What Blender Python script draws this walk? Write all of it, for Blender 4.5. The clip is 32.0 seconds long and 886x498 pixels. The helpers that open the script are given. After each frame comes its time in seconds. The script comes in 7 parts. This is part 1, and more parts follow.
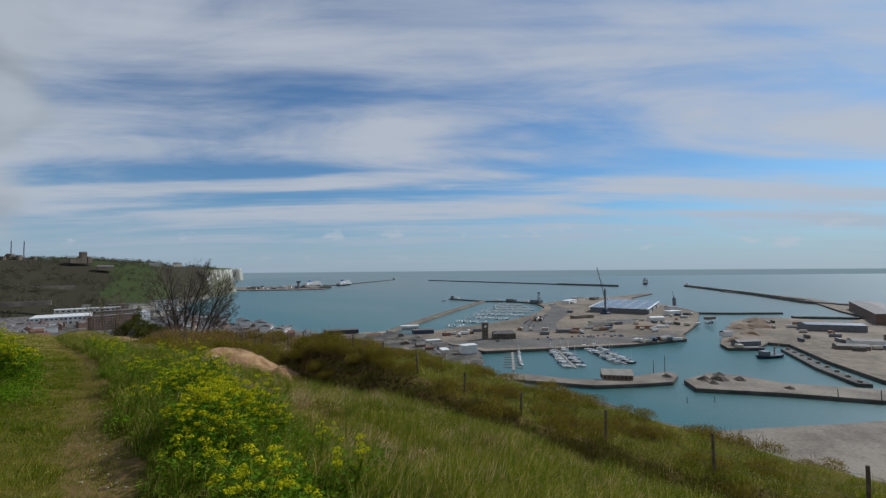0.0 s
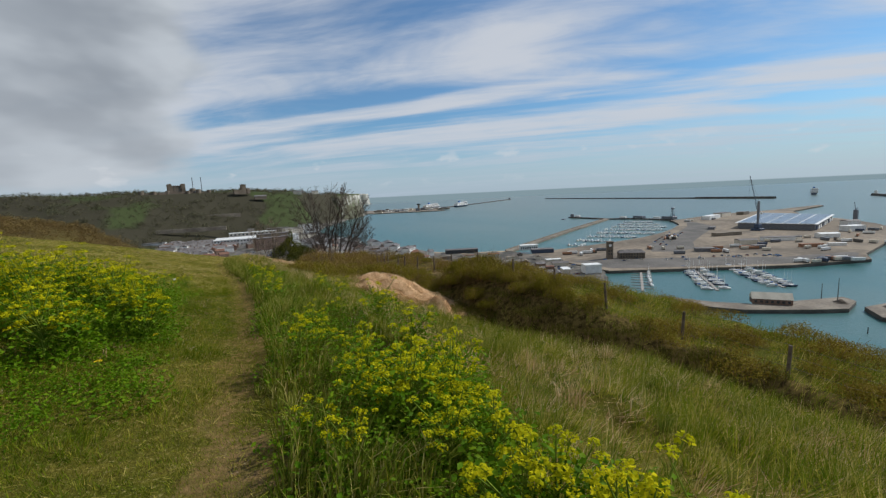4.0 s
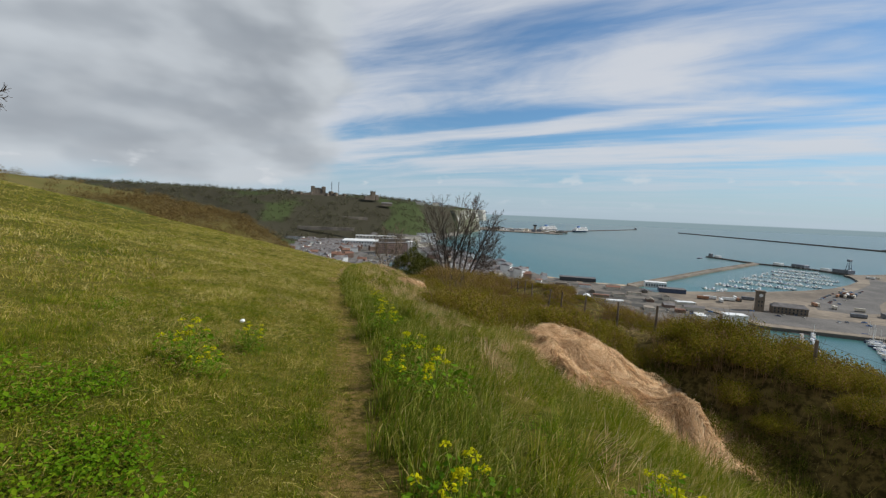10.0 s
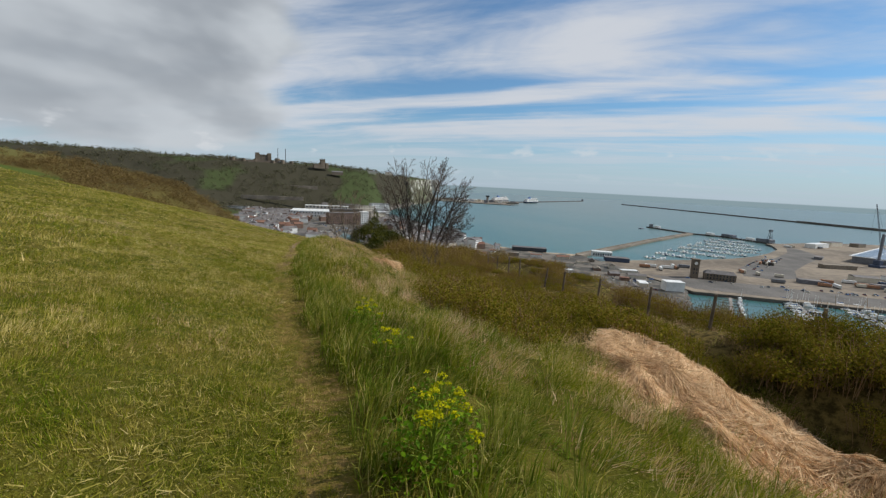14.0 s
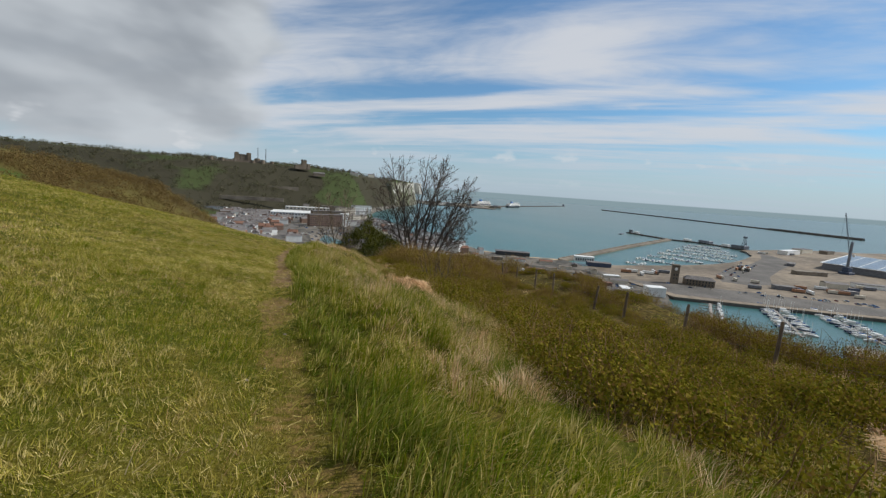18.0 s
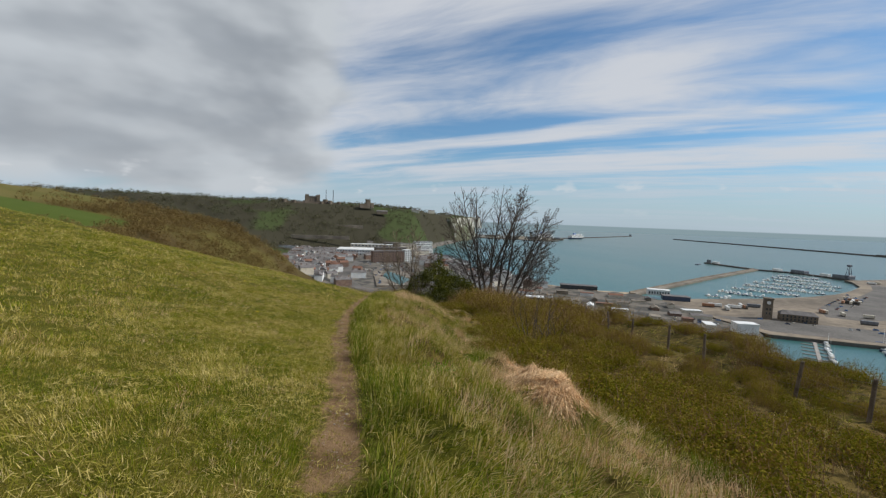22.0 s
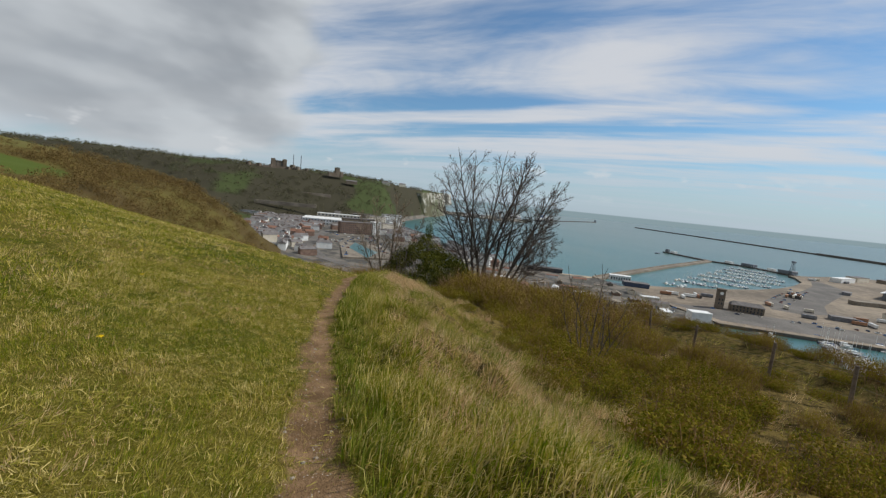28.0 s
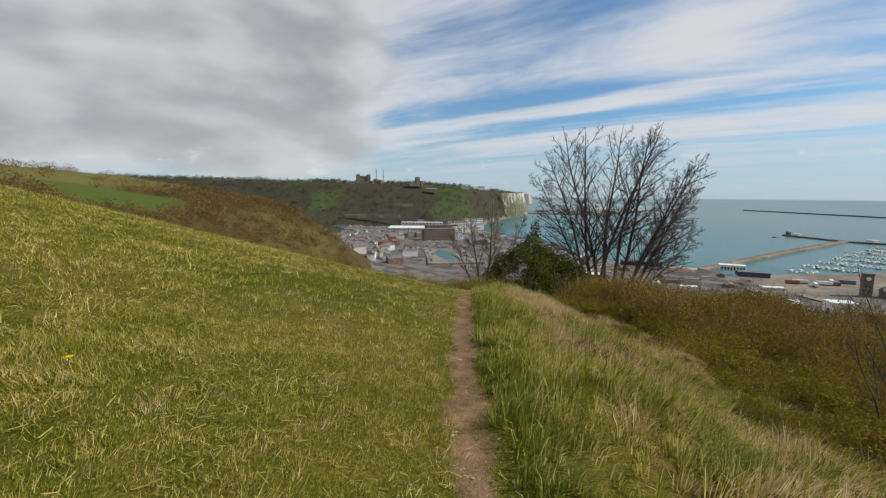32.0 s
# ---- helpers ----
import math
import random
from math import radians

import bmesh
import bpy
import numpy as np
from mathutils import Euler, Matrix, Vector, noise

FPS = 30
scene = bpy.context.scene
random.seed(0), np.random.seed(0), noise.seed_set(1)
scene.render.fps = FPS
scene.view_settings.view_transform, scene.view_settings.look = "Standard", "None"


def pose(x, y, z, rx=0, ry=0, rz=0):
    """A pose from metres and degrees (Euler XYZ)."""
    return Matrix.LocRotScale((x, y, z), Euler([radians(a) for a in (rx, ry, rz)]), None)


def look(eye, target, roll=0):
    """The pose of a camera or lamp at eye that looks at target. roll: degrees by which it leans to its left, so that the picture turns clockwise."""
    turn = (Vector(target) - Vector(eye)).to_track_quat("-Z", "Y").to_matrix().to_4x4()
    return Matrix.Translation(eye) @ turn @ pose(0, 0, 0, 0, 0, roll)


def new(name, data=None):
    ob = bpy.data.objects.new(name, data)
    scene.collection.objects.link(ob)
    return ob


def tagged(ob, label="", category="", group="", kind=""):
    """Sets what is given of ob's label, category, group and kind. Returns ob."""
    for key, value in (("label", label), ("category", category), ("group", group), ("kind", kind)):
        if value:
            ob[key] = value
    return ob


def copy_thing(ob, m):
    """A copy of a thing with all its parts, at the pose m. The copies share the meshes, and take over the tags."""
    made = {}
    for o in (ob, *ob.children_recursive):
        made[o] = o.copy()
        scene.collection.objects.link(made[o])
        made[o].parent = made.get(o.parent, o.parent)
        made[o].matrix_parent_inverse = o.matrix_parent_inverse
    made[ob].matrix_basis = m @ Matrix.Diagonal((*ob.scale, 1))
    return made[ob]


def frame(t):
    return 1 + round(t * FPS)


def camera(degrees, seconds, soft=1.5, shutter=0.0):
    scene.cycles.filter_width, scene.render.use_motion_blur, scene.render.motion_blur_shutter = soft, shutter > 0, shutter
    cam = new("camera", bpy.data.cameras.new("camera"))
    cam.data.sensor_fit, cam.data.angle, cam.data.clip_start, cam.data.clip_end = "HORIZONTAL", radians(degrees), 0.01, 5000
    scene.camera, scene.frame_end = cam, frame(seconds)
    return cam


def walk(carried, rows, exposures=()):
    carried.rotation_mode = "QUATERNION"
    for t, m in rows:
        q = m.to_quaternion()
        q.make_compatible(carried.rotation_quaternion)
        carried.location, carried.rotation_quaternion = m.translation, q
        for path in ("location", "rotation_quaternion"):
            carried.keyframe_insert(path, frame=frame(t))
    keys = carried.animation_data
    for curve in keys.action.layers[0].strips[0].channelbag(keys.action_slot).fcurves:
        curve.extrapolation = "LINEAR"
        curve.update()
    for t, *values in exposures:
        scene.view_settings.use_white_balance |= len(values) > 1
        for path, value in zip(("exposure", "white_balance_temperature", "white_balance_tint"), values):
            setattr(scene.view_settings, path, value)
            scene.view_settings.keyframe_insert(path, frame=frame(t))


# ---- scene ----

EXPOSURES = [(0.0, -0.42, 5950, 10), (1.0, -0.20, 6150, 10), (2.0, -0.18, 6200, 10), (3.5, -0.15, 6250, 10), (6.0, -0.05, 6250, 10),
             (9.0, -0.03, 6350, 10), (13.0, -0.04, 6400, 10), (24.0, -0.06, 6450, 10), (28.0, -0.04, 6500, 10), (32.0, 0.06, 6500, 10)]

# ---- camera and walk: seconds, place, yaw, pitch, roll ----
cam = camera(92.26, 32.0, soft=1.3)
ROWS = [
    (0.0, 0.000, 0.000, 0.000, -43.02, 2.70, 0.47),
    (0.5, 0.071, 0.472, -0.128, -40.18, -4.99, -5.02),
    (1.0, 0.133, 1.007, -0.237, -37.32, -8.79, -0.75),
    (1.5, 0.192, 1.617, -0.315, -40.80, -7.64, -3.69),
    (2.0, 0.260, 2.289, -0.347, -39.26, -9.93, -0.90),
    (2.5, 0.348, 2.998, -0.346, -39.18, -6.64, 0.53),
    (3.0, 0.440, 3.708, -0.346, -32.26, -5.75, 1.42),
    (3.5, 0.536, 4.420, -0.346, -29.02, -7.01, 2.63),
    (5.5, 0.927, 7.319, -0.357, -19.75, -6.81, 0.35),
    (6.0, 0.954, 8.008, -0.392, -12.86, -5.55, 0.61),
    (6.5, 0.934, 8.685, -0.436, -6.30, -4.31, -0.83),
    (7.0, 0.905, 9.358, -0.482, -9.73, -5.53, -1.26),
    (7.5, 0.888, 10.036, -0.522, -10.31, -6.38, -1.24),
    (8.0, 0.880, 10.717, -0.557, -11.75, -9.77, 0.56),
    (8.5, 0.891, 11.407, -0.589, -14.29, -10.26, -2.15),
    (9.0, 0.888, 12.103, -0.623, -9.83, -8.40, -0.89),
    (9.5, 0.887, 12.794, -0.672, -12.00, -4.57, -1.55),
    (10.0, 0.869, 13.487, -0.718, -12.16, -5.19, -2.42),
    (10.5, 0.863, 14.188, -0.754, -12.48, -7.32, -2.11),
    (11.0, 0.825, 14.876, -0.783, -9.49, -6.21, -3.97),
    (11.5, 0.800, 15.536, -0.823, -6.23, -5.28, -1.08),
    (12.0, 0.782, 16.169, -0.879, -6.62, -5.60, -1.05),
    (12.5, 0.750, 16.794, -0.945, -8.13, -5.52, 0.23),
    (13.0, 0.733, 17.412, -1.039, -10.97, -5.69, -0.98),
    (13.5, 0.712, 18.038, -1.121, -13.20, -7.85, -2.09),
    (14.0, 0.682, 18.668, -1.197, -18.45, -8.85, -3.04),
    (14.5, 0.644, 19.300, -1.271, -14.90, -6.10, -3.91),
    (16.5, 0.421, 21.830, -1.553, -19.91, -7.54, -1.64),
    (17.0, 0.376, 22.473, -1.607, -15.64, -7.91, -1.46),
    (17.5, 0.351, 23.120, -1.633, -19.63, -8.80, -3.53),
    (18.0, 0.332, 23.777, -1.641, -20.78, -8.27, -3.93),
    (18.5, 0.353, 24.388, -1.647, -22.11, -8.24, 0.44),
    (19.0, 0.393, 24.979, -1.660, -22.40, -7.55, -0.36),
    (19.5, 0.428, 25.600, -1.666, -21.31, -5.27, -1.64),
    (20.0, 0.451, 26.249, -1.662, -23.29, -4.91, -1.70),
    (20.5, 0.453, 26.923, -1.657, -21.40, -4.52, -3.62),
    (21.0, 0.447, 27.603, -1.655, -19.36, -4.56, -2.96),
    (21.5, 0.439, 28.278, -1.660, -16.31, -4.56, -2.84),
    (22.0, 0.439, 28.927, -1.678, -12.87, -4.10, -2.06),
    (22.5, 0.468, 29.522, -1.708, -17.09, -4.65, -0.30),
    (23.0, 0.520, 30.071, -1.745, -14.56, -4.96, -3.10),
    (23.5, 0.600, 30.563, -1.780, -17.64, -6.97, -2.15),
    (24.0, 0.680, 31.026, -1.825, -22.73, -6.63, -3.92),
    (24.5, 0.728, 31.508, -1.880, -19.90, -7.28, -1.65),
    (26.5, 0.515, 33.639, -2.214, -18.97, -6.67, -2.27),
    (27.0, 0.420, 34.232, -2.298, -21.22, -7.86, -3.45),
    (27.5, 0.323, 34.842, -2.384, -21.33, -8.11, -4.22),
    (28.0, 0.242, 35.465, -2.473, -16.87, -7.10, -5.75),
    (28.5, 0.210, 36.095, -2.566, -15.36, -7.40, -5.29),
    (29.0, 0.192, 36.716, -2.663, -14.11, -7.61, -4.69),
    (29.5, 0.169, 37.306, -2.765, -9.33, -7.92, -0.64),
    (30.0, 0.150, 37.884, -2.860, -5.51, -8.65, -1.25),
    (30.5, 0.135, 38.471, -2.935, -7.43, -9.91, -1.62),
    (31.0, 0.121, 39.065, -2.991, -11.69, -11.30, -1.90),
    (31.5, 0.072, 39.680, -3.031, -11.10, -7.33, -2.40),
    (32.0, 0.012, 40.304, -3.064, -6.32, -7.28, -0.43),
]
walk(cam, [(t, pose(x, y, z, 90 + pitch, roll, yaw)) for t, x, y, z, yaw, pitch, roll in ROWS],
     exposures=EXPOSURES)

# ---- sky, clouds and sun ----
SUN_AZ, SUN_EL = 100.0, 40.0      # degrees: clockwise from +y, and above the horizon
SEA = -94.7                      # level of the sea below the first eye


class Nodes:
    """Short hand for building a node tree."""

    def __init__(self, tree):
        self.tree = tree
        tree.nodes.clear()

    def add(self, kind, **inputs):
        n = self.tree.nodes.new(kind)
        for key, value in inputs.items():
            self.put(n, key, value)
        return n

    def put(self, n, key, value):
        name = int(key[1:]) if key[0] == "i" and key[1:].isdigit() else key.replace("_", " ")
        if isinstance(value, bpy.types.NodeSocket):
            self.tree.links.new(value, n.inputs[name])
        else:
            n.inputs[name].default_value = value

    def math(self, op, a, b=0.0, c=None, clamp=False):
        n = self.add("ShaderNodeMath", i0=a, i1=b)
        if c is not None:
            self.put(n, "i2", c)
        n.operation, n.use_clamp = op, clamp
        return n.outputs[0]

    def ramp(self, fac, lo, hi, a=0.0, b=1.0):
        n = self.add("ShaderNodeMapRange", i0=fac, i1=lo, i2=hi, i3=a, i4=b)
        n.interpolation_type = "SMOOTHSTEP"
        return n.outputs[0]

    def noise(self, vec, scale, detail=3.0, rough=0.55, warp=0.0):
        n = self.add("ShaderNodeTexNoise", Scale=scale, Detail=detail, Roughness=rough, Distortion=warp)
        if vec is not None:
            self.put(n, "Vector", vec)
        return n.outputs["Fac"]

    def mix(self, fac, a, b, blend="MIX"):
        n = self.tree.nodes.new("ShaderNodeMix")
        n.data_type, n.blend_type = "RGBA", blend
        for idx, value in ((0, fac), (6, a), (7, b)):
            if isinstance(value, bpy.types.NodeSocket):
                self.tree.links.new(value, n.inputs[idx])
            else:
                n.inputs[idx].default_value = value if idx == 0 else (*value, 1.0)[:4]
        return n.outputs[2]

    def xyz(self, x, y, z=0.0):
        return self.add("ShaderNodeCombineXYZ", i0=x, i1=y, i2=z).outputs[0]


world = bpy.data.worlds.new("sky")
world.use_nodes = True
scene.world = world
w = Nodes(world.node_tree)
coord = w.add("ShaderNodeTexCoord").outputs["Generated"]
sep = w.add("ShaderNodeSeparateXYZ", i0=coord)
dx, dy, dz = sep.outputs
up = w.math("MAXIMUM", dz, 0.0)
low = w.math("ADD", up, 0.07)
u, v = w.math("DIVIDE", dx, low), w.math("DIVIDE", dy, low)
az = w.math("ARCTAN2", dx, dy)                       # clockwise from +y
ca, sa = math.cos(radians(-48)), math.sin(radians(-48))
along = w.math("ADD", w.math("MULTIPLY", u, sa), w.math("MULTIPLY", v, ca))
across = w.math("SUBTRACT", w.math("MULTIPLY", u, ca), w.math("MULTIPLY", v, sa))
sky = w.add("ShaderNodeTexSky")
sky.sky_type, sky.sun_disc = "NISHITA", False
sky.sun_elevation, sky.sun_rotation = radians(SUN_EL), radians(SUN_AZ)
sky.altitude, sky.air_density, sky.dust_density, sky.ozone_density = 100, 1.0, 0.5, 2.2
blue = w.mix(1.0, sky.outputs[0], (0.62, 0.92, 1.08), "MULTIPLY")
# high streaks: one broad sheet, thin bands below it, wisps above
bow = w.math("ADD", across, w.math("MULTIPLY", w.math("SUBTRACT", w.noise(w.xyz(w.math("MULTIPLY", along, 0.30), w.math("MULTIPLY", across, 0.6), 2.2), 0.8, 2.0), 0.5), 0.9))
sheet = w.math("MULTIPLY", w.ramp(bow, 1.75, 2.25), w.ramp(bow, 3.15, 2.80))
band = w.math("MULTIPLY", w.ramp(bow, 3.28, 3.46), w.ramp(bow, 3.92, 3.62))
band = w.math("ADD", band, w.math("MULTIPLY", w.math("MULTIPLY", w.ramp(bow, 4.4, 4.6), w.ramp(bow, 5.2, 4.8)), 0.7))
streak_pos = w.xyz(w.math("MULTIPLY", along, 0.20), w.math("MULTIPLY", across, 0.72), 3.7)
streak = w.noise(streak_pos, 1.3, 6.0, 0.52, 0.8)
fine = w.noise(w.xyz(w.math("MULTIPLY", along, 0.9), w.math("MULTIPLY", across, 2.2), 9.1), 1.3, 5.0, 0.6, 0.9)
veil = w.math("ADD", w.math("MULTIPLY", streak, 0.78), w.math("MULTIPLY", fine, 0.22))
veil = w.math("ADD", veil, w.math("ADD", w.math("MULTIPLY", sheet, 0.13), w.math("MULTIPLY", band, 0.12)))
cirrus = w.math("MULTIPLY", w.ramp(veil, 0.40, 0.68, 0.04, 0.93), w.ramp(dz, 0.01, 0.10, 0.45, 1.0))
# heaped cloud over the land: lit tops, grey undersides
ha, hz = w.math("MULTIPLY", az, 2.3), w.math("MULTIPLY", dz, 5.0)


def heap_at(across_by, up_by):
    at = w.xyz(w.math("ADD", ha, across_by), w.math("ADD", hz, up_by), 1.3)
    puff = w.add("ShaderNodeTexVoronoi", Vector=at, Scale=2.2, Detail=1.6, Roughness=0.45)
    puff.feature = "SMOOTH_F1"
    puff.normalize = True
    w.put(puff, "Smoothness", 0.6)
    swell = w.noise(at, 1.15, 4.0, 0.48, 0.1)
    return w.math("ADD", w.math("MULTIPLY", swell, 0.70), w.math("MULTIPLY", w.math("SUBTRACT", 1.0, puff.outputs["Distance"]), 0.30))


heap, heap_sunward = heap_at(0.0, 0.0), heap_at(0.11, 0.17)
edge = w.math("ADD", az, w.math("MULTIPLY", w.math("SUBTRACT", w.noise(w.xyz(ha, hz, 7.7), 1.3, 5.0, 0.52), 0.5), 0.42))
inland = w.ramp(edge, radians(5), radians(-11))
cover = w.math("MULTIPLY", inland, w.ramp(dz, -0.01, 0.10))
dense = w.math("ADD", heap, w.math("MULTIPLY", cover, 0.36))
heaped = w.math("MULTIPLY", w.ramp(dense, 0.60, 0.80, 0.0, 0.97), w.ramp(edge, radians(14), radians(-1)))
lit = w.ramp(w.math("SUBTRACT", heap, heap_sunward), -0.09, 0.10)
thin = w.ramp(dense, 1.02, 0.74, 0.0, 0.45)
grey = w.mix(w.math("ADD", w.math("MULTIPLY", lit, 0.80), thin, clamp=True), (3.05, 3.35, 3.70), (5.65, 6.0, 6.3))
# small tufts low over the horizon
tuft = w.noise(w.xyz(w.math("MULTIPLY", az, 1.0), w.math("MULTIPLY", dz, 2.2), 5.0), 13.0, 3.0, 0.5)
tuft = w.math("MULTIPLY", w.ramp(tuft, 0.58, 0.70, 0.0, 0.75), w.ramp(w.math("ABSOLUTE", w.math("SUBTRACT", dz, 0.06)), 0.05, 0.0))
colour = w.mix(cirrus, blue, (6.5, 6.7, 7.05))
haze = w.ramp(dz, 0.17, -0.004, 0.0, 0.80)
colour = w.mix(haze, colour, (4.5, 5.4, 6.35))
colour = w.mix(heaped, colour, grey)
colour = w.mix(tuft, colour, (6.8, 7.0, 7.2))
below = w.ramp(dz, -0.0035, -0.0062)
colour = w.mix(below, colour, (2.5, 3.35, 3.65))
background = w.add("ShaderNodeBackground", Color=colour, Strength=0.1)
w.add("ShaderNodeOutputWorld", Surface=background.outputs[0])

sun = new("sun", bpy.data.lights.new("sun", "SUN"))
sun.data.energy, sun.data.angle, sun.data.color = 4.1, radians(0.8), (1.0, 0.95, 0.86)
toward = Vector((math.sin(radians(SUN_AZ)) * math.cos(radians(SUN_EL)), math.cos(radians(SUN_AZ)) * math.cos(radians(SUN_EL)), math.sin(radians(SUN_EL))))
sun.matrix_world = look(toward * 300, (0, 0, 0))

# ---- materials ----
def material(name, fill, rough=0.8, metal=0.0, spec=0.3):
    """A principled material; fill(nodes, position) gives the colour socket or (colour, bump height, bump depth)."""
    m = bpy.data.materials.new(name)
    m.use_nodes = True
    n = Nodes(m.node_tree)
    where = n.add("ShaderNodeNewGeometry").outputs["Position"]
    made = fill(n, where)
    colour, height, depth = made if isinstance(made, tuple) else (made, None, 0.0)
    shader = n.add("ShaderNodeBsdfPrincipled", Base_Color=colour, Roughness=rough, Metallic=metal)
    shader.inputs["Specular IOR Level"].default_value = spec
    if height is not None:
        n.put(shader, "Normal", n.add("ShaderNodeBump", Height=height, Distance=depth, Strength=0.7).outputs[0])
    n.add("ShaderNodeOutputMaterial", Surface=shader.outputs[0])
    return m


def worn(name, a, b, scale=2.0, fine=30.0, rough=0.8, metal=0.0, depth=0.0, spec=0.3, pick=0.0):
    """Two-tone surface: large stains and fine grain between the colours a and b; pick varies it piece by piece."""
    def fill(n, where):
        big, small = n.noise(where, scale, 4.0), n.noise(where, fine, 3.0)
        fac = n.ramp(n.math("ADD", n.math("MULTIPLY", big, 0.62), n.math("MULTIPLY", small, 0.38)), 0.33, 0.67)
        colour = n.mix(fac, a, b)
        if pick:
            r = n.add("ShaderNodeObjectInfo").outputs["Random"]
            colour = n.mix(n.math("MULTIPLY", r, pick), colour, tuple(c * 0.35 for c in a), "MIX")
        return (colour, small, depth) if depth else colour
    return material(name, fill, rough, metal, spec)


def leafy(name, ramp, patch=0.6, rough=0.8, spec=0.04, glow=0.25, drier=()):
    """Blades and leaves: colours along ramp, picked per piece and by patches of ground; drier: (y, shift) pairs along the walk."""
    m = bpy.data.materials.new(name)
    m.use_nodes = True
    n = Nodes(m.node_tree)
    g = n.add("ShaderNodeNewGeometry")
    island = g.outputs["Random Per Island"]
    field = n.noise(g.outputs["Position"], patch, 4.0, 0.6)
    field = n.ramp(field, 0.33, 0.67)
    tuft = n.ramp(n.noise(g.outputs["Position"], patch * 9.0, 3.0, 0.55), 0.36, 0.64)
    fac = n.math("ADD", n.math("MULTIPLY", island, 0.56), n.math("ADD", n.math("MULTIPLY", field, 0.20), n.math("MULTIPLY", tuft, 0.24)))
    if drier:
        py = n.add("ShaderNodeSeparateXYZ", i0=g.outputs["Position"]).outputs[1]
        (ya, sa_), (yb, sb_) = drier
        fac = n.math("ADD", fac, n.ramp(py, ya, yb, sa_, sb_))
    cr = n.add("ShaderNodeValToRGB", Fac=fac)
    el = cr.color_ramp.elements
    while len(el) < len(ramp):
        el.new(0.5)
    for e, (at, c) in zip(el, ramp):
        e.position, e.color = at, (*c, 1)
    diffuse = n.add("ShaderNodeBsdfPrincipled", Base_Color=cr.outputs[0], Roughness=rough)
    diffuse.inputs["Specular IOR Level"].default_value = spec
    through_leaf = n.add("ShaderNodeBsdfTranslucent", Color=cr.outputs[0])
    both = n.add("ShaderNodeMixShader", Fac=glow, i1=diffuse.outputs[0], i2=through_leaf.outputs[0])
    n.add("ShaderNodeOutputMaterial", Surface=both.outputs[0])
    return m

# ---- tools for shapes ----
def value_noise(x, y, seed=0):
    """Smooth random field between -1 and 1 on arrays, one lattice step per unit."""
    xi, yi = np.floor(x).astype(np.int64), np.floor(y).astype(np.int64)
    fx, fy = x - xi, y - yi
    fx, fy = fx * fx * (3 - 2 * fx), fy * fy * (3 - 2 * fy)

    def corner(a, b):
        h = (a * 374761393 + b * 668265263 + seed * 982451653) & 0xFFFFFFFF
        h = ((h ^ (h >> 13)) * 1274126177) & 0xFFFFFFFF
        return ((h ^ (h >> 16)) & 0xFFFF) / 32767.5 - 1
    top = corner(xi, yi) * (1 - fx) + corner(xi + 1, yi) * fx
    bottom = corner(xi, yi + 1) * (1 - fx) + corner(xi + 1, yi + 1) * fx
    return top * (1 - fy) + bottom * fy


def fbm(x, y, octaves=4, seed=0):
    total, amp = 0.0, 0.5
    for k in range(octaves):
        total = total + amp * value_noise(x * 2 ** k + 17.3 * k, y * 2 ** k - 9.1 * k, seed + k)
        amp *= 0.5
    return total


def step(a, b, x):
    t = np.clip((x - a) / (b - a), 0, 1)
    return t * t * (3 - 2 * t)


def mesh_of(name, verts, faces, mats=(), smooth=False):
    """A mesh from an array of points and an array of triangles or quads."""
    verts, faces = np.asarray(verts, dtype=np.float32), np.asarray(faces, dtype=np.int32)
    me = bpy.data.meshes.new(name)
    n, k = faces.shape
    me.vertices.add(len(verts))
    me.vertices.foreach_set("co", verts.ravel())
    me.loops.add(n * k)
    me.loops.foreach_set("vertex_index", faces.ravel())
    me.polygons.add(n)
    me.polygons.foreach_set("loop_start", np.arange(0, n * k, k, dtype=np.int32))
    if smooth:
        me.polygons.foreach_set("use_smooth", np.ones(n, dtype=bool))
    me.update(calc_edges=True)
    for m in mats:
        me.materials.append(m)
    return me


def part(name, data, material=None, parent=None, label=""):
    """Links a bmesh or a mesh as one object, under a thing or a part if one is given."""
    if isinstance(data, bmesh.types.BMesh):
        me = bpy.data.meshes.new(name)
        data.to_mesh(me)
        data.free()
    else:
        me = data
    if material is not None:
        me.materials.clear()
        me.materials.append(material)
    ob = new(name, me)
    if parent is not None:
        ob.parent = parent
    if label:
        ob["label"] = label
    return ob


def box(bm, x0, x1, y0, y1, z0, z1, bevel=0.0):
    vs = [bm.verts.new((x, y, z)) for z in (z0, z1) for x, y in ((x0, y0), (x1, y0), (x1, y1), (x0, y1))]
    fs = [bm.faces.new([vs[i] for i in f]) for f in ((3, 2, 1, 0), (4, 5, 6, 7), (0, 1, 5, 4), (1, 2, 6, 5), (2, 3, 7, 6), (3, 0, 4, 7))]
    if bevel:
        edges = list({e for f in fs for e in f.edges})
        bmesh.ops.bevel(bm, geom=edges, offset=bevel, segments=1, affect="EDGES")
    return fs


def boxes(*rows, bevel=0.0):
    bm = bmesh.new()
    for r in rows:
        box(bm, *r, bevel=bevel)
    return bm


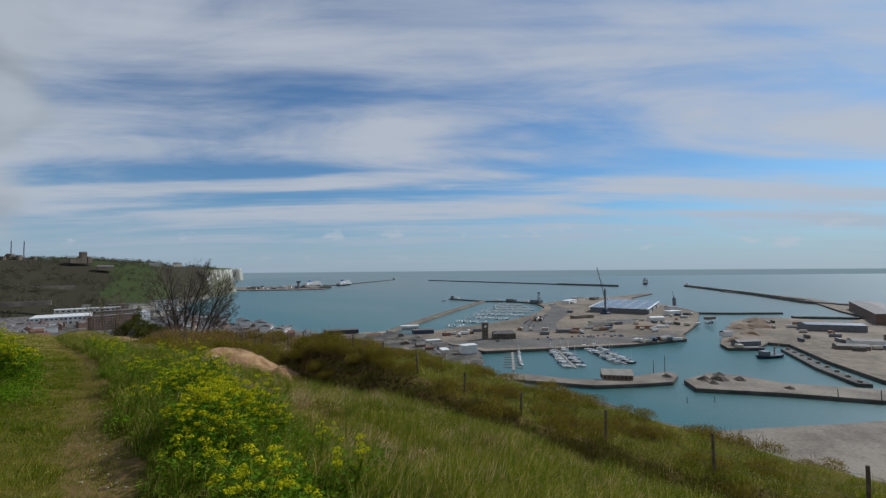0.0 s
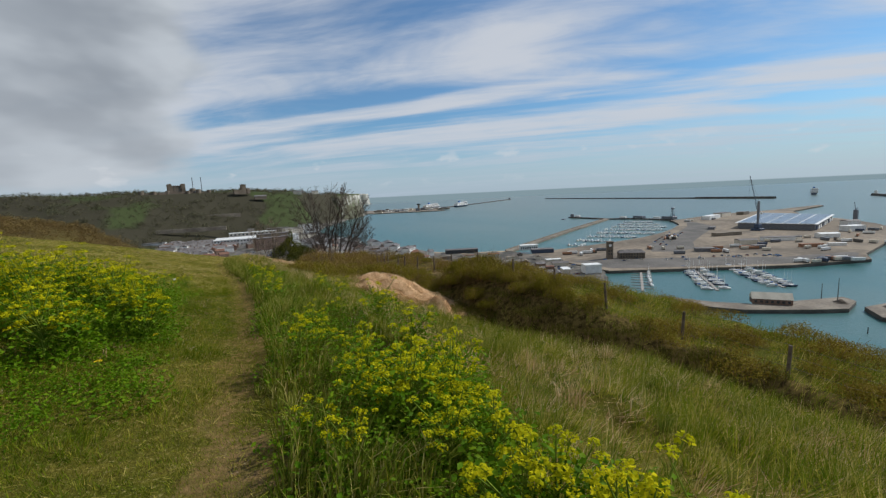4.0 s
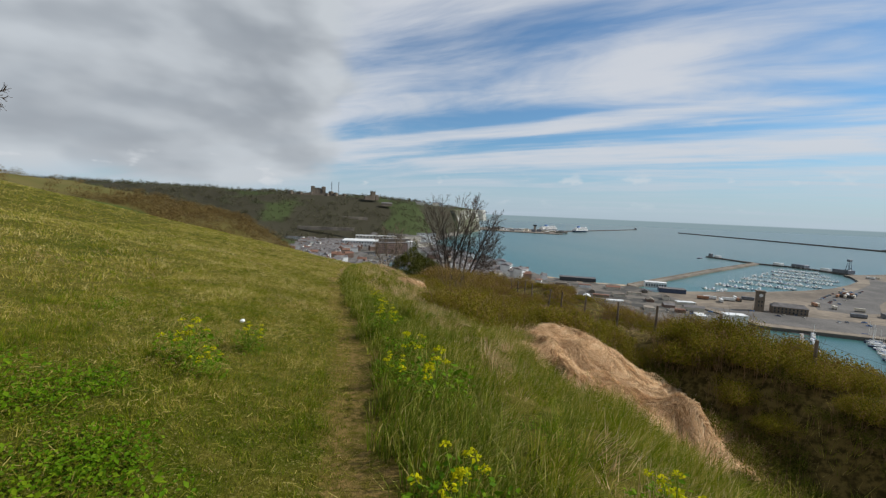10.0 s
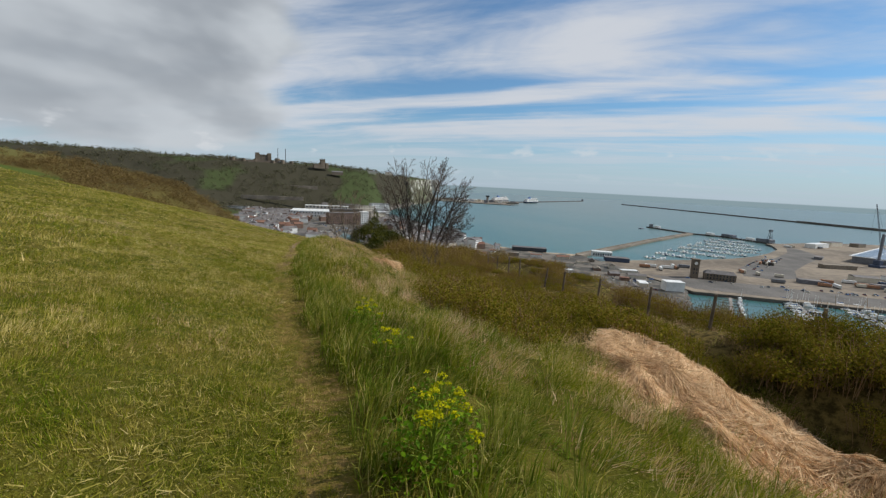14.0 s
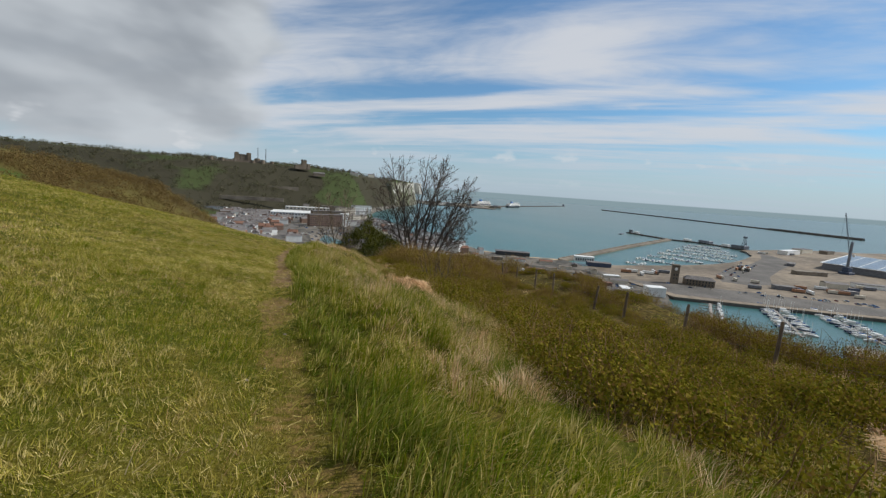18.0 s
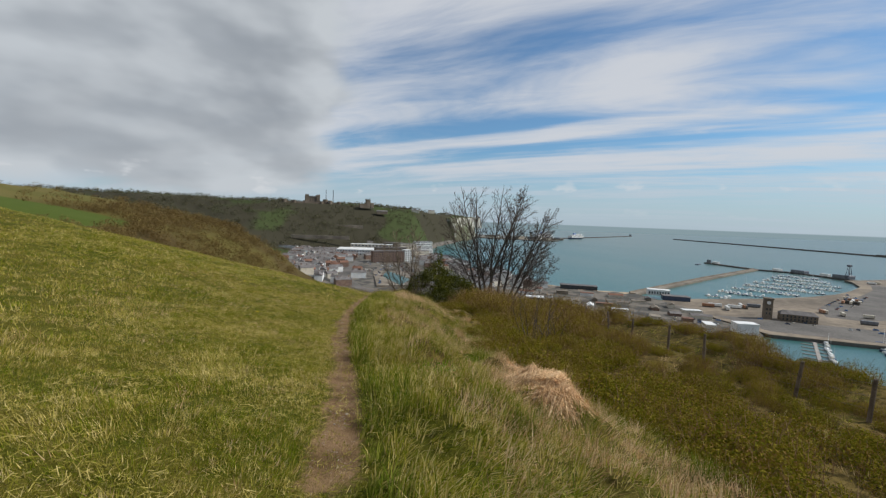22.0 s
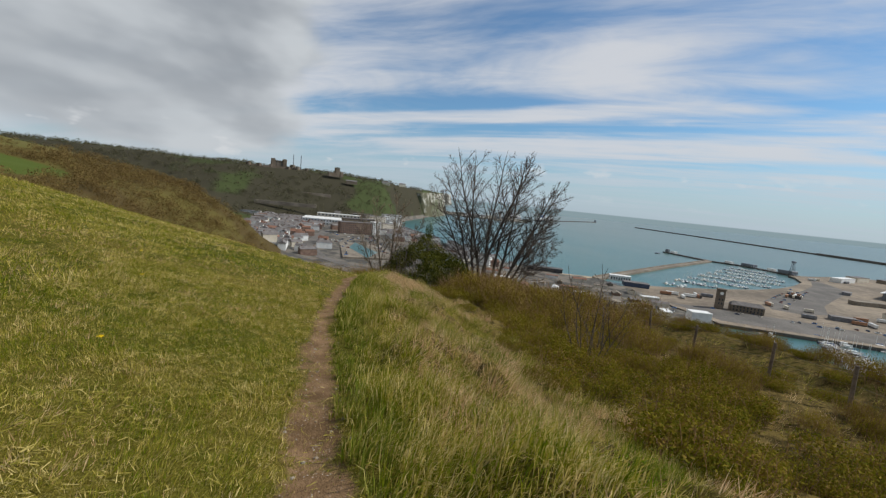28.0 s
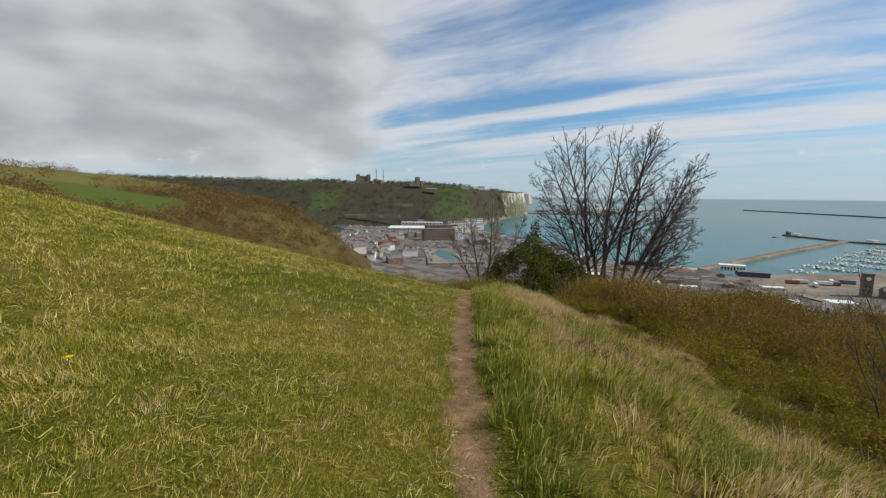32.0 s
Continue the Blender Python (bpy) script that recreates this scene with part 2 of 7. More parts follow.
def slab(outline, z0, z1):
    """A solid with the given plan outline between two heights."""
    bm = bmesh.new()
    low = [bm.verts.new((x, y, z0)) for x, y in outline]
    high = [bm.verts.new((x, y, z1)) for x, y in outline]
    bm.faces.new(high)
    bm.faces.new(low[::-1])
    k = len(outline)
    for i in range(k):
        bm.faces.new((low[i], low[(i + 1) % k], high[(i + 1) % k], high[i]))
    bmesh.ops.recalc_face_normals(bm, faces=bm.faces)
    return bm


def tubes(segments, sides=4):
    """Tapered tubes: rows of (x0, y0, z0, r0, x1, y1, z1, r1) as one array of points and quads."""
    s = np.asarray(segments, dtype=np.float64)
    a, b = s[:, 0:3], s[:, 4:7]
    way = b - a
    way /= np.maximum(np.linalg.norm(way, axis=1, keepdims=True), 1e-6)
    ref = np.where(np.abs(way[:, 2:3]) > 0.9, (1.0, 0.0, 0.0), (0.0, 0.0, 1.0))
    p = np.cross(way, ref)
    p /= np.linalg.norm(p, axis=1, keepdims=True)
    q = np.cross(way, p)
    ang = np.arange(sides) / sides * 2 * math.pi
    ring = p[:, None, :] * np.cos(ang)[None, :, None] + q[:, None, :] * np.sin(ang)[None, :, None]
    va = a[:, None, :] + ring * s[:, 3][:, None, None]
    vb = b[:, None, :] + ring * s[:, 7][:, None, None]
    verts = np.concatenate([va, vb], axis=1).reshape(-1, 3)
    i = np.arange(sides)
    j = (i + 1) % sides
    quad = np.stack([i, j, j + sides, i + sides], axis=1)
    faces = (quad[None] + (np.arange(len(s)) * 2 * sides)[:, None, None]).reshape(-1, 4)
    return verts, faces


# ---- shape of the land ----
def spread(xs, ys):
    def at(v):
        return sum(np.interp(v + o, xs, ys) for o in (-1.6, -0.8, 0.0, 0.8, 1.6)) / 5
    return at


path_x = spread([-20, 0, 3.5, 5, 7, 9, 11, 13.5, 17, 20, 23, 25, 27.5, 30, 33, 35, 38, 40, 42.5, 44.5, 46.5, 48.8, 51.5, 56, 70],
                [-0.2, 0.3, 0.42, 0.40, 0.48, 0.58, 0.74, 0.88, 0.88, 0.90, 0.84, 0.55, 0.38, 0.31, 0.40, 0.49, 0.36, 0.37, 0.48, 0.68, 1.0, 1.42, 1.8, 2.8, 4.0])
path_z = spread([-20, 0, 5, 10, 15, 20, 25, 30, 35, 40, 45, 50, 55, 60, 70, 90, 120, 200, 300, 420],
                [-0.9, -1.72, -1.98, -2.17, -2.45, -2.95, -3.28, -3.4, -4.0, -4.66, -5.05, -5.6, -6.5, -7.8, -11.0, -20, -34, -62, -82, -91])
fence_x = spread([-20, 4.3, 7.6, 11, 14, 28, 36, 44, 50, 62], [17.5, 15.8, 15.1, 14.7, 14.3, 13.1, 13.2, 14.4, 15.8, 17.5])
fence_drop = spread([-20, 4, 8, 14, 20, 28, 36, 44, 50, 70], [5.0, 4.5, 4.1, 3.75, 3.1, 2.5, 2.55, 2.75, 3.0, 3.2])
coast_x = spread([-900, -400, 20, 72, 230, 270, 319, 400, 470, 511, 571, 752, 1100, 1400, 1818, 2075, 2600, 3300, 4350, 4620, 5000],
                 [900, 640, 343, 275, 285, 300, 355, 372, 374, 372, 296, 245, 200, 300, 505, 650, 690, 780, 1080, 1300, 1560])


def height(x, y, rough=True):
    """Height of the ground."""
    x, y = np.asarray(x, dtype=np.float64), np.asarray(y, dtype=np.float64)
    d = x - path_x(np.minimum(y, 70))
    left, right = np.maximum(-d - 0.35, 0), np.maximum(d - 0.5, 0)
    crest = y - 0.40 * np.minimum(left, 70) * step(32, 50, y)
    z = path_z(crest)
    rise = np.interp(y, [0, 28, 40], [0.21, 0.205, 0.165]) * np.minimum(left, 45) + 0.07 * np.clip(left - 45, 0, 150)
    z = z + rise
    # slope towards the sea: a lip, a first drop, then gentler as far as the fence
    lip = np.interp(right, [0, 0.9, 2.0, 3.6, 5.5, 8, 10.5, 12.6, 14], [0, 0.03, 0.16, 0.36, 0.60, 0.76, 0.88, 1.0, 1.1])
    straight = np.interp(right, [0, 1.5, 12.6, 14], [0, 0.06, 1.0, 1.1])
    k = step(20, 10, y)
    z = z - fence_drop(y) * (lip * (1 - k) + straight * k) - 0.44 * np.maximum(x - fence_x(y) - np.interp(y, [-4, 6, 14, 24], [2.0, 3.4, 4.6, 3.2]), 0)
    z = z - 1.0 * np.exp(-((d - 7.6) / 1.9) ** 2 - ((y - 18.4) / 3.2) ** 2) + 0.75 * np.exp(-((x - 7.9) / 2.1) ** 2 - ((y - 26.0) / 2.1) ** 2)
    # the gully and the steep bank that carries the fence
    f = x - fence_x(y)
    raised = np.interp(y, [-6, 4, 11, 14, 17, 21, 25, 28.6, 31, 35, 39, 44, 55, 62], [0.25, 0.25, 0.3, 0.38, 0.75, 1.05, 1.15, 0.35, 0.05, 0.1, 0.5, 0.65, 0.65, 0.1])
    foot_f = np.interp(y, [10, 18, 28, 37], [-1.9, -2.7, -2.7, -5.5])
    z = z + raised * step(-0.1, 1.0, (f - foot_f) / (-0.35 - foot_f)) * step(7.5, 3.0, f) + 0.6 * np.exp(-((f - 3.2) / 2.0) ** 2) * step(31, 40, y) * step(64, 54, y)
    z = z - np.interp(y, [-6, 12, 18, 24, 28], [1.15, 1.15, 1.05, 0.7, 0.0]) * np.exp(-((f - foot_f + 0.3) / 1.15) ** 2)
    z = z - 0.3 * np.exp(-((d - 4.2) / 0.9) ** 2) * step(38, 42, y)
    z = z + 1.7 * np.exp(-((x - 13) / 6.5) ** 2 - ((y - 62) / 8.5) ** 2)
    z = z - 0.05 * np.exp(-(d / 0.28) ** 2) * step(58, 48, y)
    if rough:
        near = step(90, 40, y) * step(60, 30, np.abs(x))
        off = step(0.2, 1.0, np.abs(d))
        z = z + near * off * (0.10 * fbm(x * 0.55, y * 0.55, 3, 3) + 0.085 * fbm(x * 1.9, y * 1.9, 2, 8) + straw(x, y) * (0.55 * fbm(x * 1.1, y * 1.1, 3, 9) + 0.30 * fbm(x * 2.6, y * 1.6, 2, 12))
                              + np.interp(y, [28, 38], [0.44, 0.62]) * step(0.6, 1.6, d) * step(np.interp(y, [16, 24], [15, 9]), np.interp(y, [16, 24], [11, 5]), d) * np.maximum(fbm(x * 1.25, y * 0.95, 3, 15), -0.12))
        z = z + step(60, 130, y) * 3.0 * fbm(x * 0.02, y * 0.02, 4, 5)
    # scrub hillside across the dip, the wooded castle hill, the shore
    side = np.interp(x, [-430, -235, -95, -58, -25], [13, 13, -17, -42, -80])
    side = side + 5 * fbm(x * 0.012, y * 0.012, 3, 21)
    gate = step(75, 190, y) * step(700, 430, y) * step(30, -40, x)
    z = np.where(gate > 0, np.maximum(z, side * gate - 92 * (1 - gate)), z)
    floor_z = SEA + 4.0 + 5.0 * step(300, 40, x) * step(450, 900, y)
    z = np.maximum(z, floor_z)
    plateau = np.interp(x, [-2500, -900, -300, 60, 260, 500, 900, 1500], [36, 30, 26, 24, 17, 14, 20, 28]) - SEA
    foot = 980 + 0.35 * np.clip(x, -200, 400)
    hill = step(foot, foot + 330, y + 60 * fbm(x * 0.004, y * 0.004, 3, 31))
    z = np.maximum(z, floor_z + (plateau - 5) * hill * step(4, 60, coast_x(y) - x) + 6 * hill * fbm(x * 0.01, y * 0.01, 3, 41))
    west = step(-60, -500, x) * step(200, 500, y)
    z = np.maximum(z, (floor_z + 50) * (1 - west) + west * (5 + 8 * fbm(x * 0.004, y * 0.004, 3, 51)) - 50 * (1 - west))
    wet = step(0, 6, x - coast_x(y))
    return z * (1 - wet) + (SEA - 8) * wet


def straw(x, y):
    """How far the ground is covered by pale matted straw."""
    d = x - path_x(y)
    n = 0.7 * fbm(x * 0.8, y * 0.8, 3, 61)
    a = 1 - ((d - 7.4) / 3.1) ** 2 - ((y - 23.5) / 3.2) ** 2
    b = 1 - ((d - 3.75 - 0.3 * (y - 36.3)) / 0.9) ** 2 - ((y - 36.3) / 2.5) ** 2
    return np.maximum(step(0.0, 0.5, a + n), step(0.0, 0.5, b + 0.6 * n))


def trodden(x, y):
    """How far the ground is worn bare: the path."""
    d = np.abs(x - path_x(y) - 0.06 * fbm(y * 0.9, x * 0 + 3.3, 2, 71))
    half = np.interp(y, [-10, 8, 12, 24, 28, 34, 44, 50, 60], [0.20, 0.24, 0.28, 0.24, 0.13, 0.11, 0.105, 0.10, 0.10])
    n = np.interp(y, [22, 27, 34], [0.42, 0.34, 0.12]) * fbm(x * 2.5, y * 2.5, 3, 77)
    deep = np.interp(y, [-10, 5, 9, 14, 23, 27, 34], [0.60, 0.58, 0.54, 0.52, 0.55, 0.68, 0.95])
    return step(half + 0.18, half - 0.08, d + n) * deep


def brambly(x, y):
    """How far brambles and their litter cover the ground, and dark thatch painted for shaded hollows."""
    d = x - path_x(y) - np.interp(y, [25, 27, 29, 34, 40, 46, 56, 63], [4.6, 2.9, 3.4, 4.5, 4.9, 4.7, 4.6, 4.2])
    slope = step(-0.6, 0.8, d) * step(24.5, 27, y) * (1 - 0.75 * step(-0.8, 0.2, x - fence_x(y)) * step(4.0, 3.0, x - fence_x(y)))
    f = x - fence_x(y)
    bank = step(-3.2, -2.2, f) * step(0.2, -0.5, f) * step(27, 25, y)
    # thatch under the slope's grass, also painting the shade of its hollows
    shade_thatch = step(0.9, 1.6, x - path_x(y)) * np.interp(y, [12, 30, 36], [0.22, 0.45, 0.62]) * step(66, 58, y)
    return np.maximum(np.maximum(slope, bank), shade_thatch) * (1 - straw(x, y))


def lines(*runs):
    """Grid lines from runs of (start, end, first step, growth)."""
    out = []
    for a, b, h, g in runs:
        sgn, p = (1 if b > a else -1), a
        while sgn * (b - p) > 1e-6:
            out.append(p)
            p += sgn * h
            h *= g
    return np.unique(np.round(out, 3))


gx = lines((-5, 15, 0.25, 1), (15, 1400, 0.35, 1.05), (-5, -3000, 0.3, 1.05))
gy = lines((-6, 53, 0.3, 1), (53, 4900, 0.4, 1.032), (-6, -900, 0.4, 1.12))
GX, GY = np.meshgrid(gx, gy)
GZ = height(GX, GY)
nx, ny = len(gx), len(gy)
idx = np.arange(nx * ny).reshape(ny, nx)


def surface(x, y):
    """Height of the ground as meshed, between its grid lines."""
    x, y = np.clip(x, gx[0], gx[-1] - 1e-6), np.clip(y, gy[0], gy[-1] - 1e-6)
    i, j = np.searchsorted(gx, x, "right") - 1, np.searchsorted(gy, y, "right") - 1
    i, j = np.minimum(i, nx - 2), np.minimum(j, ny - 2)
    a, b = (x - gx[i]) / (gx[i + 1] - gx[i]), (y - gy[j]) / (gy[j + 1] - gy[j])
    return (GZ[j, i] * (1 - a) + GZ[j, i + 1] * a) * (1 - b) + (GZ[j + 1, i] * (1 - a) + GZ[j + 1, i + 1] * a) * b


quads = np.stack([idx[:-1, :-1], idx[:-1, 1:], idx[1:, 1:], idx[1:, :-1]], axis=-1).reshape(-1, 4)


def ground_fill(n, where):
    xyz = n.add("ShaderNodeSeparateXYZ", i0=where)
    px, py, pz = xyz.outputs
    big, mid, small = n.noise(where, 0.35, 4.0, 0.6), n.noise(where, 3.0, 4.0, 0.6), n.noise(where, 40.0, 3.0, 0.7)
    blend = n.ramp(n.math("ADD", n.math("MULTIPLY", big, 0.5), n.math("MULTIPLY", mid, 0.5)), 0.35, 0.65)
    turf = n.mix(blend, (0.075, 0.090, 0.006), (0.170, 0.140, 0.026))
    # streaky noise as blades; the shade between them is multiplied into the turf colour
    blade_shade = n.noise(n.xyz(n.math("MULTIPLY", px, 75.0), n.math("MULTIPLY", py, 26.0), 0.0), 1.0, 3.0, 0.7, 1.5)
    turf = n.mix(n.ramp(blade_shade, 0.40, 0.62), n.mix(1.0, turf, (0.42, 0.42, 0.30), "MULTIPLY"), turf)
    turf = n.mix(n.ramp(small, 0.56, 0.70, 0.0, 0.7), turf, (0.32, 0.27, 0.10))
    # bare earth with chalk grit
    soil = n.mix(n.ramp(mid, 0.3, 0.7), (0.125, 0.076, 0.038), (0.255, 0.160, 0.088))
    mossy = n.mix(n.ramp(n.noise(where, 11.0, 4.0, 0.65), 0.34, 0.66), (0.090, 0.078, 0.010), (0.215, 0.140, 0.050))
    pebbles = n.add("ShaderNodeTexVoronoi", Vector=where, Scale=38.0).outputs["Distance"]
    grit = n.math("MULTIPLY", n.ramp(pebbles, 0.30, 0.12), n.ramp(n.noise(where, 9.0, 2.0), 0.50, 0.66))
    soil = n.mix(grit, soil, (0.48, 0.43, 0.38))
    soil = n.mix(n.math("ADD", n.ramp(py, 27.0, 34.0), n.ramp(py, 10.5, 7.5, 0.0, 0.45)), mossy, soil)
    worn_fac = n.add("ShaderNodeAttribute")
    worn_fac.attribute_name = "trodden"
    broken = n.ramp(n.math("ADD", worn_fac.outputs["Fac"], n.math("MULTIPLY", n.math("SUBTRACT", n.noise(where, 14.0, 3.0), 0.5), 0.9)), 0.25, 0.62)
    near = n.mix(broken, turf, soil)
    mat_fac = n.add("ShaderNodeAttribute")
    mat_fac.attribute_name = "straw"
    fibre = n.noise(n.xyz(n.math("MULTIPLY", px, 3.0), n.math("MULTIPLY", py, 16.0), n.math("MULTIPLY", pz, 6.0)), 3.0, 4.0, 0.7)
    hay = n.mix(n.ramp(fibre, 0.32, 0.66), (0.22, 0.135, 0.066), (0.52, 0.37, 0.22))
    near = n.mix(mat_fac.outputs["Fac"], near, hay)
    litter_fac = n.add("ShaderNodeAttribute")
    litter_fac.attribute_name = "litter"
    # brown litter; on the open slope its dark tone doubles as shade in hollows
    litter = n.mix(n.ramp(n.noise(where, 5.0, 4.0, 0.65), 0.36, 0.62), (0.040, 0.030, 0.009), (0.150, 0.108, 0.034))
    near = n.mix(n.ramp(n.math("ADD", litter_fac.outputs["Fac"], n.math("MULTIPLY", n.math("SUBTRACT", mid, 0.5), 0.8)), 0.3, 0.7), near, litter)
    # scrub and woods farther off
    patch = n.ramp(n.noise(where, 0.011, 4.0, 0.6), 0.40, 0.60)
    wild = n.mix(patch, (0.080, 0.058, 0.024), (0.105, 0.088, 0.026))
    grove = n.ramp(n.noise(where, 0.0045, 3.0, 0.55), 0.50, 0.56)
    down = n.mix(grove, (0.052, 0.048, 0.032), (0.058, 0.074, 0.030))
    ex = n.math("MULTIPLY", n.math("ADD", px, 155.0), 1 / 36)
    ey = n.math("MULTIPLY", n.math("SUBTRACT", py, 298.0), 1 / 40)
    pasture = n.ramp(n.math("ADD", n.math("MULTIPLY", ex, ex), n.math("MULTIPLY", ey, ey)), 1.1, 0.85)
    crown = n.ramp(n.math("ADD", pz, n.math("MULTIPLY", n.noise(where, 0.03, 3.0), 8.0)), 3.0, 7.0)
    wild = n.mix(crown, wild, n.mix(patch, (0.145, 0.118, 0.042), (0.105, 0.100, 0.030)))
    wild = n.mix(pasture, wild, n.mix(n.noise(where, 0.2, 3.0), (0.058, 0.088, 0.016), (0.085, 0.105, 0.024)))
    farness = n.ramp(py, 560.0, 980.0)
    wild = n.mix(farness, wild, down)
    away = n.ramp(py, 58.0, 95.0)
    ground = n.mix(away, near, wild)
    town = n.mix(n.ramp(n.noise(where, 0.06, 3.0), 0.4, 0.6), (0.085, 0.082, 0.075), (0.185, 0.165, 0.14))
    flat = n.ramp(pz, SEA + 13.0, SEA + 10.0)
    ground = n.mix(flat, ground, town)
    return ground, n.math("ADD", n.math("MULTIPLY", small, 0.6), n.math("MULTIPLY", mid, 0.8)), 0.05


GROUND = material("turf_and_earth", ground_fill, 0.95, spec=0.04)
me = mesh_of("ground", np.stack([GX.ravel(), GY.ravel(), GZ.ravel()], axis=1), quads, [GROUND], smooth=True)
for key, fn in (("trodden", trodden), ("straw", straw), ("litter", brambly)):
    a = me.attributes.new(key, "FLOAT", "POINT")
    near_by = (GY.ravel() > -8) & (GY.ravel() < 60) & (np.abs(GX.ravel()) < 20)
    values = np.zeros(nx * ny, dtype=np.float32)
    values[near_by] = fn(GX.ravel()[near_by], GY.ravel()[near_by])
    a.data.foreach_set("value", values)
tagged(part("ground", me), "grassy chalk hillside falling to a harbour town", "ground", kind="structure")


# ---- the sea ----
def sea_fill(n, where):
    xyz = n.add("ShaderNodeSeparateXYZ", i0=where)
    big = n.noise(n.xyz(n.math("MULTIPLY", xyz.outputs[0], 0.004), n.math("MULTIPLY", xyz.outputs[1], 0.0015)), 1.0, 4.0, 0.6)
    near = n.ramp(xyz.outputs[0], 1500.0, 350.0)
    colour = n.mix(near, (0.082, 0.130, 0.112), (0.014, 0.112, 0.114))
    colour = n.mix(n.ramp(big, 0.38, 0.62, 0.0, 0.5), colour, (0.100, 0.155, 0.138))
    waves = n.noise(where, 0.5, 3.0, 0.6)
    return colour, waves, 0.35


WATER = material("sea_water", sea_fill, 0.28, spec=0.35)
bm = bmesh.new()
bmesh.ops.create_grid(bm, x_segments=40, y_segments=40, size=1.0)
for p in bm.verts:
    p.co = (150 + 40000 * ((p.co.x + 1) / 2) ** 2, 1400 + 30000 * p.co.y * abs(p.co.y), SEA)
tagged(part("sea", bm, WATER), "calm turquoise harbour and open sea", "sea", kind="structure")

# ---- grass ----
def blades(x, y, length, width, lean_x, lean_y, stiff=0.45, base=0.0, simple=False):
    """Bent, pointed blades of two pieces, as points and triangles."""
    n = len(x)
    z = surface(x, y) + base
    turn = np.random.uniform(0, 2 * math.pi, n)
    wx, wy = np.cos(turn) * width / 2, np.sin(turn) * width / 2
    up = np.sqrt(np.maximum(1 - (lean_x ** 2 + lean_y ** 2), 0.04))
    mx, my, mz = x + lean_x * length * stiff * 0.6, y + lean_y * length * stiff * 0.6, z + length * 0.55 * np.minimum(up * 1.15, 1)
    tx, ty, tz = x + lean_x * length, y + lean_y * length, z + length * up
    z0 = z - 0.02
    if simple:
        v = np.stack([np.stack(c, axis=1) for c in ((x - wx, y - wy, z0), (x + wx, y + wy, z0), (tx, ty, tz))], axis=1).reshape(-1, 3)
        return v, np.arange(3 * n).reshape(-1, 3)
    v = np.stack([np.stack(c, axis=1) for c in ((x - wx, y - wy, z0), (x + wx, y + wy, z0), (mx - wx * 0.8, my - wy * 0.8, mz),
                                                (mx + wx * 0.8, my + wy * 0.8, mz), (tx, ty, tz))], axis=1).reshape(-1, 3)
    tri = np.array([[0, 1, 2], [1, 3, 2], [2, 3, 4]])
    f = (tri[None] + (np.arange(n) * 5)[:, None, None]).reshape(-1, 3)
    return v, f


def join(pieces):
    vs, fs, k = [], [], 0
    for v, f in pieces:
        vs.append(v)
        fs.append(f + k)
        k += len(v)
    return np.concatenate(vs), np.concatenate(fs)


rng = np.random.default_rng(4)


def sow(n, x0, x1, y0, y1, keep):
    x, y = rng.uniform(x0, x1, n), rng.uniform(y0, y1, n)
    ok = rng.uniform(0, 1, n) < keep(x, y)
    return x[ok], y[ok]


GRASS = leafy("meadow_grass", [(0.0, (0.070, 0.125, 0.004)), (0.30, (0.160, 0.208, 0.008)), (0.48, (0.275, 0.255, 0.024)), (0.66, (0.50, 0.400, 0.100)), (0.92, (0.84, 0.68, 0.32))], 0.7, glow=0.22, drier=((14.0, -0.22), (27.0, 0.05)))
LUSH = leafy("tall_green_grass", [(0.0, (0.060, 0.120, 0.004)), (0.34, (0.150, 0.195, 0.008)), (0.54, (0.285, 0.265, 0.026)), (0.72, (0.54, 0.430, 0.130)), (1.0, (0.82, 0.67, 0.34))], 1.7, glow=0.42, drier=((14.0, -0.08), (34.0, 0.08)))
EDGE = leafy("lush_edge_grass", [(0.0, (0.042, 0.080, 0.006)), (0.4, (0.130, 0.175, 0.016)), (0.72, (0.285, 0.285, 0.050)), (1.0, (0.60, 0.50, 0.20))], 1.2, glow=0.28)
TRAMPLED = leafy("trampled_straw", [(0.0, (0.16, 0.105, 0.035)), (0.5, (0.34, 0.235, 0.095)), (1.0, (0.56, 0.42, 0.20))], 2.0)
FALLEN = leafy("fallen_blades", [(0.0, (0.085, 0.100, 0.008)), (0.35, (0.190, 0.175, 0.022)), (0.65, (0.360, 0.295, 0.075)), (1.0, (0.58, 0.47, 0.20))], 1.4, glow=0.2, drier=((12.0, -0.14), (24.0, 0.04)))
HAY = leafy("dead_straw", [(0.0, (0.17, 0.090, 0.034)), (0.3, (0.47, 0.290, 0.145)), (0.55, (0.74, 0.510, 0.290)), (1.0, (0.93, 0.75, 0.50))], 2.0)


def tufts(x, y, per, spread_r, splay, pull):
    """Blades grouped in tufts: their places, and how each leans out from the middle of its tuft."""
    n = len(x)
    a, r = rng.uniform(0, 2 * math.pi, (n, per)), np.sqrt(rng.uniform(0, 1, (n, per)))
    ox, oy = np.cos(a) * r, np.sin(a) * r
    drift = rng.normal(0, 0.22, (n, 2))
    lx = ox * splay + pull[0] + drift[:, :1] + rng.normal(0, 0.14, (n, per))
    ly = oy * splay + pull[1] + drift[:, 1:] + rng.normal(0, 0.14, (n, per))
    k = np.maximum(np.sqrt(lx * lx + ly * ly) / 0.93, 1)
    s = np.broadcast_to(np.asarray(spread_r).reshape(-1, 1), (n, per))
    return (x[:, None] + ox * s).ravel(), (y[:, None] + oy * s).ravel(), (lx / k).ravel(), (ly / k).ravel()


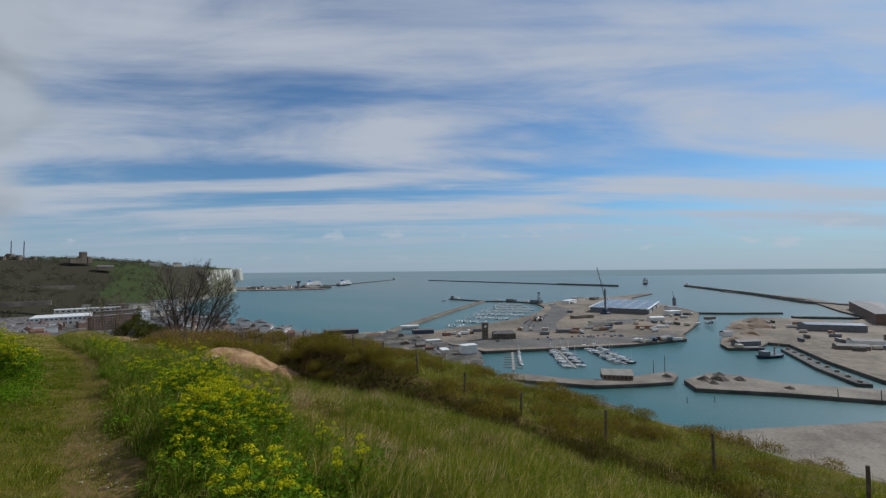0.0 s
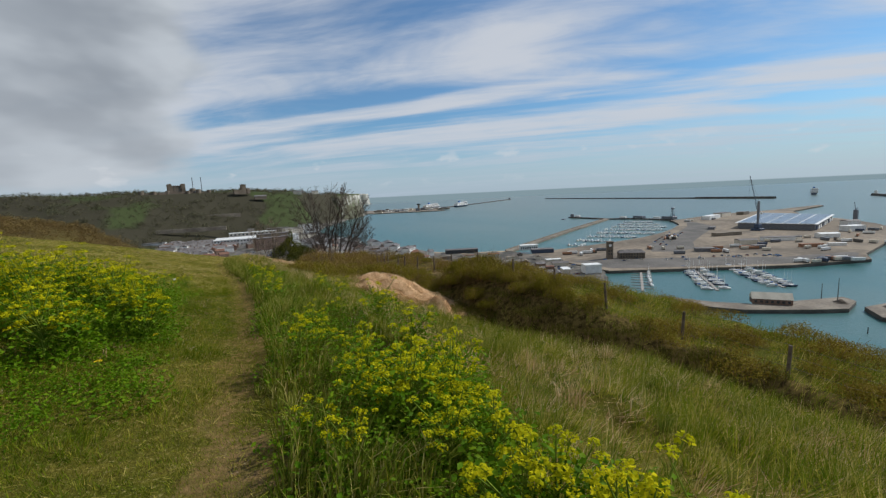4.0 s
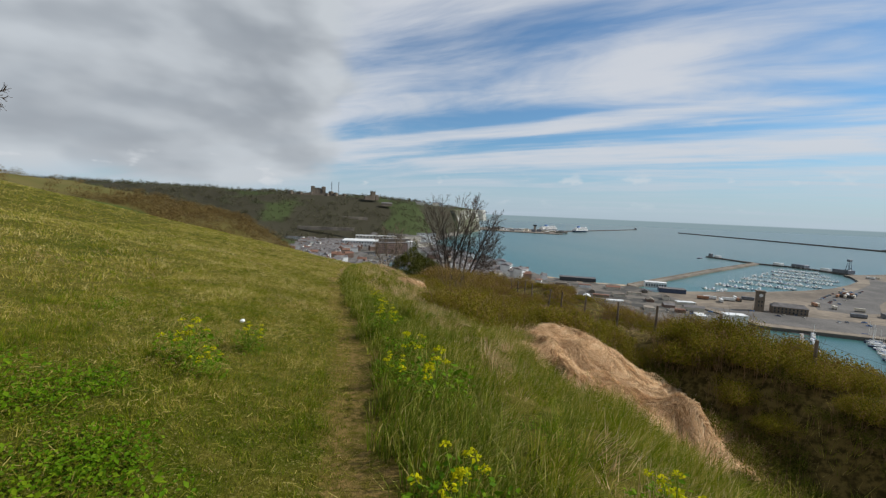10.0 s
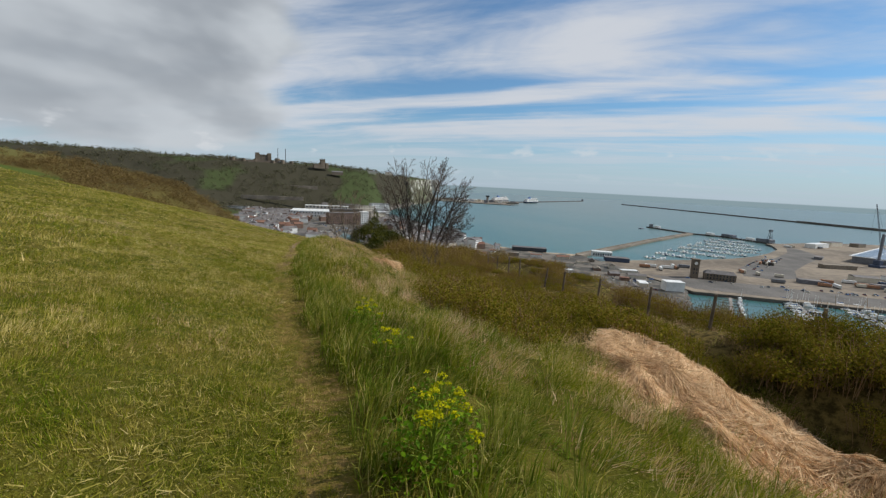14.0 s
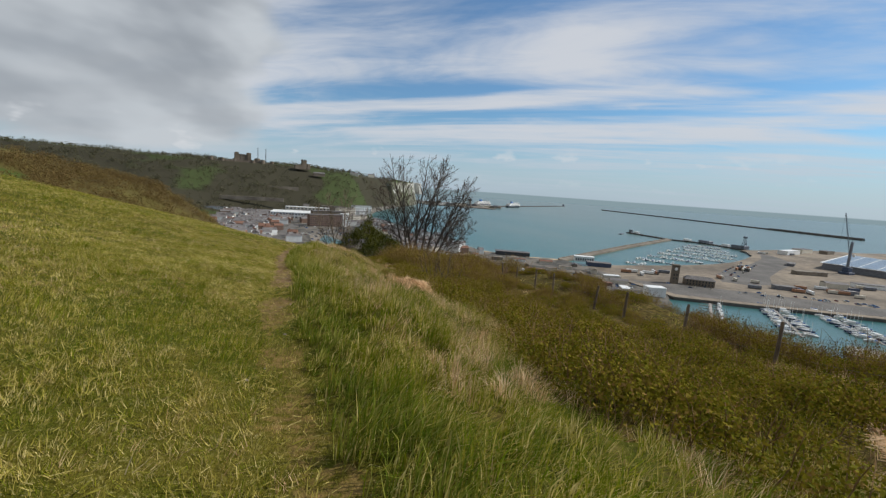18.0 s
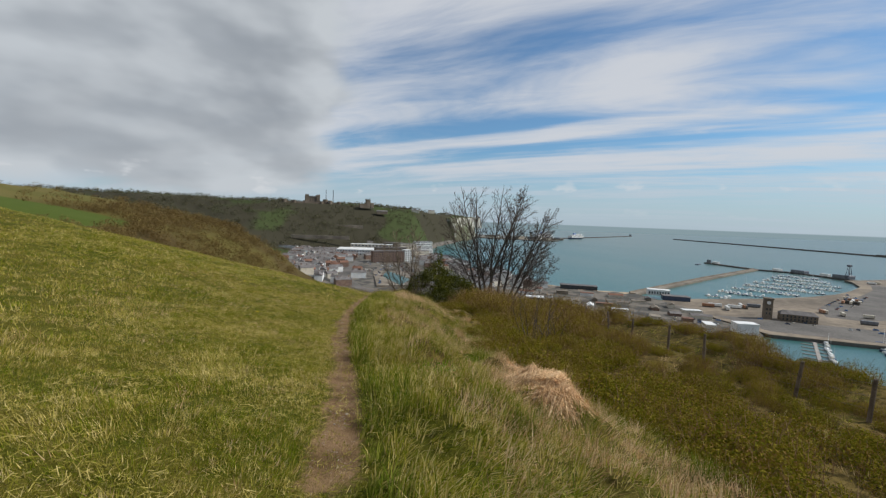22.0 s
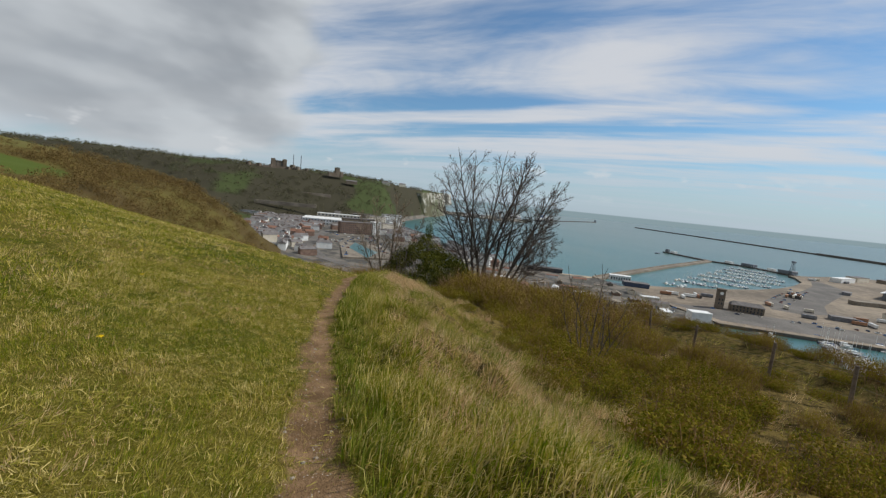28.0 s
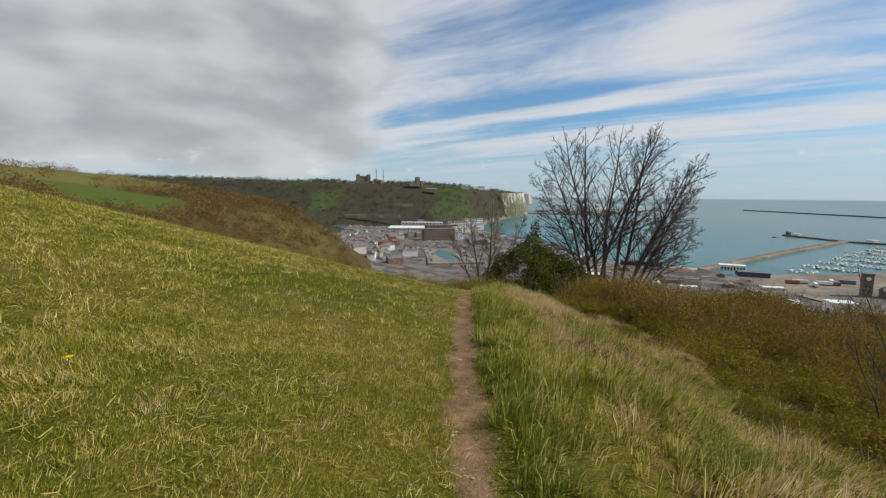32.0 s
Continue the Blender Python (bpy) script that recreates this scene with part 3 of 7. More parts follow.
# short turf of the field, in flattened tufts combed by the wind; fewer and broader with distance from the path
pieces = []
for n, per, x0, x1, y0, y1, size in ((62000, 10, -3.2, 0.9, 2.5, 46, 0.85), (22000, 9, -13, -3.0, 6, 56, 1.35), (9000, 9, -40, -12, 10, 70, 2.4), (8500, 9, -12, 4, 46.5, 68, 1.6)):
    cx, cy = sow(n, x0, x1, y0, y1, lambda a, b: (1 - np.interp(b, [20, 28, 36], [0.30, 0.40, 0.92]) * step(0.3, 0.8, trodden(a, b))) * step(0.35, 0.0, a - path_x(b)))
    big = (0.75 + 0.55 * np.clip(fbm(cx * 1.7, cy * 1.7, 3, 13) * 2.2, -0.6, 1.4) + rng.uniform(-0.2, 0.3, len(cx))) * size
    swirl = -0.9 + 2.6 * fbm(cx * 0.7, cy * 0.7, 3, 17) + rng.normal(0, 1.0, len(cx))
    pull = rng.uniform(0.50, 0.80, len(cx))
    x, y, lx, ly = tufts(cx, cy, per, 0.090 * big, 0.45, ((pull * np.cos(swirl))[:, None], (pull * np.sin(swirl))[:, None]))
    ln = np.repeat(0.092 * np.maximum(big, 0.5 * size) / size ** 0.5, per) * rng.uniform(0.5, 1.3, len(x))
    ln *= 1 - 0.6 * step(0.05, 0.5, trodden(x, y))
    pieces.append(blades(x, y, np.maximum(ln, 0.035), rng.uniform(0.0045, 0.0095, len(x)) * size * (1.6 if size > 1 else 1), lx, ly, simple=True))
v, f = join(pieces)
tagged(part("meadow_grass", mesh_of("meadow_grass", v, f, [GRASS])), "short tussocky green and straw-coloured meadow grass", "grass", kind="stuff")

# long grass along the lip and down the slope, in tussocks
pieces, edging = [], []
for n, per, x0, x1, y0, y1, size in ((7600, 21, 0.2, 2.6, 2, 52, 1.0), (5600, 20, 2.4, 6.4, 2, 57, 1.05), (9500, 12, 4.4, 18.5, -3, 21, 1.4), (6000, 12, 4.4, 18.5, 20, 62, 1.25)):
    cx, cy = sow(n, x0, x1, y0, y1, lambda a, b: step(0.1, 0.35, a - path_x(b)) * (1 - 0.9 * straw(a, b)) * (1 - 0.75 * step(7.6, 8.8, a) * step(9, 13, b) * step(27, 25, b) * step(0.2, -0.6, a - fence_x(b))) * (1 - 0.78 * step(0.0, 1.2, a - path_x(b) - np.interp(b, [25, 27, 29, 34, 40, 46], [4.4, 2.8, 3.3, 4.4, 4.8, 4.6])) * step(25, 27, b)) * (1 - 0.96 * step(0.15, 0.5, trodden(a, b))) * np.maximum(step(1.3, 0.8, a - path_x(b)), 0.35 + 0.65 * step(-0.16, 0.06, fbm(a * 1.3, b * 1.3, 3, 19))))
    d = cx - path_x(cy)
    big = (0.85 + 0.6 * np.clip(fbm(cx * 0.9, cy * 0.9, 3, 23) * 2.4, -0.5, 1.2) + rng.uniform(-0.25, 0.4, len(cx))) * size * (0.3 + 0.7 * step(0.08, 0.5, d))
    x, y, lx, ly = tufts(cx, cy, per, 0.105 * big, 0.66, ((0.42 + 0.5 * fbm(cx * 0.6, cy * 0.6, 2, 27))[:, None], (-0.20 + 0.7 * fbm(cx * 0.5, cy * 0.5, 2, 28))[:, None]))
    ln = np.repeat(np.interp(cy, [26, 34], [0.25, 0.20]) * big, per) * rng.uniform(0.55, 1.25, len(x)) + 0.03
    lush = np.repeat(step(0.4, -0.4, d - np.interp(cy, [23, 28], [2.0, 1.05]) + 0.6 * fbm(cx * 0.8, cy * 0.8, 2, 43)) * step(1.1, 0.9, size) > 0.5, per) & (rng.uniform(0, 1, len(x)) < 0.72)
    w0 = rng.uniform(0.006, 0.012, len(x)) * size
    for pick, into in ((lush, edging), (~lush, pieces)):
        if pick.any():
            into.append(blades(x[pick], y[pick], ln[pick], w0[pick], lx[pick], ly[pick], simple=size > 1.02))
v, f = join(edging)
tagged(part("edge_grass", mesh_of("edge_grass", v, f, [EDGE])), "lush dark green grass at the path's edge", "grass", kind="stuff")
v, f = join(pieces)
tagged(part("long_grass", mesh_of("long_grass", v, f, [LUSH])), "long wind-bent grass along the edge of the path", "grass", kind="stuff")



def strands(x, y, length, width, way, lift):
    """Thin strips lying over the ground, from end to end along its slope."""
    ex, ey = np.cos(way) * length / 2, np.sin(way) * length / 2
    wx, wy = -np.sin(way) * width / 2, np.cos(way) * width / 2
    tilt = rng.uniform(-0.5, 1.0, len(x)) * width
    ends = []
    for k, up in ((-1, lift), (1, lift * rng.uniform(0.2, 2.2, len(x)))):
        px_, py_ = x + k * ex, y + k * ey
        z = surface(px_, py_) + up
        ends += [np.stack((px_ - k * wx, py_ - k * wy, z), axis=1), np.stack((px_ + k * wx, py_ + k * wy, z + tilt * k), axis=1)]
    return np.stack(ends, axis=1).reshape(-1, 3), np.arange(4 * len(x)).reshape(-1, 4)


# matted straw on the bank: swirls of long strands, darker in the gaps
x, y = sow(620000, 2.5, 12, 17, 42, lambda a, b: step(0.2, 0.7, straw(a, b)))
way = -0.5 + 7.0 * fbm(x * 0.8, y * 0.8, 2, 33) + rng.normal(0, 0.42, len(x))
v, f = strands(x, y, rng.uniform(0.14, 0.48, len(x)), rng.uniform(0.005, 0.0105, len(x)), way, rng.uniform(0.005, 0.075, len(x)))
tagged(part("straw_mat", mesh_of("straw_mat", v, f, [HAY])), "pale pinkish matted straw lying on the bank", "straw", kind="stuff")
# fallen blades over the short turf
x, y = sow(150000, -4.6, 0.9, 3, 47, lambda a, b: step(0.30, 0.0, a - path_x(b)) * (0.25 + 0.75 * step(-0.1, 0.25, fbm(a * 1.1, b * 1.1, 3, 49))) * np.interp(b, [10, 22], [0.35, 0.85]) * (1 - 0.6 * step(0.2, 0.6, trodden(a, b))))
way = 5.0 * fbm(x * 1.1, y * 1.1, 2, 51) + rng.normal(0, 1.0, len(x))
v, f = strands(x, y, rng.uniform(0.035, 0.095, len(x)), rng.uniform(0.0028, 0.0048, len(x)), way, rng.uniform(0.018, 0.05, len(x)))
tagged(part("fallen_grass", mesh_of("fallen_grass", v, f, [FALLEN])), "matted olive and straw-coloured fallen grass blades", "grass", kind="stuff")
cx, cy = sow(62000, -6, 13, 3, 60, lambda a, b: np.where(a < path_x(b), 0.45 * step(-0.08, 0.30, fbm(a * 0.8, b * 0.8, 3, 29)) * np.interp(b, [8, 26], [0.3, 1.0]), step(0.75, 1.4, a - path_x(b)) * step(-0.14, 0.16, fbm(a * 0.8, b * 0.8, 3, 29)) * np.interp(b, [20, 32], [0.35, 1.0])) * step(0.3, 0.1, trodden(a, b)) * (1 - 0.93 * step(0.55, 0.85, brambly(a, b))))
side = step(0.5, 1.3, cx - path_x(cy))
swirl, pull = -0.6 + 2.4 * fbm(cx * 0.8, cy * 0.8, 2, 39) + rng.normal(0, 0.8, len(cx)), rng.uniform(0.5, 0.85, len(cx))
x, y, lx, ly = tufts(cx, cy, 9, 0.06 + 0.06 * side, 0.40, ((pull * np.cos(swirl))[:, None], (pull * np.sin(swirl))[:, None]))
ln = np.repeat(0.10 + 0.17 * side, 9) * rng.uniform(0.5, 1.3, len(x))
v, f = blades(x, y, ln, rng.uniform(0.0035, 0.007, len(x)) * (1 + 0.6 * np.repeat(side, 9)), lx, ly, simple=True)
tagged(part("dead_grass", mesh_of("dead_grass", v, f, [HAY])), "dry bleached tufts among the green grass", "grass", kind="stuff")

x, y = sow(42000, -0.6, 2.4, 3, 47, lambda a, b: step(0.15, 0.5, trodden(a, b)) * np.interp(b, [8, 12, 24, 30], [0.30, 1.0, 1.0, 0.16]) * step(-0.25, 0.2, fbm(a * 1.5, b * 1.5, 3, 37)))
way, flat = rng.uniform(0, 2 * math.pi, len(x)), rng.uniform(0.90, 0.975, len(x))
v, f = blades(x, y, rng.uniform(0.03, 0.08, len(x)), rng.uniform(0.0025, 0.005, len(x)), flat * np.cos(way), flat * np.sin(way), base=0.022, simple=True)
tagged(part("path_straw", mesh_of("path_straw", v, f, [TRAMPLED])), "dry trampled straw bits strewn over the path", "straw", kind="stuff")



def tussocks(n, x0, x1, y0, y1, keep, per, length, wide):
    """Domes of long blades that fall outwards, as points and triangles."""
    cx, cy = sow(n, x0, x1, y0, y1, keep)
    size = rng.uniform(0.6, 1.25, len(cx))
    x, y, lx, ly = tufts(cx, cy, per, 0.15 * size, 0.82, (0.30, -0.12))
    return blades(x, y, np.repeat(length * size, per) * rng.uniform(0.6, 1.2, len(x)), rng.uniform(0.6, 1.2, len(x)) * wide, lx, ly, stiff=0.3, base=0.02)


off_path = lambda a, b: step(1.1, 1.6, a - path_x(b)) * (1 - straw(a, b)) * (1 - step(0.7, 0.9, brambly(a, b)))
v, f = join([tussocks(900, 1.4, 7.5, 27, 54, lambda a, b: off_path(a, b) * step(-0.10, 0.14, fbm(a * 0.55, b * 0.55, 3, 47)), 46, 0.28, 0.0065), tussocks(70, 2.4, 8.0, 6, 27, off_path, 40, 0.30, 0.0065)])
tagged(part("straw_tussocks", mesh_of("straw_tussocks", v, f, [HAY])), "tan dead tussocks drooping on the slope", "grass", kind="stuff")
v, f = join([tussocks(420, 2.0, 12.5, 1, 22, off_path, 46, 0.38, 0.008), tussocks(420, 1.2, 6.5, 22, 52, off_path, 44, 0.32, 0.007)])
tagged(part("green_tussocks", mesh_of("green_tussocks", v, f, [EDGE])), "green tussocks of drooping grass on the slope", "grass", kind="stuff")

# ---- bare trees ----
def worn_bark(name, a, b):
    return worn(name, a, b, 1.5, 22.0, 0.9, depth=0.02, spec=0.1)


BARK = worn_bark("grey_bark", (0.055, 0.046, 0.040), (0.17, 0.14, 0.115))
TWIG = worn_bark("brown_twig", (0.075, 0.055, 0.045), (0.16, 0.12, 0.095))
RUST_TWIG = worn_bark("rust_brown_twig", (0.13, 0.075, 0.036), (0.29, 0.185, 0.095))
PALE_TWIG = worn_bark("pale_twig", (0.13, 0.10, 0.07), (0.28, 0.22, 0.16))


def chain(rnd, out, p, way, r, r_end, length, k, bend, lift, level):
    """One limb as k tapered pieces; gives its points, directions and radii."""
    pts, ways, q, w = [(p, way, r)], [], p.copy(), way.copy()
    for i in range(k):
        w = w + np.array([rnd.gauss(0, bend), rnd.gauss(0, bend), rnd.gauss(0, bend) + lift])
        w /= np.linalg.norm(w)
        n = q + w * length / k
        ra, rb = r + (r_end - r) * i / k, r + (r_end - r) * (i + 1) / k
        out.append((*q, ra, *n, rb, level))
        q = n
        pts.append((q, w, rb))
    return pts


def sprout(rnd, out, pts, length, first, gap, reach, angle, level, top, thin, lift, bend):
    """Side shoots along a limb, by turns round it, shorter towards its tip; each bears shoots of its own."""
    k, turn, f = len(pts) - 1, rnd.uniform(0, 6.28), first
    while f < (0.9 if level < 3 else 0.97):
        i = min(int(f * k), k - 1)
        g = f * k - i
        at = pts[i][0] * (1 - g) + pts[i + 1][0] * g
        w, r = pts[i + 1][1], pts[i][2] * (1 - g) + pts[i + 1][2] * g
        turn += 2.4 + rnd.gauss(0, 0.6)
        ref = np.array([1.0, 0.3, 0.0]) if abs(w[2]) > 0.8 else np.array([0.0, 0.0, 1.0])
        u = np.cross(w, ref)
        u /= np.linalg.norm(u)
        side = u * math.cos(turn) + np.cross(w, u) * math.sin(turn)
        lean = radians(rnd.gauss(angle, 9))
        go = w * math.cos(lean) + side * math.sin(lean)
        ln = max(reach * length * (1.02 - 0.70 * f) * rnd.uniform(0.65, 1.25), 18 * thin)
        r0 = max(min(r * 0.75, ln * 0.013), thin)
        limb = chain(rnd, out, at, go, r0, max(r0 * 0.4, thin * 0.75), ln, 5 if level == 1 else 3 if level == 2 else 2, bend, lift, level)
        if level < top:
            sprout(rnd, out, limb, ln, 0.15, gap * (3.0 if level == 1 else 2.2), 0.42 if level == 1 else 0.50, angle, level + 1, top, thin, lift, bend)
        f += gap * rnd.uniform(0.6, 1.4)


def bare_tree(name, label, seed, x, y, z, stems, top=3, lift=0.05, thin=0.006, gap=0.055, reach=0.26, angle=40, first=0.28, bark=BARK, twig=TWIG, category="tree", sink=0.3, bend=0.07):
    """stems: rows of (dx, dy, lean x, lean y, length, radius) and, for limbs off a trunk, their height on it."""
    rnd = random.Random(seed)
    segs = []
    for sx, sy, lx, ly, ln, r, *up in stems:
        w0 = np.array([lx, ly, 1.0])
        pts = chain(rnd, segs, np.array([sx, sy, up[0] if up else -sink]), w0 / np.linalg.norm(w0), r, thin * 1.2, ln, 9, bend, lift * 0.7, 0)
        sprout(rnd, segs, pts, ln, first + rnd.uniform(-0.05, 0.08), gap, reach, angle, 1, top, thin, lift, bend * 1.3)
    thing = new(name)
    thing.location = (x, y, z)
    s = np.array(segs)
    for nm, pick, sides, m in (("trunk", s[:, 8] == 0, 7, bark), ("branch_mass", s[:, 8] == 1, 5, bark), ("branchwork", s[:, 8] >= 2, 3, twig)):
        if pick.any():
            v, f = tubes(s[pick][:, :8], sides)
            ob = part(nm, mesh_of(nm, v, f, [m], smooth=True), None, thing)
            if nm != "trunk" or category == "sapling":
                ob["kind"] = "stuff"
    return tagged(thing, label, category)


def ground_z(x, y):
    return float(surface(np.array([x]), np.array([y]))[0])


bare_tree("bare_tree", "tall leafless many-stemmed tree at the path's edge", 11, 14.3, 68.0, -9.0,
          [(-1.2, 0, -0.40, 0.1, 8.6, 0.09), (-1.0, 0.2, -0.27, 0.0, 9.8, 0.11), (-0.7, 0.3, -0.16, 0.1, 10.8, 0.12), (-0.4, 0, -0.08, -0.1, 11.2, 0.13), (0.0, 0.3, 0.0, 0, 11.6, 0.14), (0.3, 0.4, 0.07, -0.1, 11.3, 0.13), (0.7, -0.2, 0.14, 0.1, 11.0, 0.13),
           (1.4, 0.2, 0.22, 0.1, 10.6, 0.13), (1.8, -0.3, 0.31, 0, 10.0, 0.12), (2.1, 0.2, 0.42, -0.1, 9.4, 0.11), (2.4, 0, 0.56, -0.1, 8.6, 0.10), (2.7, 0.4, 0.76, 0, 7.8, 0.08), (2.9, 0.1, 1.05, 0.1, 6.8, 0.07), (3.0, -0.2, 1.5, 0.1, 5.8, 0.06)],
          top=3, lift=0.055, thin=0.0095, gap=0.034, reach=0.36, angle=42, first=0.12)
bare_tree("bare_tree", "slender pale leafless tree behind a dark bush", 12, 6.6, 71.0, -10.2,
          [(-0.7, 0, -0.24, 0, 6.6, 0.06), (-0.3, 0, -0.10, 0, 7.8, 0.08), (0.1, 0.2, 0.0, 0, 8.2, 0.09), (0.5, 0, 0.12, 0, 7.6, 0.08), (0.9, 0, 0.28, 0, 6.4, 0.06)],
          top=3, thin=0.010, gap=0.042, reach=0.32, angle=34, first=0.15, bark=PALE_TWIG, twig=PALE_TWIG)
bare_tree("bare_tree", "broad round-crowned leafless tree on the ridge", 14, -38.5, 60.0, ground_z(-38.5, 60.0),
          [(0, 0, 0.03, 0, 12.0, 0.34)] + [(0, 0, tip * math.cos(a), tip * math.sin(a), ln * (1.1 if tip < 0.5 else 1.28), r, up)
           for a, tip, ln, r, up in ((0.3, 0.25, 9.4, 0.16, 2.4), (2.4, 0.28, 9.4, 0.16, 2.5), (4.4, 0.26, 9.4, 0.16, 2.3), (1.3, 0.50, 9.0, 0.15, 2.2), (3.2, 0.55, 9.0, 0.15, 2.1), (5.4, 0.52, 9.0, 0.15, 2.2), (0.0, 0.85, 8.4, 0.14, 2.0), (2.0, 0.9, 8.4, 0.13, 2.0), (3.6, 0.95, 8.2, 0.13, 1.9),
                                     (4.7, 0.9, 8.2, 0.13, 2.0), (0.5, 1.5, 7.6, 0.12, 1.8), (2.8, 1.5, 7.6, 0.12, 1.8), (5.8, 1.6, 7.6, 0.12, 1.7), (4.2, 1.5, 7.4, 0.12, 1.8), (1.4, 1.5, 7.4, 0.12, 1.8), (0.1, 3.0, 7.0, 0.10, 1.6), (3.1, 3.2, 7.0, 0.10, 1.6), (5.2, 3.0, 7.0, 0.10, 1.6), (6.1, 6.0, 6.8, 0.09, 1.4), (3.4, 6.0, 6.8, 0.09, 1.4))],
          top=3, lift=0.012, thin=0.021, gap=0.045, reach=0.30, angle=34, first=0.25)
for i, (x, y, h) in enumerate(((8.6, 46.2, 3.3), (9.9, 47.2, 2.2), (6.2, 62.0, 2.6))):
    bare_tree("bare_sapling", "thin leafless sapling rising from the brambles", 30 + i, x, y, ground_z(x, y),
              [(0.35 * rx, 0.1 * ry, 0.34 * rx, 0.2 * ry, h * (1 - 0.25 * abs(rx)), 0.017) for rx, ry in ((-0.9, 0.3), (-0.5, -0.6), (-0.15, 0.5), (0.1, -0.2), (0.45, 0.4), (0.9, -0.4), (1.5, 0.2))],
              top=2, lift=0.05, thin=0.0045, gap=0.12, reach=0.26, angle=38, category="sapling", sink=0.1)


# ---- bushes ----
def leaf_cloud(rnd, n, blobs, size, flat=0.7, shell=0.45):
    """n small diamond leaves spread through lumps given as (x, y, z, rx, ry, rz)."""
    b = np.array(blobs)
    pick = rnd.choice(len(b), n, p=(b[:, 3] * b[:, 4]) / (b[:, 3] * b[:, 4]).sum())
    w0 = rnd.normal(0, 1, (n, 3))
    w0 /= np.linalg.norm(w0, axis=1, keepdims=True)
    w0[:, 2] = np.abs(w0[:, 2]) * rnd.choice([1, 1, 1, -0.4], n)
    r = shell + (1 - shell) * rnd.uniform(0, 1, n) ** 0.6
    r *= 1 + 0.13 * rnd.normal(0, 1, n)
    c = b[pick, :3] + w0 * b[pick, 3:6] * r[:, None]
    a = rnd.normal(0, 0.55, (n, 3)) + w0 * flat
    a /= np.linalg.norm(a, axis=1, keepdims=True)
    t = np.cross(a, rnd.normal(0, 1, (n, 3)))
    t /= np.maximum(np.linalg.norm(t, axis=1, keepdims=True), 1e-3)
    s = np.cross(a, t)
    ln = (size * rnd.uniform(0.6, 1.4, n))[:, None]
    v = np.stack([c - t * ln, c + s * ln * 0.5, c + t * ln, c - s * ln * 0.5], axis=1).reshape(-1, 3)
    v[:, 2] = np.maximum(v[:, 2], -0.1)
    f = (np.array([0, 1, 2, 3])[None] + (np.arange(n) * 4)[:, None])
    return v, f


def spikes(rnd, n, radius, tall, thin=0.006):
    """Arching stems that rise from the ground inside a bush."""
    ang, rad = rnd.uniform(0, 2 * math.pi, n), radius * np.sqrt(rnd.uniform(0, 1, n))
    x, y = np.cos(ang) * rad, np.sin(ang) * rad
    h = tall * rnd.uniform(0.5, 1.08, n) * (1 - 0.45 * (rad / radius) ** 2)
    lx, ly = rnd.normal(0, 0.25, n) + x * 0.12, rnd.normal(0, 0.25, n) + y * 0.12
    rows = []
    for i in range(n):
        m = (x[i] + lx[i] * 0.4 * h[i], y[i] + ly[i] * 0.4 * h[i], h[i] * 0.6)
        rows.append((x[i], y[i], -0.1, thin, *m, thin * 0.8))
        rows.append((*m, thin * 0.8, x[i] + lx[i] * h[i], y[i] + ly[i] * h[i], h[i], thin * 0.4))
    return tubes(rows, 3)


BRAMBLE = leafy("bramble_leaves", [(0.0, (0.050, 0.054, 0.004)), (0.32, (0.125, 0.125, 0.008)), (0.58, (0.240, 0.195, 0.018)), (0.80, (0.230, 0.140, 0.040)), (1.0, (0.38, 0.24, 0.095))], 0.9, glow=0.25)
# bramble leaves for the steep bank, with its shade put into the colour
BANK_SHADE = leafy("bank_shade_leaves", [(0.0, (0.040, 0.046, 0.005)), (0.5, (0.100, 0.098, 0.013)), (0.8, (0.180, 0.148, 0.032)), (1.0, (0.28, 0.20, 0.070))], 0.7)
BUDS = leafy("budding_leaves", [(0.0, (0.085, 0.062, 0.010)), (0.35, (0.190, 0.125, 0.024)), (0.65, (0.240, 0.190, 0.022)), (1.0, (0.38, 0.29, 0.050))], 0.8, glow=0.25)
EVERGREEN = leafy("evergreen_leaves", [(0.0, (0.018, 0.026, 0.005)), (0.45, (0.050, 0.062, 0.009)), (1.0, (0.23, 0.215, 0.03))], 0.8)


def bush(name, label, seed, wide, tall, leaves, size, leaf_mat, stems=40, lumps=9, category="bush", twig=RUST_TWIG):
    rnd = np.random.default_rng(seed)
    blobs = []
    for i in range(lumps):
        a, r = rnd.uniform(0, 2 * math.pi), wide * 0.62 * math.sqrt(rnd.uniform(0, 1))
        h = tall * (1 - 0.45 * (r / wide) ** 2) * rnd.uniform(0.7, 1.0)
        blobs.append((r * math.cos(a), r * math.sin(a), h * 0.42, wide * rnd.uniform(0.32, 0.52), wide * rnd.uniform(0.32, 0.52), h * 0.56))
    thing = new(name)
    v, f = leaf_cloud(rnd, leaves, blobs, size)
    part("foliage", mesh_of("foliage", v, f, [leaf_mat]), None, thing)["kind"] = "stuff"
    v, f = spikes(rnd, stems, wide * 0.85, tall * 1.12, 0.007)
    part("stem_mass", mesh_of("stem_mass", v, f, [twig]), None, thing, "thin brown woody stems")["kind"] = "stuff"
    return tagged(thing, label, category)


def set_out(kinds, places, group):
    """Puts each kind's own bush at the first places, and copies at the rest."""
    used = set()
    for k, x, y, s, turn in places:
        z = ground_z(x, y) - 0.04
        if k not in used:
            used.add(k)
            kinds[k].matrix_basis = pose(x, y, z, 0, 0, turn)
            kinds[k].scale = (s, s, s)
            kinds[k]["group"] = group
        else:
            ob = copy_thing(kinds[k], pose(x, y, z, 0, 0, turn))
            ob.scale = (s, s, s)


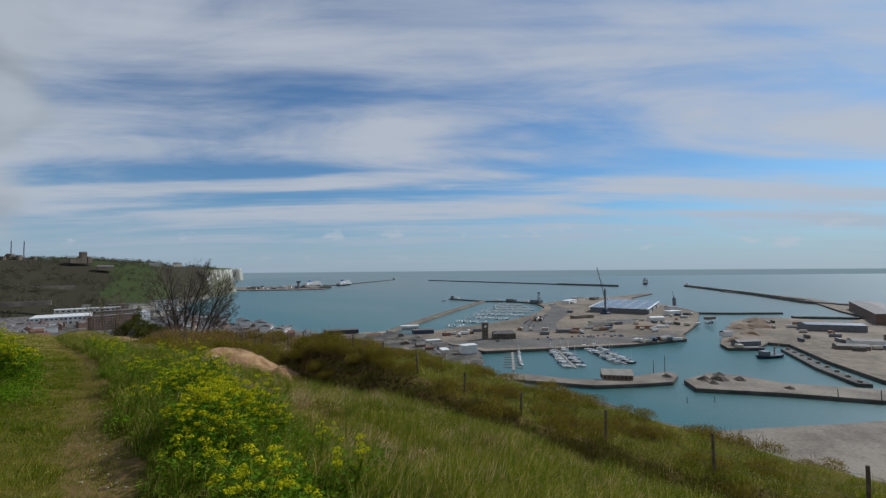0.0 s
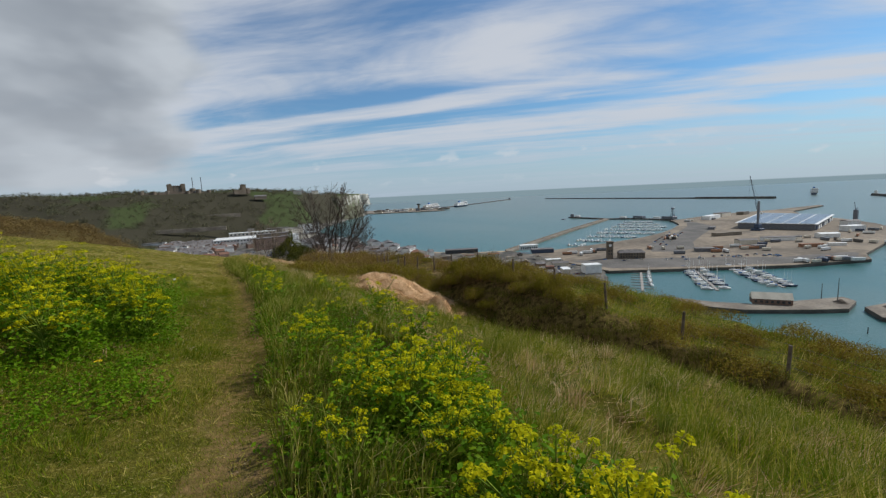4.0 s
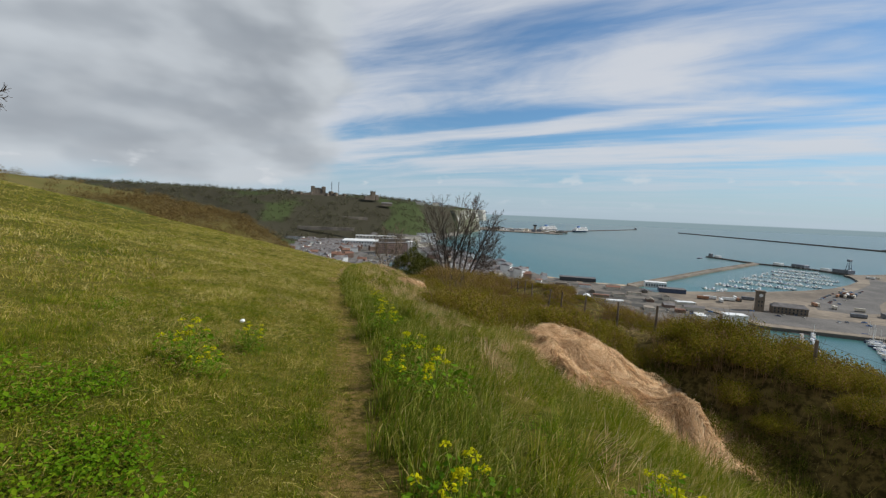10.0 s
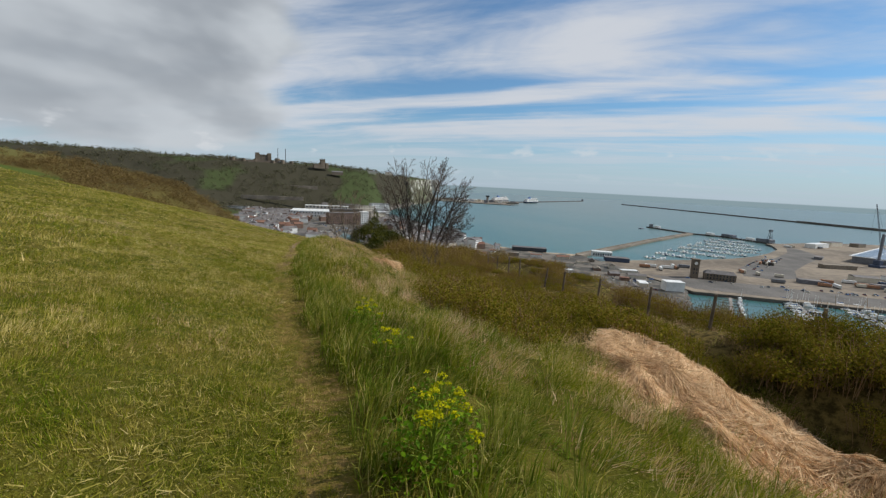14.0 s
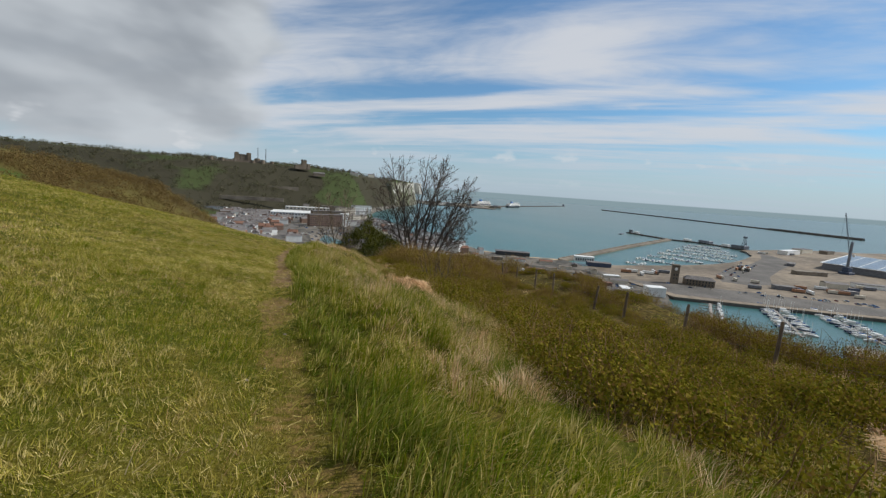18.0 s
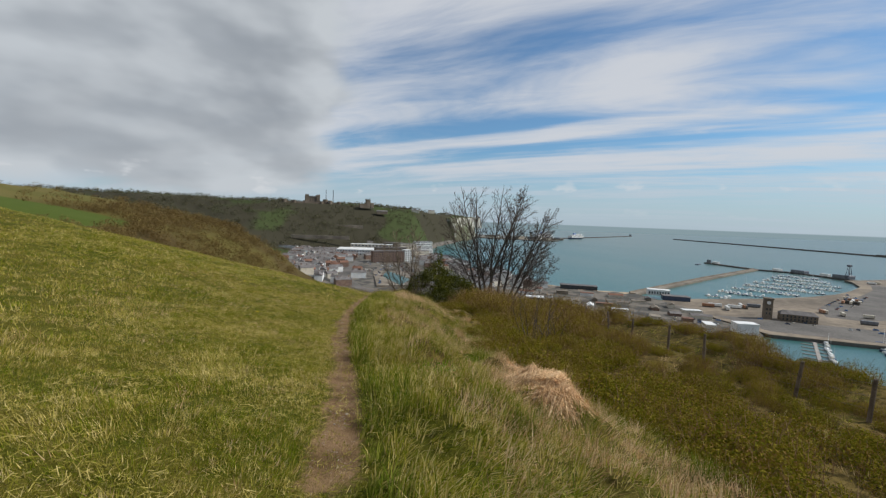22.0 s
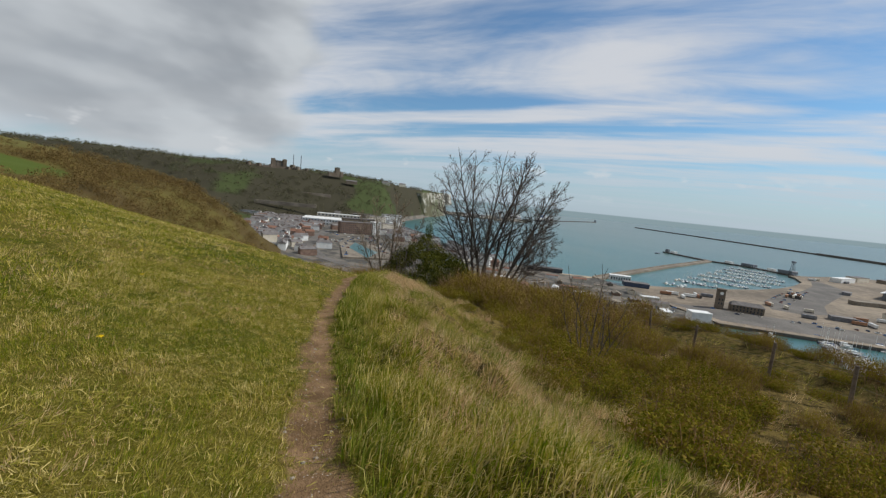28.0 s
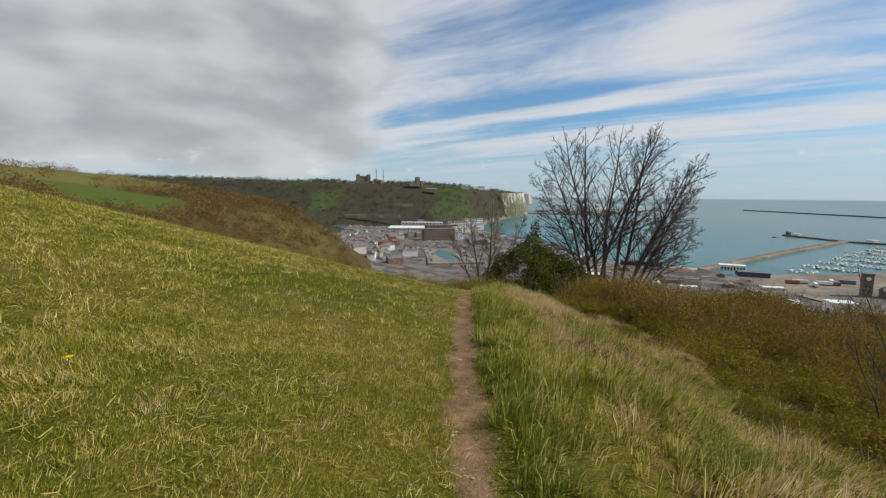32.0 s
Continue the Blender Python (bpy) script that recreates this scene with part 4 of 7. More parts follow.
rnd = random.Random(5)
low = [bush("bramble_bush", "low olive and rust-brown bramble thicket", 40 + i, 0.98, 0.58, 4200, 0.023, BRAMBLE, 60) for i in range(3)]
places = []
for y in np.arange(25.5, 63, 1.2):
    for x in np.arange(2.9, 18.6, 1.3):
        px_, py_ = x + rnd.uniform(-0.5, 0.5), y + rnd.uniform(-0.5, 0.5)
        d = px_ - float(path_x(py_))
        edge = float(np.interp(py_, [25, 27, 29, 34, 40, 46, 56, 63], [4.6, 2.9, 3.4, 4.5, 4.9, 4.7, 4.6, 4.2])) + rnd.uniform(-0.5, 0.5)
        if d < edge or float(straw(np.array(px_), np.array(py_))) > 0.3 or rnd.random() < 0.12:
            continue
        if px_ > float(fence_x(py_)) - 0.8 and rnd.random() < 0.55:
            continue
        far = float(np.interp(py_, [25, 38, 46, 54, 63], [1.12, 1.05, 1.0, 1.3, 2.0])) * (0.62 if px_ > float(fence_x(py_)) - 2.6 and py_ > 33 else 1.0) * min(max(0.6 + (d - edge) * 0.16 + 0.55 * (py_ < 40), 0.6), 1.0)
        places.append((rnd.randrange(3), px_, py_, far * rnd.uniform(0.75, 1.2), rnd.uniform(0, 360)))
set_out(low, places, "bramble bushes on the slope")

hedge = [bush("hedge_bush", "dense rounded olive-brown bramble bush on the bank", 50 + i, 1.25, 1.15, 8200, 0.026, BRAMBLE, 46, 12) for i in range(2)]
places = [(rnd.randrange(2), x + rnd.uniform(-0.2, 0.2), y + rnd.uniform(-0.3, 0.3), s, rnd.uniform(0, 360))
          for x, y, s in ((12.7, 25.6, 0.95), (12.0, 24.6, 0.95), (13.4, 24.6, 1.05), (12.5, 23.4, 1.0), (13.6, 23.0, 0.9), (12.9, 21.8, 0.75), (13.9, 21.4, 0.7), (12.6, 20.4, 0.6), (13.6, 19.6, 0.85), (13.0, 18.6, 0.7), (14.2, 17.6, 0.55), (11.4, 23.2, 0.7), (11.6, 25.6, 0.7), (11.5, 21.6, 0.55))]
set_out(hedge, places, "bramble bushes on the bank")
# brambles over gully and bank; their dark leaf colour deepens the shade there
face = [bush("shade_bush", "tangled bramble on the steep bank, coloured dark for its shade", 56 + i, 0.9, 0.40, 1500, 0.024, BANK_SHADE, 46, 9) for i in range(2)]
places = [(rnd.randrange(2), float(fence_x(y)) - rnd.uniform(0.5, 2.3), y, rnd.uniform(0.7, 1.15), rnd.uniform(0, 360)) for y in np.arange(-4, 13, 0.45)]
for y in np.arange(12.4, 25.2, 0.85):
    for x in np.arange(9.0 + 0.5 * max(0, y - 21), float(fence_x(y)) - 0.6, 0.95):
        places.append((rnd.randrange(2), x + rnd.uniform(-0.4, 0.4), y + rnd.uniform(-0.4, 0.4), rnd.uniform(0.6, 1.15), rnd.uniform(0, 360)))
set_out(face, places, "brambles on the steep bank")
bank = [bush("bank_bush", "low yellow-green ivy and bramble on the fence bank", 60 + i, 1.0, 0.5, 1900, 0.025, BUDS, 24) for i in range(2)]
places = [(rnd.randrange(2), float(fence_x(y)) + rnd.choice((rnd.uniform(-0.9, 0.6), rnd.uniform(1.2, 5.2), rnd.uniform(1.2, 5.2))), y, rnd.uniform(0.8, 1.5) * float(np.interp(y, [0, 12], [0.6, 1.0])), rnd.uniform(0, 360)) for y in np.arange(-7, 26, 0.5)]
set_out(bank, places, "low bushes along the fence bank")
bud = [bush("budding_bush", "yellow-green budding shrub with reddish stems", 70 + i, 1.1, 1.05, 3000, 0.022, BUDS, 110) for i in range(2)]
places = []
for y in np.arange(37, 66, 1.15):
    for k in range(2 + (y > 50) + (y > 58)):
        d = float(np.interp(y, [37, 46, 52, 58, 64], [10.5, 8.4, 7.0, 6.4, 6.5])) + rnd.uniform(0, 4.2) * (1 + 1.4 * (y > 52))
        places.append((rnd.randrange(2), d + float(path_x(y)), y + rnd.uniform(-0.5, 0.5), float(np.interp(y, [37, 44, 50, 58, 66], [0.65, 0.78, 1.1, 1.7, 2.1])) * min(1.0, 0.5 + (d - float(np.interp(y, [37, 46, 52, 58, 64], [10.5, 8.4, 7.0, 6.4, 6.5]))) * 0.2 + 0.5 * (y > 54)) * rnd.uniform(0.8, 1.15), rnd.uniform(0, 360)))
for x, y, s in ((3.2, 61.5, 1.0), (4.4, 62.6, 1.2), (2.2, 64.0, 1.1), (0.4, 66.0, 1.2), (-2.0, 67.5, 1.1), (5.6, 64.6, 1.5), (-4.6, 70.0, 1.3), (1.6, 68.0, 1.5), (-7.5, 73.0, 1.6), (4.0, 66.5, 1.5)):
    places.append((rnd.randrange(2), x, y, s, rnd.uniform(0, 360)))
for y in (28.6, 29.2, 30.0, 30.6, 31.3, 32.1, 32.8, 33.6, 34.3):
    places.append((rnd.randrange(2), float(fence_x(y)) + rnd.uniform(1.0, 2.8), y, rnd.uniform(0.85, 1.2), rnd.uniform(0, 360)))
for y in np.arange(35, 58, 1.0):
    places.append((rnd.randrange(2), float(fence_x(y)) + rnd.uniform(1.4, 4.2), y + rnd.uniform(-0.4, 0.4), rnd.uniform(0.6, 0.95), rnd.uniform(0, 360)))
set_out(bud, places, "budding shrubs below the tree")

# the dark evergreen beside the tree
thing = new("evergreen_bush")
thing.location = (8.9, 67.0, -10.2)
er = np.random.default_rng(9)
lumps = [(-2.5, 0, 1.5, 0.9, 0.9, 1.0), (-1.7, 0.2, 2.4, 1.0, 1.0, 1.1), (-0.9, -0.3, 3.1, 0.9, 0.9, 1.0), (-0.1, 0, 3.9, 0.7, 0.7, 0.9), (0.1, 0, 4.8, 0.35, 0.35, 0.9), (0.8, 0.2, 3.0, 0.9, 0.9, 1.0), (1.7, -0.2, 2.5, 1.0, 0.9, 0.9),
         (2.6, 0, 2.0, 0.9, 0.9, 0.9), (3.4, 0.2, 1.3, 0.9, 0.9, 0.9), (0, -1.0, 1.4, 1.5, 1.0, 1.3), (-1.5, -0.8, 1.0, 1.3, 1.0, 1.0), (1.6, -0.9, 1.1, 1.4, 1.0, 1.1), (0.3, -0.6, 2.2, 1.2, 0.9, 1.2)]
v, f = leaf_cloud(er, 34000, lumps, 0.055)
part("foliage", mesh_of("foliage", v, f, [EVERGREEN]), None, thing)["kind"] = "stuff"
v, f = tubes([(0.1, 0, -0.3, 0.13, 0.15, 0, 5.4, 0.02)] + [(0.1, 0, h, 0.04, 0.1 + 1.5 * math.cos(a), 1.3 * math.sin(a), h + 0.5, 0.01) for h, a in ((0.6, 0.4), (1.1, 2.4), (1.7, 4.1), (2.3, 5.5), (2.8, 1.4), (3.3, 3.0))], 5)
part("trunk", mesh_of("trunk", v, f, [BARK]), None, thing)
tagged(thing, "dark dense evergreen bush beside the bare tree", "bush")


# ---- scrub and woods far off ----
def thicket(name, label, n, x0, x1, y0, y1, keep, size, per, mat, seed, leaf=1.0):
    """Many small trees as clumps of loose leaves and twigs, one object."""
    rd = np.random.default_rng(seed)
    x, y = rd.uniform(x0, x1, n), rd.uniform(y0, y1, n)
    ok = rd.uniform(0, 1, n) < keep(x, y)
    x, y = x[ok], y[ok]
    z = surface(x, y)
    s = size * rd.uniform(0.38, 1.0, len(x)) ** 1.3 * 1.35
    k = len(x) * per
    c = np.repeat(np.stack([x, y, z], axis=1), per, axis=0)
    sc = np.repeat(s, per)
    w0 = rd.normal(0, 1, (k, 3))
    w0 /= np.linalg.norm(w0, axis=1, keepdims=True)
    c = c + w0 * np.stack([sc * 0.62, sc * 0.62, sc * 0.5], axis=1) * (0.72 + 0.34 * rd.uniform(0, 1, (k, 1)))
    c[:, 2] += sc * 0.42
    a = rd.normal(0, 0.45, (k, 3)) + w0 * 1.1
    a /= np.linalg.norm(a, axis=1, keepdims=True)
    t = np.cross(a, rd.normal(0, 1, (k, 3)))
    t /= np.maximum(np.linalg.norm(t, axis=1, keepdims=True), 1e-3)
    q = np.cross(a, t)
    ln = (sc * rd.uniform(0.055, 0.15, k) * leaf)[:, None]
    v = np.stack([c - t * ln, c + q * ln * 0.7, c + t * ln * 0.9 + q * ln * 0.2], axis=1).reshape(-1, 3)
    f = np.arange(k * 3).reshape(-1, 3)
    return tagged(part(name, mesh_of(name, v, f, [mat])), label, "trees", kind="stuff")


SCRUB = leafy("scrub_twigs", [(0.0, (0.070, 0.048, 0.018)), (0.4, (0.150, 0.100, 0.038)), (0.7, (0.21, 0.148, 0.056)), (1.0, (0.19, 0.170, 0.040))], 0.03)
WOODS = leafy("far_woods", [(0.0, (0.065, 0.064, 0.040)), (0.45, (0.100, 0.096, 0.056)), (0.75, (0.140, 0.128, 0.075)), (1.0, (0.115, 0.145, 0.058))], 0.006, glow=0.35)
thicket("scrub", "brown leafless scrub covering the hillside", 7000, -330, 25, 62, 440,
        lambda x, y: step(100, 118, np.hypot(x, y - 40)) * step(-8, -20, x - 0.25 * (y - 95)) * step(62, 80, y - 0.42 * np.maximum(-x, 0)) * step(0.8, 1.1, np.hypot((x + 155) / 38, (y - 298) / 42)) * (1 - 0.86 * step(-1.5, 2.5, height(x, y))) * step(SEA + 12, SEA + 20, height(x, y)) * (0.50 + 0.50 * step(-0.25, 0.0, fbm(x * 0.02, y * 0.02, 3, 91))), 5.2, 120, SCRUB, 71, 0.80)
thicket("woods", "dark bare woods on the castle hill", 13500, -1500, 620, 900, 1900,
        lambda x, y: step(SEA + 12, SEA + 24, height(x, y)) * step(0, 50, coast_x(y) - x) * step(60, 95, np.hypot(x + 85, y - 1290)) * step(30, 45, np.hypot(x - 62, y - 1255)) * step(-0.26, -0.08, fbm(x * 0.006, y * 0.006, 3, 93)), 10.0, 24, WOODS, 72, 1.7)
thicket("slope_scrub", "brown and olive scrub on the slope above the port", 3400, 60, 262, -120, 560,
        lambda x, y: step(SEA + 3.9, SEA + 6, height(x, y)) * (0.4 + 0.6 * step(-0.2, 0.05, fbm(x * 0.03, y * 0.03, 3, 95))), 2.8, 50, SCRUB, 73, 1.4)

# ---- yellow-flowered plants beside the path ----
STALK = worn("green_stalk", (0.09, 0.15, 0.012), (0.20, 0.25, 0.030), 3.0, 40.0, 0.8, spec=0.06)
LEAF = leafy("glossy_leaf", [(0.0, (0.045, 0.115, 0.002)), (0.5, (0.110, 0.215, 0.004)), (1.0, (0.22, 0.31, 0.010))], 1.2, rough=0.6, spec=0.08, glow=0.40)
FLOWER = leafy("yellow_umbel", [(0.0, (0.24, 0.29, 0.004)), (0.5, (0.47, 0.45, 0.006)), (1.0, (0.78, 0.66, 0.010))], 2.0, glow=0.4)


def leaflets(rd, n, place, size):
    """Folded pointed leaflets, four triangles each, at the rows of place."""
    c = place
    a = rd.normal(0, 0.5, (n, 3)) + np.array([0, 0, 1.0])
    a /= np.linalg.norm(a, axis=1, keepdims=True)
    t = np.cross(a, rd.normal(0, 1, (n, 3)))
    t /= np.linalg.norm(t, axis=1, keepdims=True)
    s = np.cross(a, t)
    ln = (size * rd.uniform(0.6, 1.3, n))[:, None]
    dip = a * ln * 0.22
    v = np.stack([c - t * ln, c + s * ln * 0.62 - t * ln * 0.1 + dip, c + t * ln, c - s * ln * 0.62 - t * ln * 0.1 + dip, c], axis=1).reshape(-1, 3)
    f = (np.array([[0, 1, 4], [1, 2, 4], [2, 3, 4], [3, 0, 4]])[None] + (np.arange(n) * 5)[:, None, None]).reshape(-1, 3)
    return v, f


def umbel(rd, x, y, z, r):
    """A domed head of many tiny florets on rays."""
    n = 34
    a, q = rd.uniform(0, 2 * math.pi, n), np.sqrt(rd.uniform(0, 1, n))
    c = np.stack([x + r * q * np.cos(a), y + r * q * np.sin(a), z + r * rd.uniform(0.2, 0.95, n) * np.sqrt(1 - 0.9 * q * q)], axis=1)
    v, f = leaflets(rd, n, c, r * 0.30)
    k = np.arange(n)[:, None, None] * 5
    return v, (np.array([[0, 1, 3], [1, 2, 3]])[None] + k).reshape(-1, 3)


def flowering(seed, tall, heads, leaves, leaf=0.026, wide=0.36):
    rd = np.random.default_rng(seed)
    thing = new("alexanders_plant")
    rows, tops, spots = [], [], []
    rows.append((0, 0, -0.05, 0.012, rd.normal(0, 0.03), rd.normal(0, 0.03), tall * 0.55, 0.009))
    for k in range(heads):
        h0 = tall * rd.uniform(0.2, 0.55)
        a, out = rd.uniform(0, 2 * math.pi), rd.uniform(0.04, 0.30) * (1.1 if k else 0.1)
        top = (out * math.cos(a), out * math.sin(a), tall * rd.uniform(0.52, 1.02))
        rows.append((0, 0, h0, 0.007, *top, 0.004))
        tops.append(top)
    for _ in range(leaves):
        a, r, h = rd.uniform(0, 2 * math.pi), wide * math.sqrt(rd.uniform(0, 1)), tall * (rd.uniform(0.02, 0.80))
        spots.append((r * math.cos(a), r * math.sin(a), h))
        if heads and rd.uniform() < 0.07:
            rows.append((0, 0, h * 0.5, 0.004, *spots[-1], 0.002))
    if heads:
        v, f = tubes(rows, 4)
        part("stem", mesh_of("stem", v, f, [STALK]), None, thing)
    spots = np.array(spots)
    v, f = leaflets(rd, len(spots), spots, leaf)
    part("foliage", mesh_of("foliage", v, f, [LEAF]), None, thing)["kind"] = "stuff"
    if tops:
        v, f = join([umbel(rd, *p, rd.uniform(0.034, 0.062)) for p in tops])
        part("blossom", mesh_of("blossom", v, f, [FLOWER]), None, thing, "domed yellow-green flower heads")["kind"] = "stuff"
    return tagged(thing, "tall yellow-flowered plant with glossy green leaves", "plant")


plants = [flowering(80 + i, t, h, n) for i, (t, h, n) in enumerate(((0.95, 27, 420), (0.85, 22, 420), (0.75, 16, 380), (1.05, 30, 420), (0.55, 9, 320)))]
leafy_only = [tagged(flowering(90 + i, 0.26, 0, 520, 0.021, 0.50), "low clump of glossy green leaves", "plant") for i in range(2)]
for p in leafy_only:
    p.name = "leaf_clump"
frnd = random.Random(21)
left_clump, right_strip, low_leaves = [], [], []
for _ in range(190):
    x, y = frnd.uniform(-5.2, -0.2), frnd.uniform(9.6, 15.2)
    if ((x + 2.6) / 2.4) ** 2 + ((y - 12.4) / 2.7) ** 2 < 1 and len(left_clump) < 90:
        left_clump.append((frnd.randrange(4), x, y, frnd.uniform(0.75, 1.12), frnd.uniform(0, 360)))
for _ in range(150):
    y = frnd.uniform(2.9, 13.4)
    d = frnd.uniform(0.55, 1.7) + 0.5 * frnd.random() ** 2
    if len(right_strip) < 66 and frnd.random() < np.interp(y, [2.5, 4, 8, 9.5, 11, 14], [0.5, 1, 0.9, 0.35, 0.3, 0.15]):
        right_strip.append((frnd.choice((1, 2, 2, 4, 4)), d + float(path_x(y)), y, frnd.uniform(0.62, 1.0), frnd.uniform(0, 360)))
singles = [(2, -1.1, 14.8, 0.9), (4, -0.5, 13.7, 1.1), (2, -1.6, 15.0, 0.9), (4, -0.9, 14.2, 1.1), (4, 1.75, 17.6, 1.15), (2, 1.45, 20.9, 0.85), (4, 1.65, 19.2, 0.9), (2, 2.6, 15.3, 0.8), (1, 2.9, 15.0, 0.8), (4, 1.5, 15.6, 0.9), (4, 1.6, 14.4, 1.0), (2, -0.45, 19.6, 0.62),
           (4, -0.85, 18.6, 0.95), (4, -0.55, 18.2, 0.6), (2, 1.5, 24.2, 0.75), (4, 1.62, 23.1, 0.8), (4, -2.3, 16.4, 0.8), (4, -3.6, 17.2, 0.7), (4, 3.4, 12.4, 0.8), (2, 1.35, 18.3, 0.6), (4, 1.75, 21.7, 0.7)]
right_strip += [(k, x, y, s, frnd.uniform(0, 360)) for k, x, y, s in singles]
for _ in range(230):
    x, y = frnd.uniform(-5, -0.3), frnd.uniform(9, 18.5)
    if x < float(path_x(y)) - 0.75 and (x + 1.9) ** 2 / 7 + (y - 13) ** 2 / 22 < 1:
        low_leaves.append((frnd.randrange(2), x, y, frnd.uniform(0.5, 1.0), frnd.uniform(0, 360)))
for _ in range(64):
    y = frnd.uniform(2.8, 14.5)
    low_leaves.append((frnd.randrange(2), float(path_x(y)) + frnd.uniform(0.5, 1.7), y, frnd.uniform(0.6, 1.15), frnd.uniform(0, 360)))
for _ in range(26):
    y = frnd.uniform(3.2, 26)
    low_leaves.append((frnd.randrange(2), float(path_x(y)) + frnd.uniform(0.8, 2.0), y, frnd.uniform(0.35, 0.7), frnd.uniform(0, 360)))
low_leaves += [(0, 4.6, 61.8, 2.4, 30), (1, 3.4, 61.0, 2.0, 80), (0, 5.4, 60.8, 2.2, 200), (1, 2.4, 62.4, 2.0, 10), (0, 1.9, 35.3, 1.1, 20), (1, 2.2, 35.8, 0.9, 70), (0, 3.2, 38.2, 0.7, 150), (1, 3.6, 38.6, 0.8, 10), (0, -2.6, 20.5, 0.6, 40), (1, -1.5, 20.6, 0.5, 80)]
set_out(plants, left_clump + right_strip, "yellow-flowered plants by the path")
set_out(leafy_only, low_leaves, "leaf clumps by the path")


# ---- small things in the grass ----
GOLD = worn("golden_petals", (0.70, 0.46, 0.004), (0.86, 0.62, 0.012), 30.0, 120.0, 0.7)


def dandelion(x, y):
    thing = new("dandelion")
    rd = np.random.default_rng(int(abs(x * 100)))
    v, f = tubes([(0, 0, -0.02, 0.003, 0.01, 0, 0.08, 0.003)], 4)
    part("stem", mesh_of("stem", v, f, [STALK]), None, thing)
    a = rd.uniform(0, 2 * math.pi, 40)
    q = np.sqrt(rd.uniform(0, 1, 40)) * 0.028
    v, f = leaflets(rd, 40, np.stack([0.01 + q * np.cos(a), q * np.sin(a), 0.095 - q * 0.2], axis=1), 0.011)
    part("flower_head", mesh_of("flower_head", v, f, [GOLD]), None, thing)
    thing.location = (x, y, ground_z(x, y) + 0.05)
    return tagged(thing, "small yellow dandelion open in short grass", "flower", "dandelions in the meadow")


for x, y in ((-1.7, 40.35), (-0.25, 11.5), (-2.4, 43.6), (-0.6, 10.4), (-3.2, 46.0)):
    dandelion(x, y)

PAPER = worn("white_paper", (0.72, 0.72, 0.70), (0.86, 0.86, 0.84), 20.0, 90.0, 0.8)
bm = bmesh.new()
bmesh.ops.create_icosphere(bm, subdivisions=2, radius=0.042)
for p in bm.verts:
    n = noise.noise(p.co * 40)
    p.co = p.co * (1 + 0.35 * n)
    p.co.z *= 0.7
ob = part("crumpled_paper", bm, PAPER)
ob.location = (-0.85, 20.98, ground_z(-0.85, 20.98) + 0.06)
tagged(ob, "crumpled white paper lying in the grass", "litter")

# stones on the path
STONE = worn("chalk_and_flint", (0.20, 0.165, 0.125), (0.42, 0.36, 0.29), 6.0, 60.0, 0.9, depth=0.004, spec=0.08)
stone_meshes = []
for i in range(5):
    bm = bmesh.new()
    bmesh.ops.create_icosphere(bm, subdivisions=1, radius=0.02)
    for p in bm.verts:
        p.co = p.co * (1 + 0.5 * noise.noise(p.co * 60 + Vector((i * 3.1, 0, 0))))
        p.co.z *= 0.6
    me = bpy.data.meshes.new("stone")
    bm.to_mesh(me)
    bm.free()
    me.materials.append(STONE)
    stone_meshes.append(me)
srnd = random.Random(8)
for k in range(120):
    y = srnd.choice((srnd.uniform(3, 7), srnd.uniform(27, 50), srnd.uniform(36, 47)))
    x = float(path_x(y)) + srnd.gauss(0, 0.14)
    ob = new("stone", stone_meshes[k % 5])
    s = srnd.uniform(0.35, 1.1)
    ob.matrix_basis = pose(x, y, ground_z(x, y) + 0.003, srnd.uniform(-20, 20), 0, srnd.uniform(0, 360)) @ Matrix.Scale(s, 4)
    tagged(ob, "pale chalk stone on the trodden path", "stone", "stones on the path")


# ---- fence ----
OLD_WOOD = worn("weathered_wood", (0.075, 0.055, 0.040), (0.20, 0.155, 0.115), 4.0, 45.0, 0.9, depth=0.01)
WIRE = worn("rusty_wire", (0.10, 0.085, 0.075), (0.22, 0.20, 0.18), 8.0, 60.0, 0.6, 0.6)
fence = tagged(new("wire_fence"), "old post and wire fence with weathered round posts", "fence")
posts = []
fy = [-9.0, -6, -2.6, 0.8, 4.3, 7.6, 11.0, 14.0, 17.0, 19.8, 22.6, 25.4, 28.3, 30.9, 33.8, 36.6, 38.5, 42.4, 44.8, 48.4, 51.4, 54.4, 57.4, 60.4]
prnd = random.Random(3)
for y in fy:
    x = float(fence_x(y)) + prnd.uniform(-0.1, 0.1)
    z = ground_z(x, y)
    tall = prnd.uniform(1.2, 1.34) if y < 9 else prnd.uniform(0.98, 1.1) if y < 27 else prnd.uniform(1.1, 1.25)
    lean = (prnd.gauss(0, 0.03), prnd.gauss(0, 0.03))
    bm = bmesh.new()
    bmesh.ops.create_cone(bm, segments=9, radius1=0.054, radius2=0.047, depth=tall + 0.4, cap_ends=True)
    bmesh.ops.bevel(bm, geom=[e for e in bm.edges if all(p.co.z > 0.3 for p in e.verts)], offset=0.012, segments=1, affect="EDGES")
    for p in bm.verts:
        p.co += Vector((lean[0] * p.co.z, lean[1] * p.co.z, 0)) + 0.006 * Vector((noise.noise(p.co * 5), noise.noise(p.co * 6), 0))
        p.co += Vector((x, y, z + (tall - 0.4) / 2))
    part("post", bm, OLD_WOOD, fence)
    posts.append((x + lean[0] * 0.5, y, z, tall))
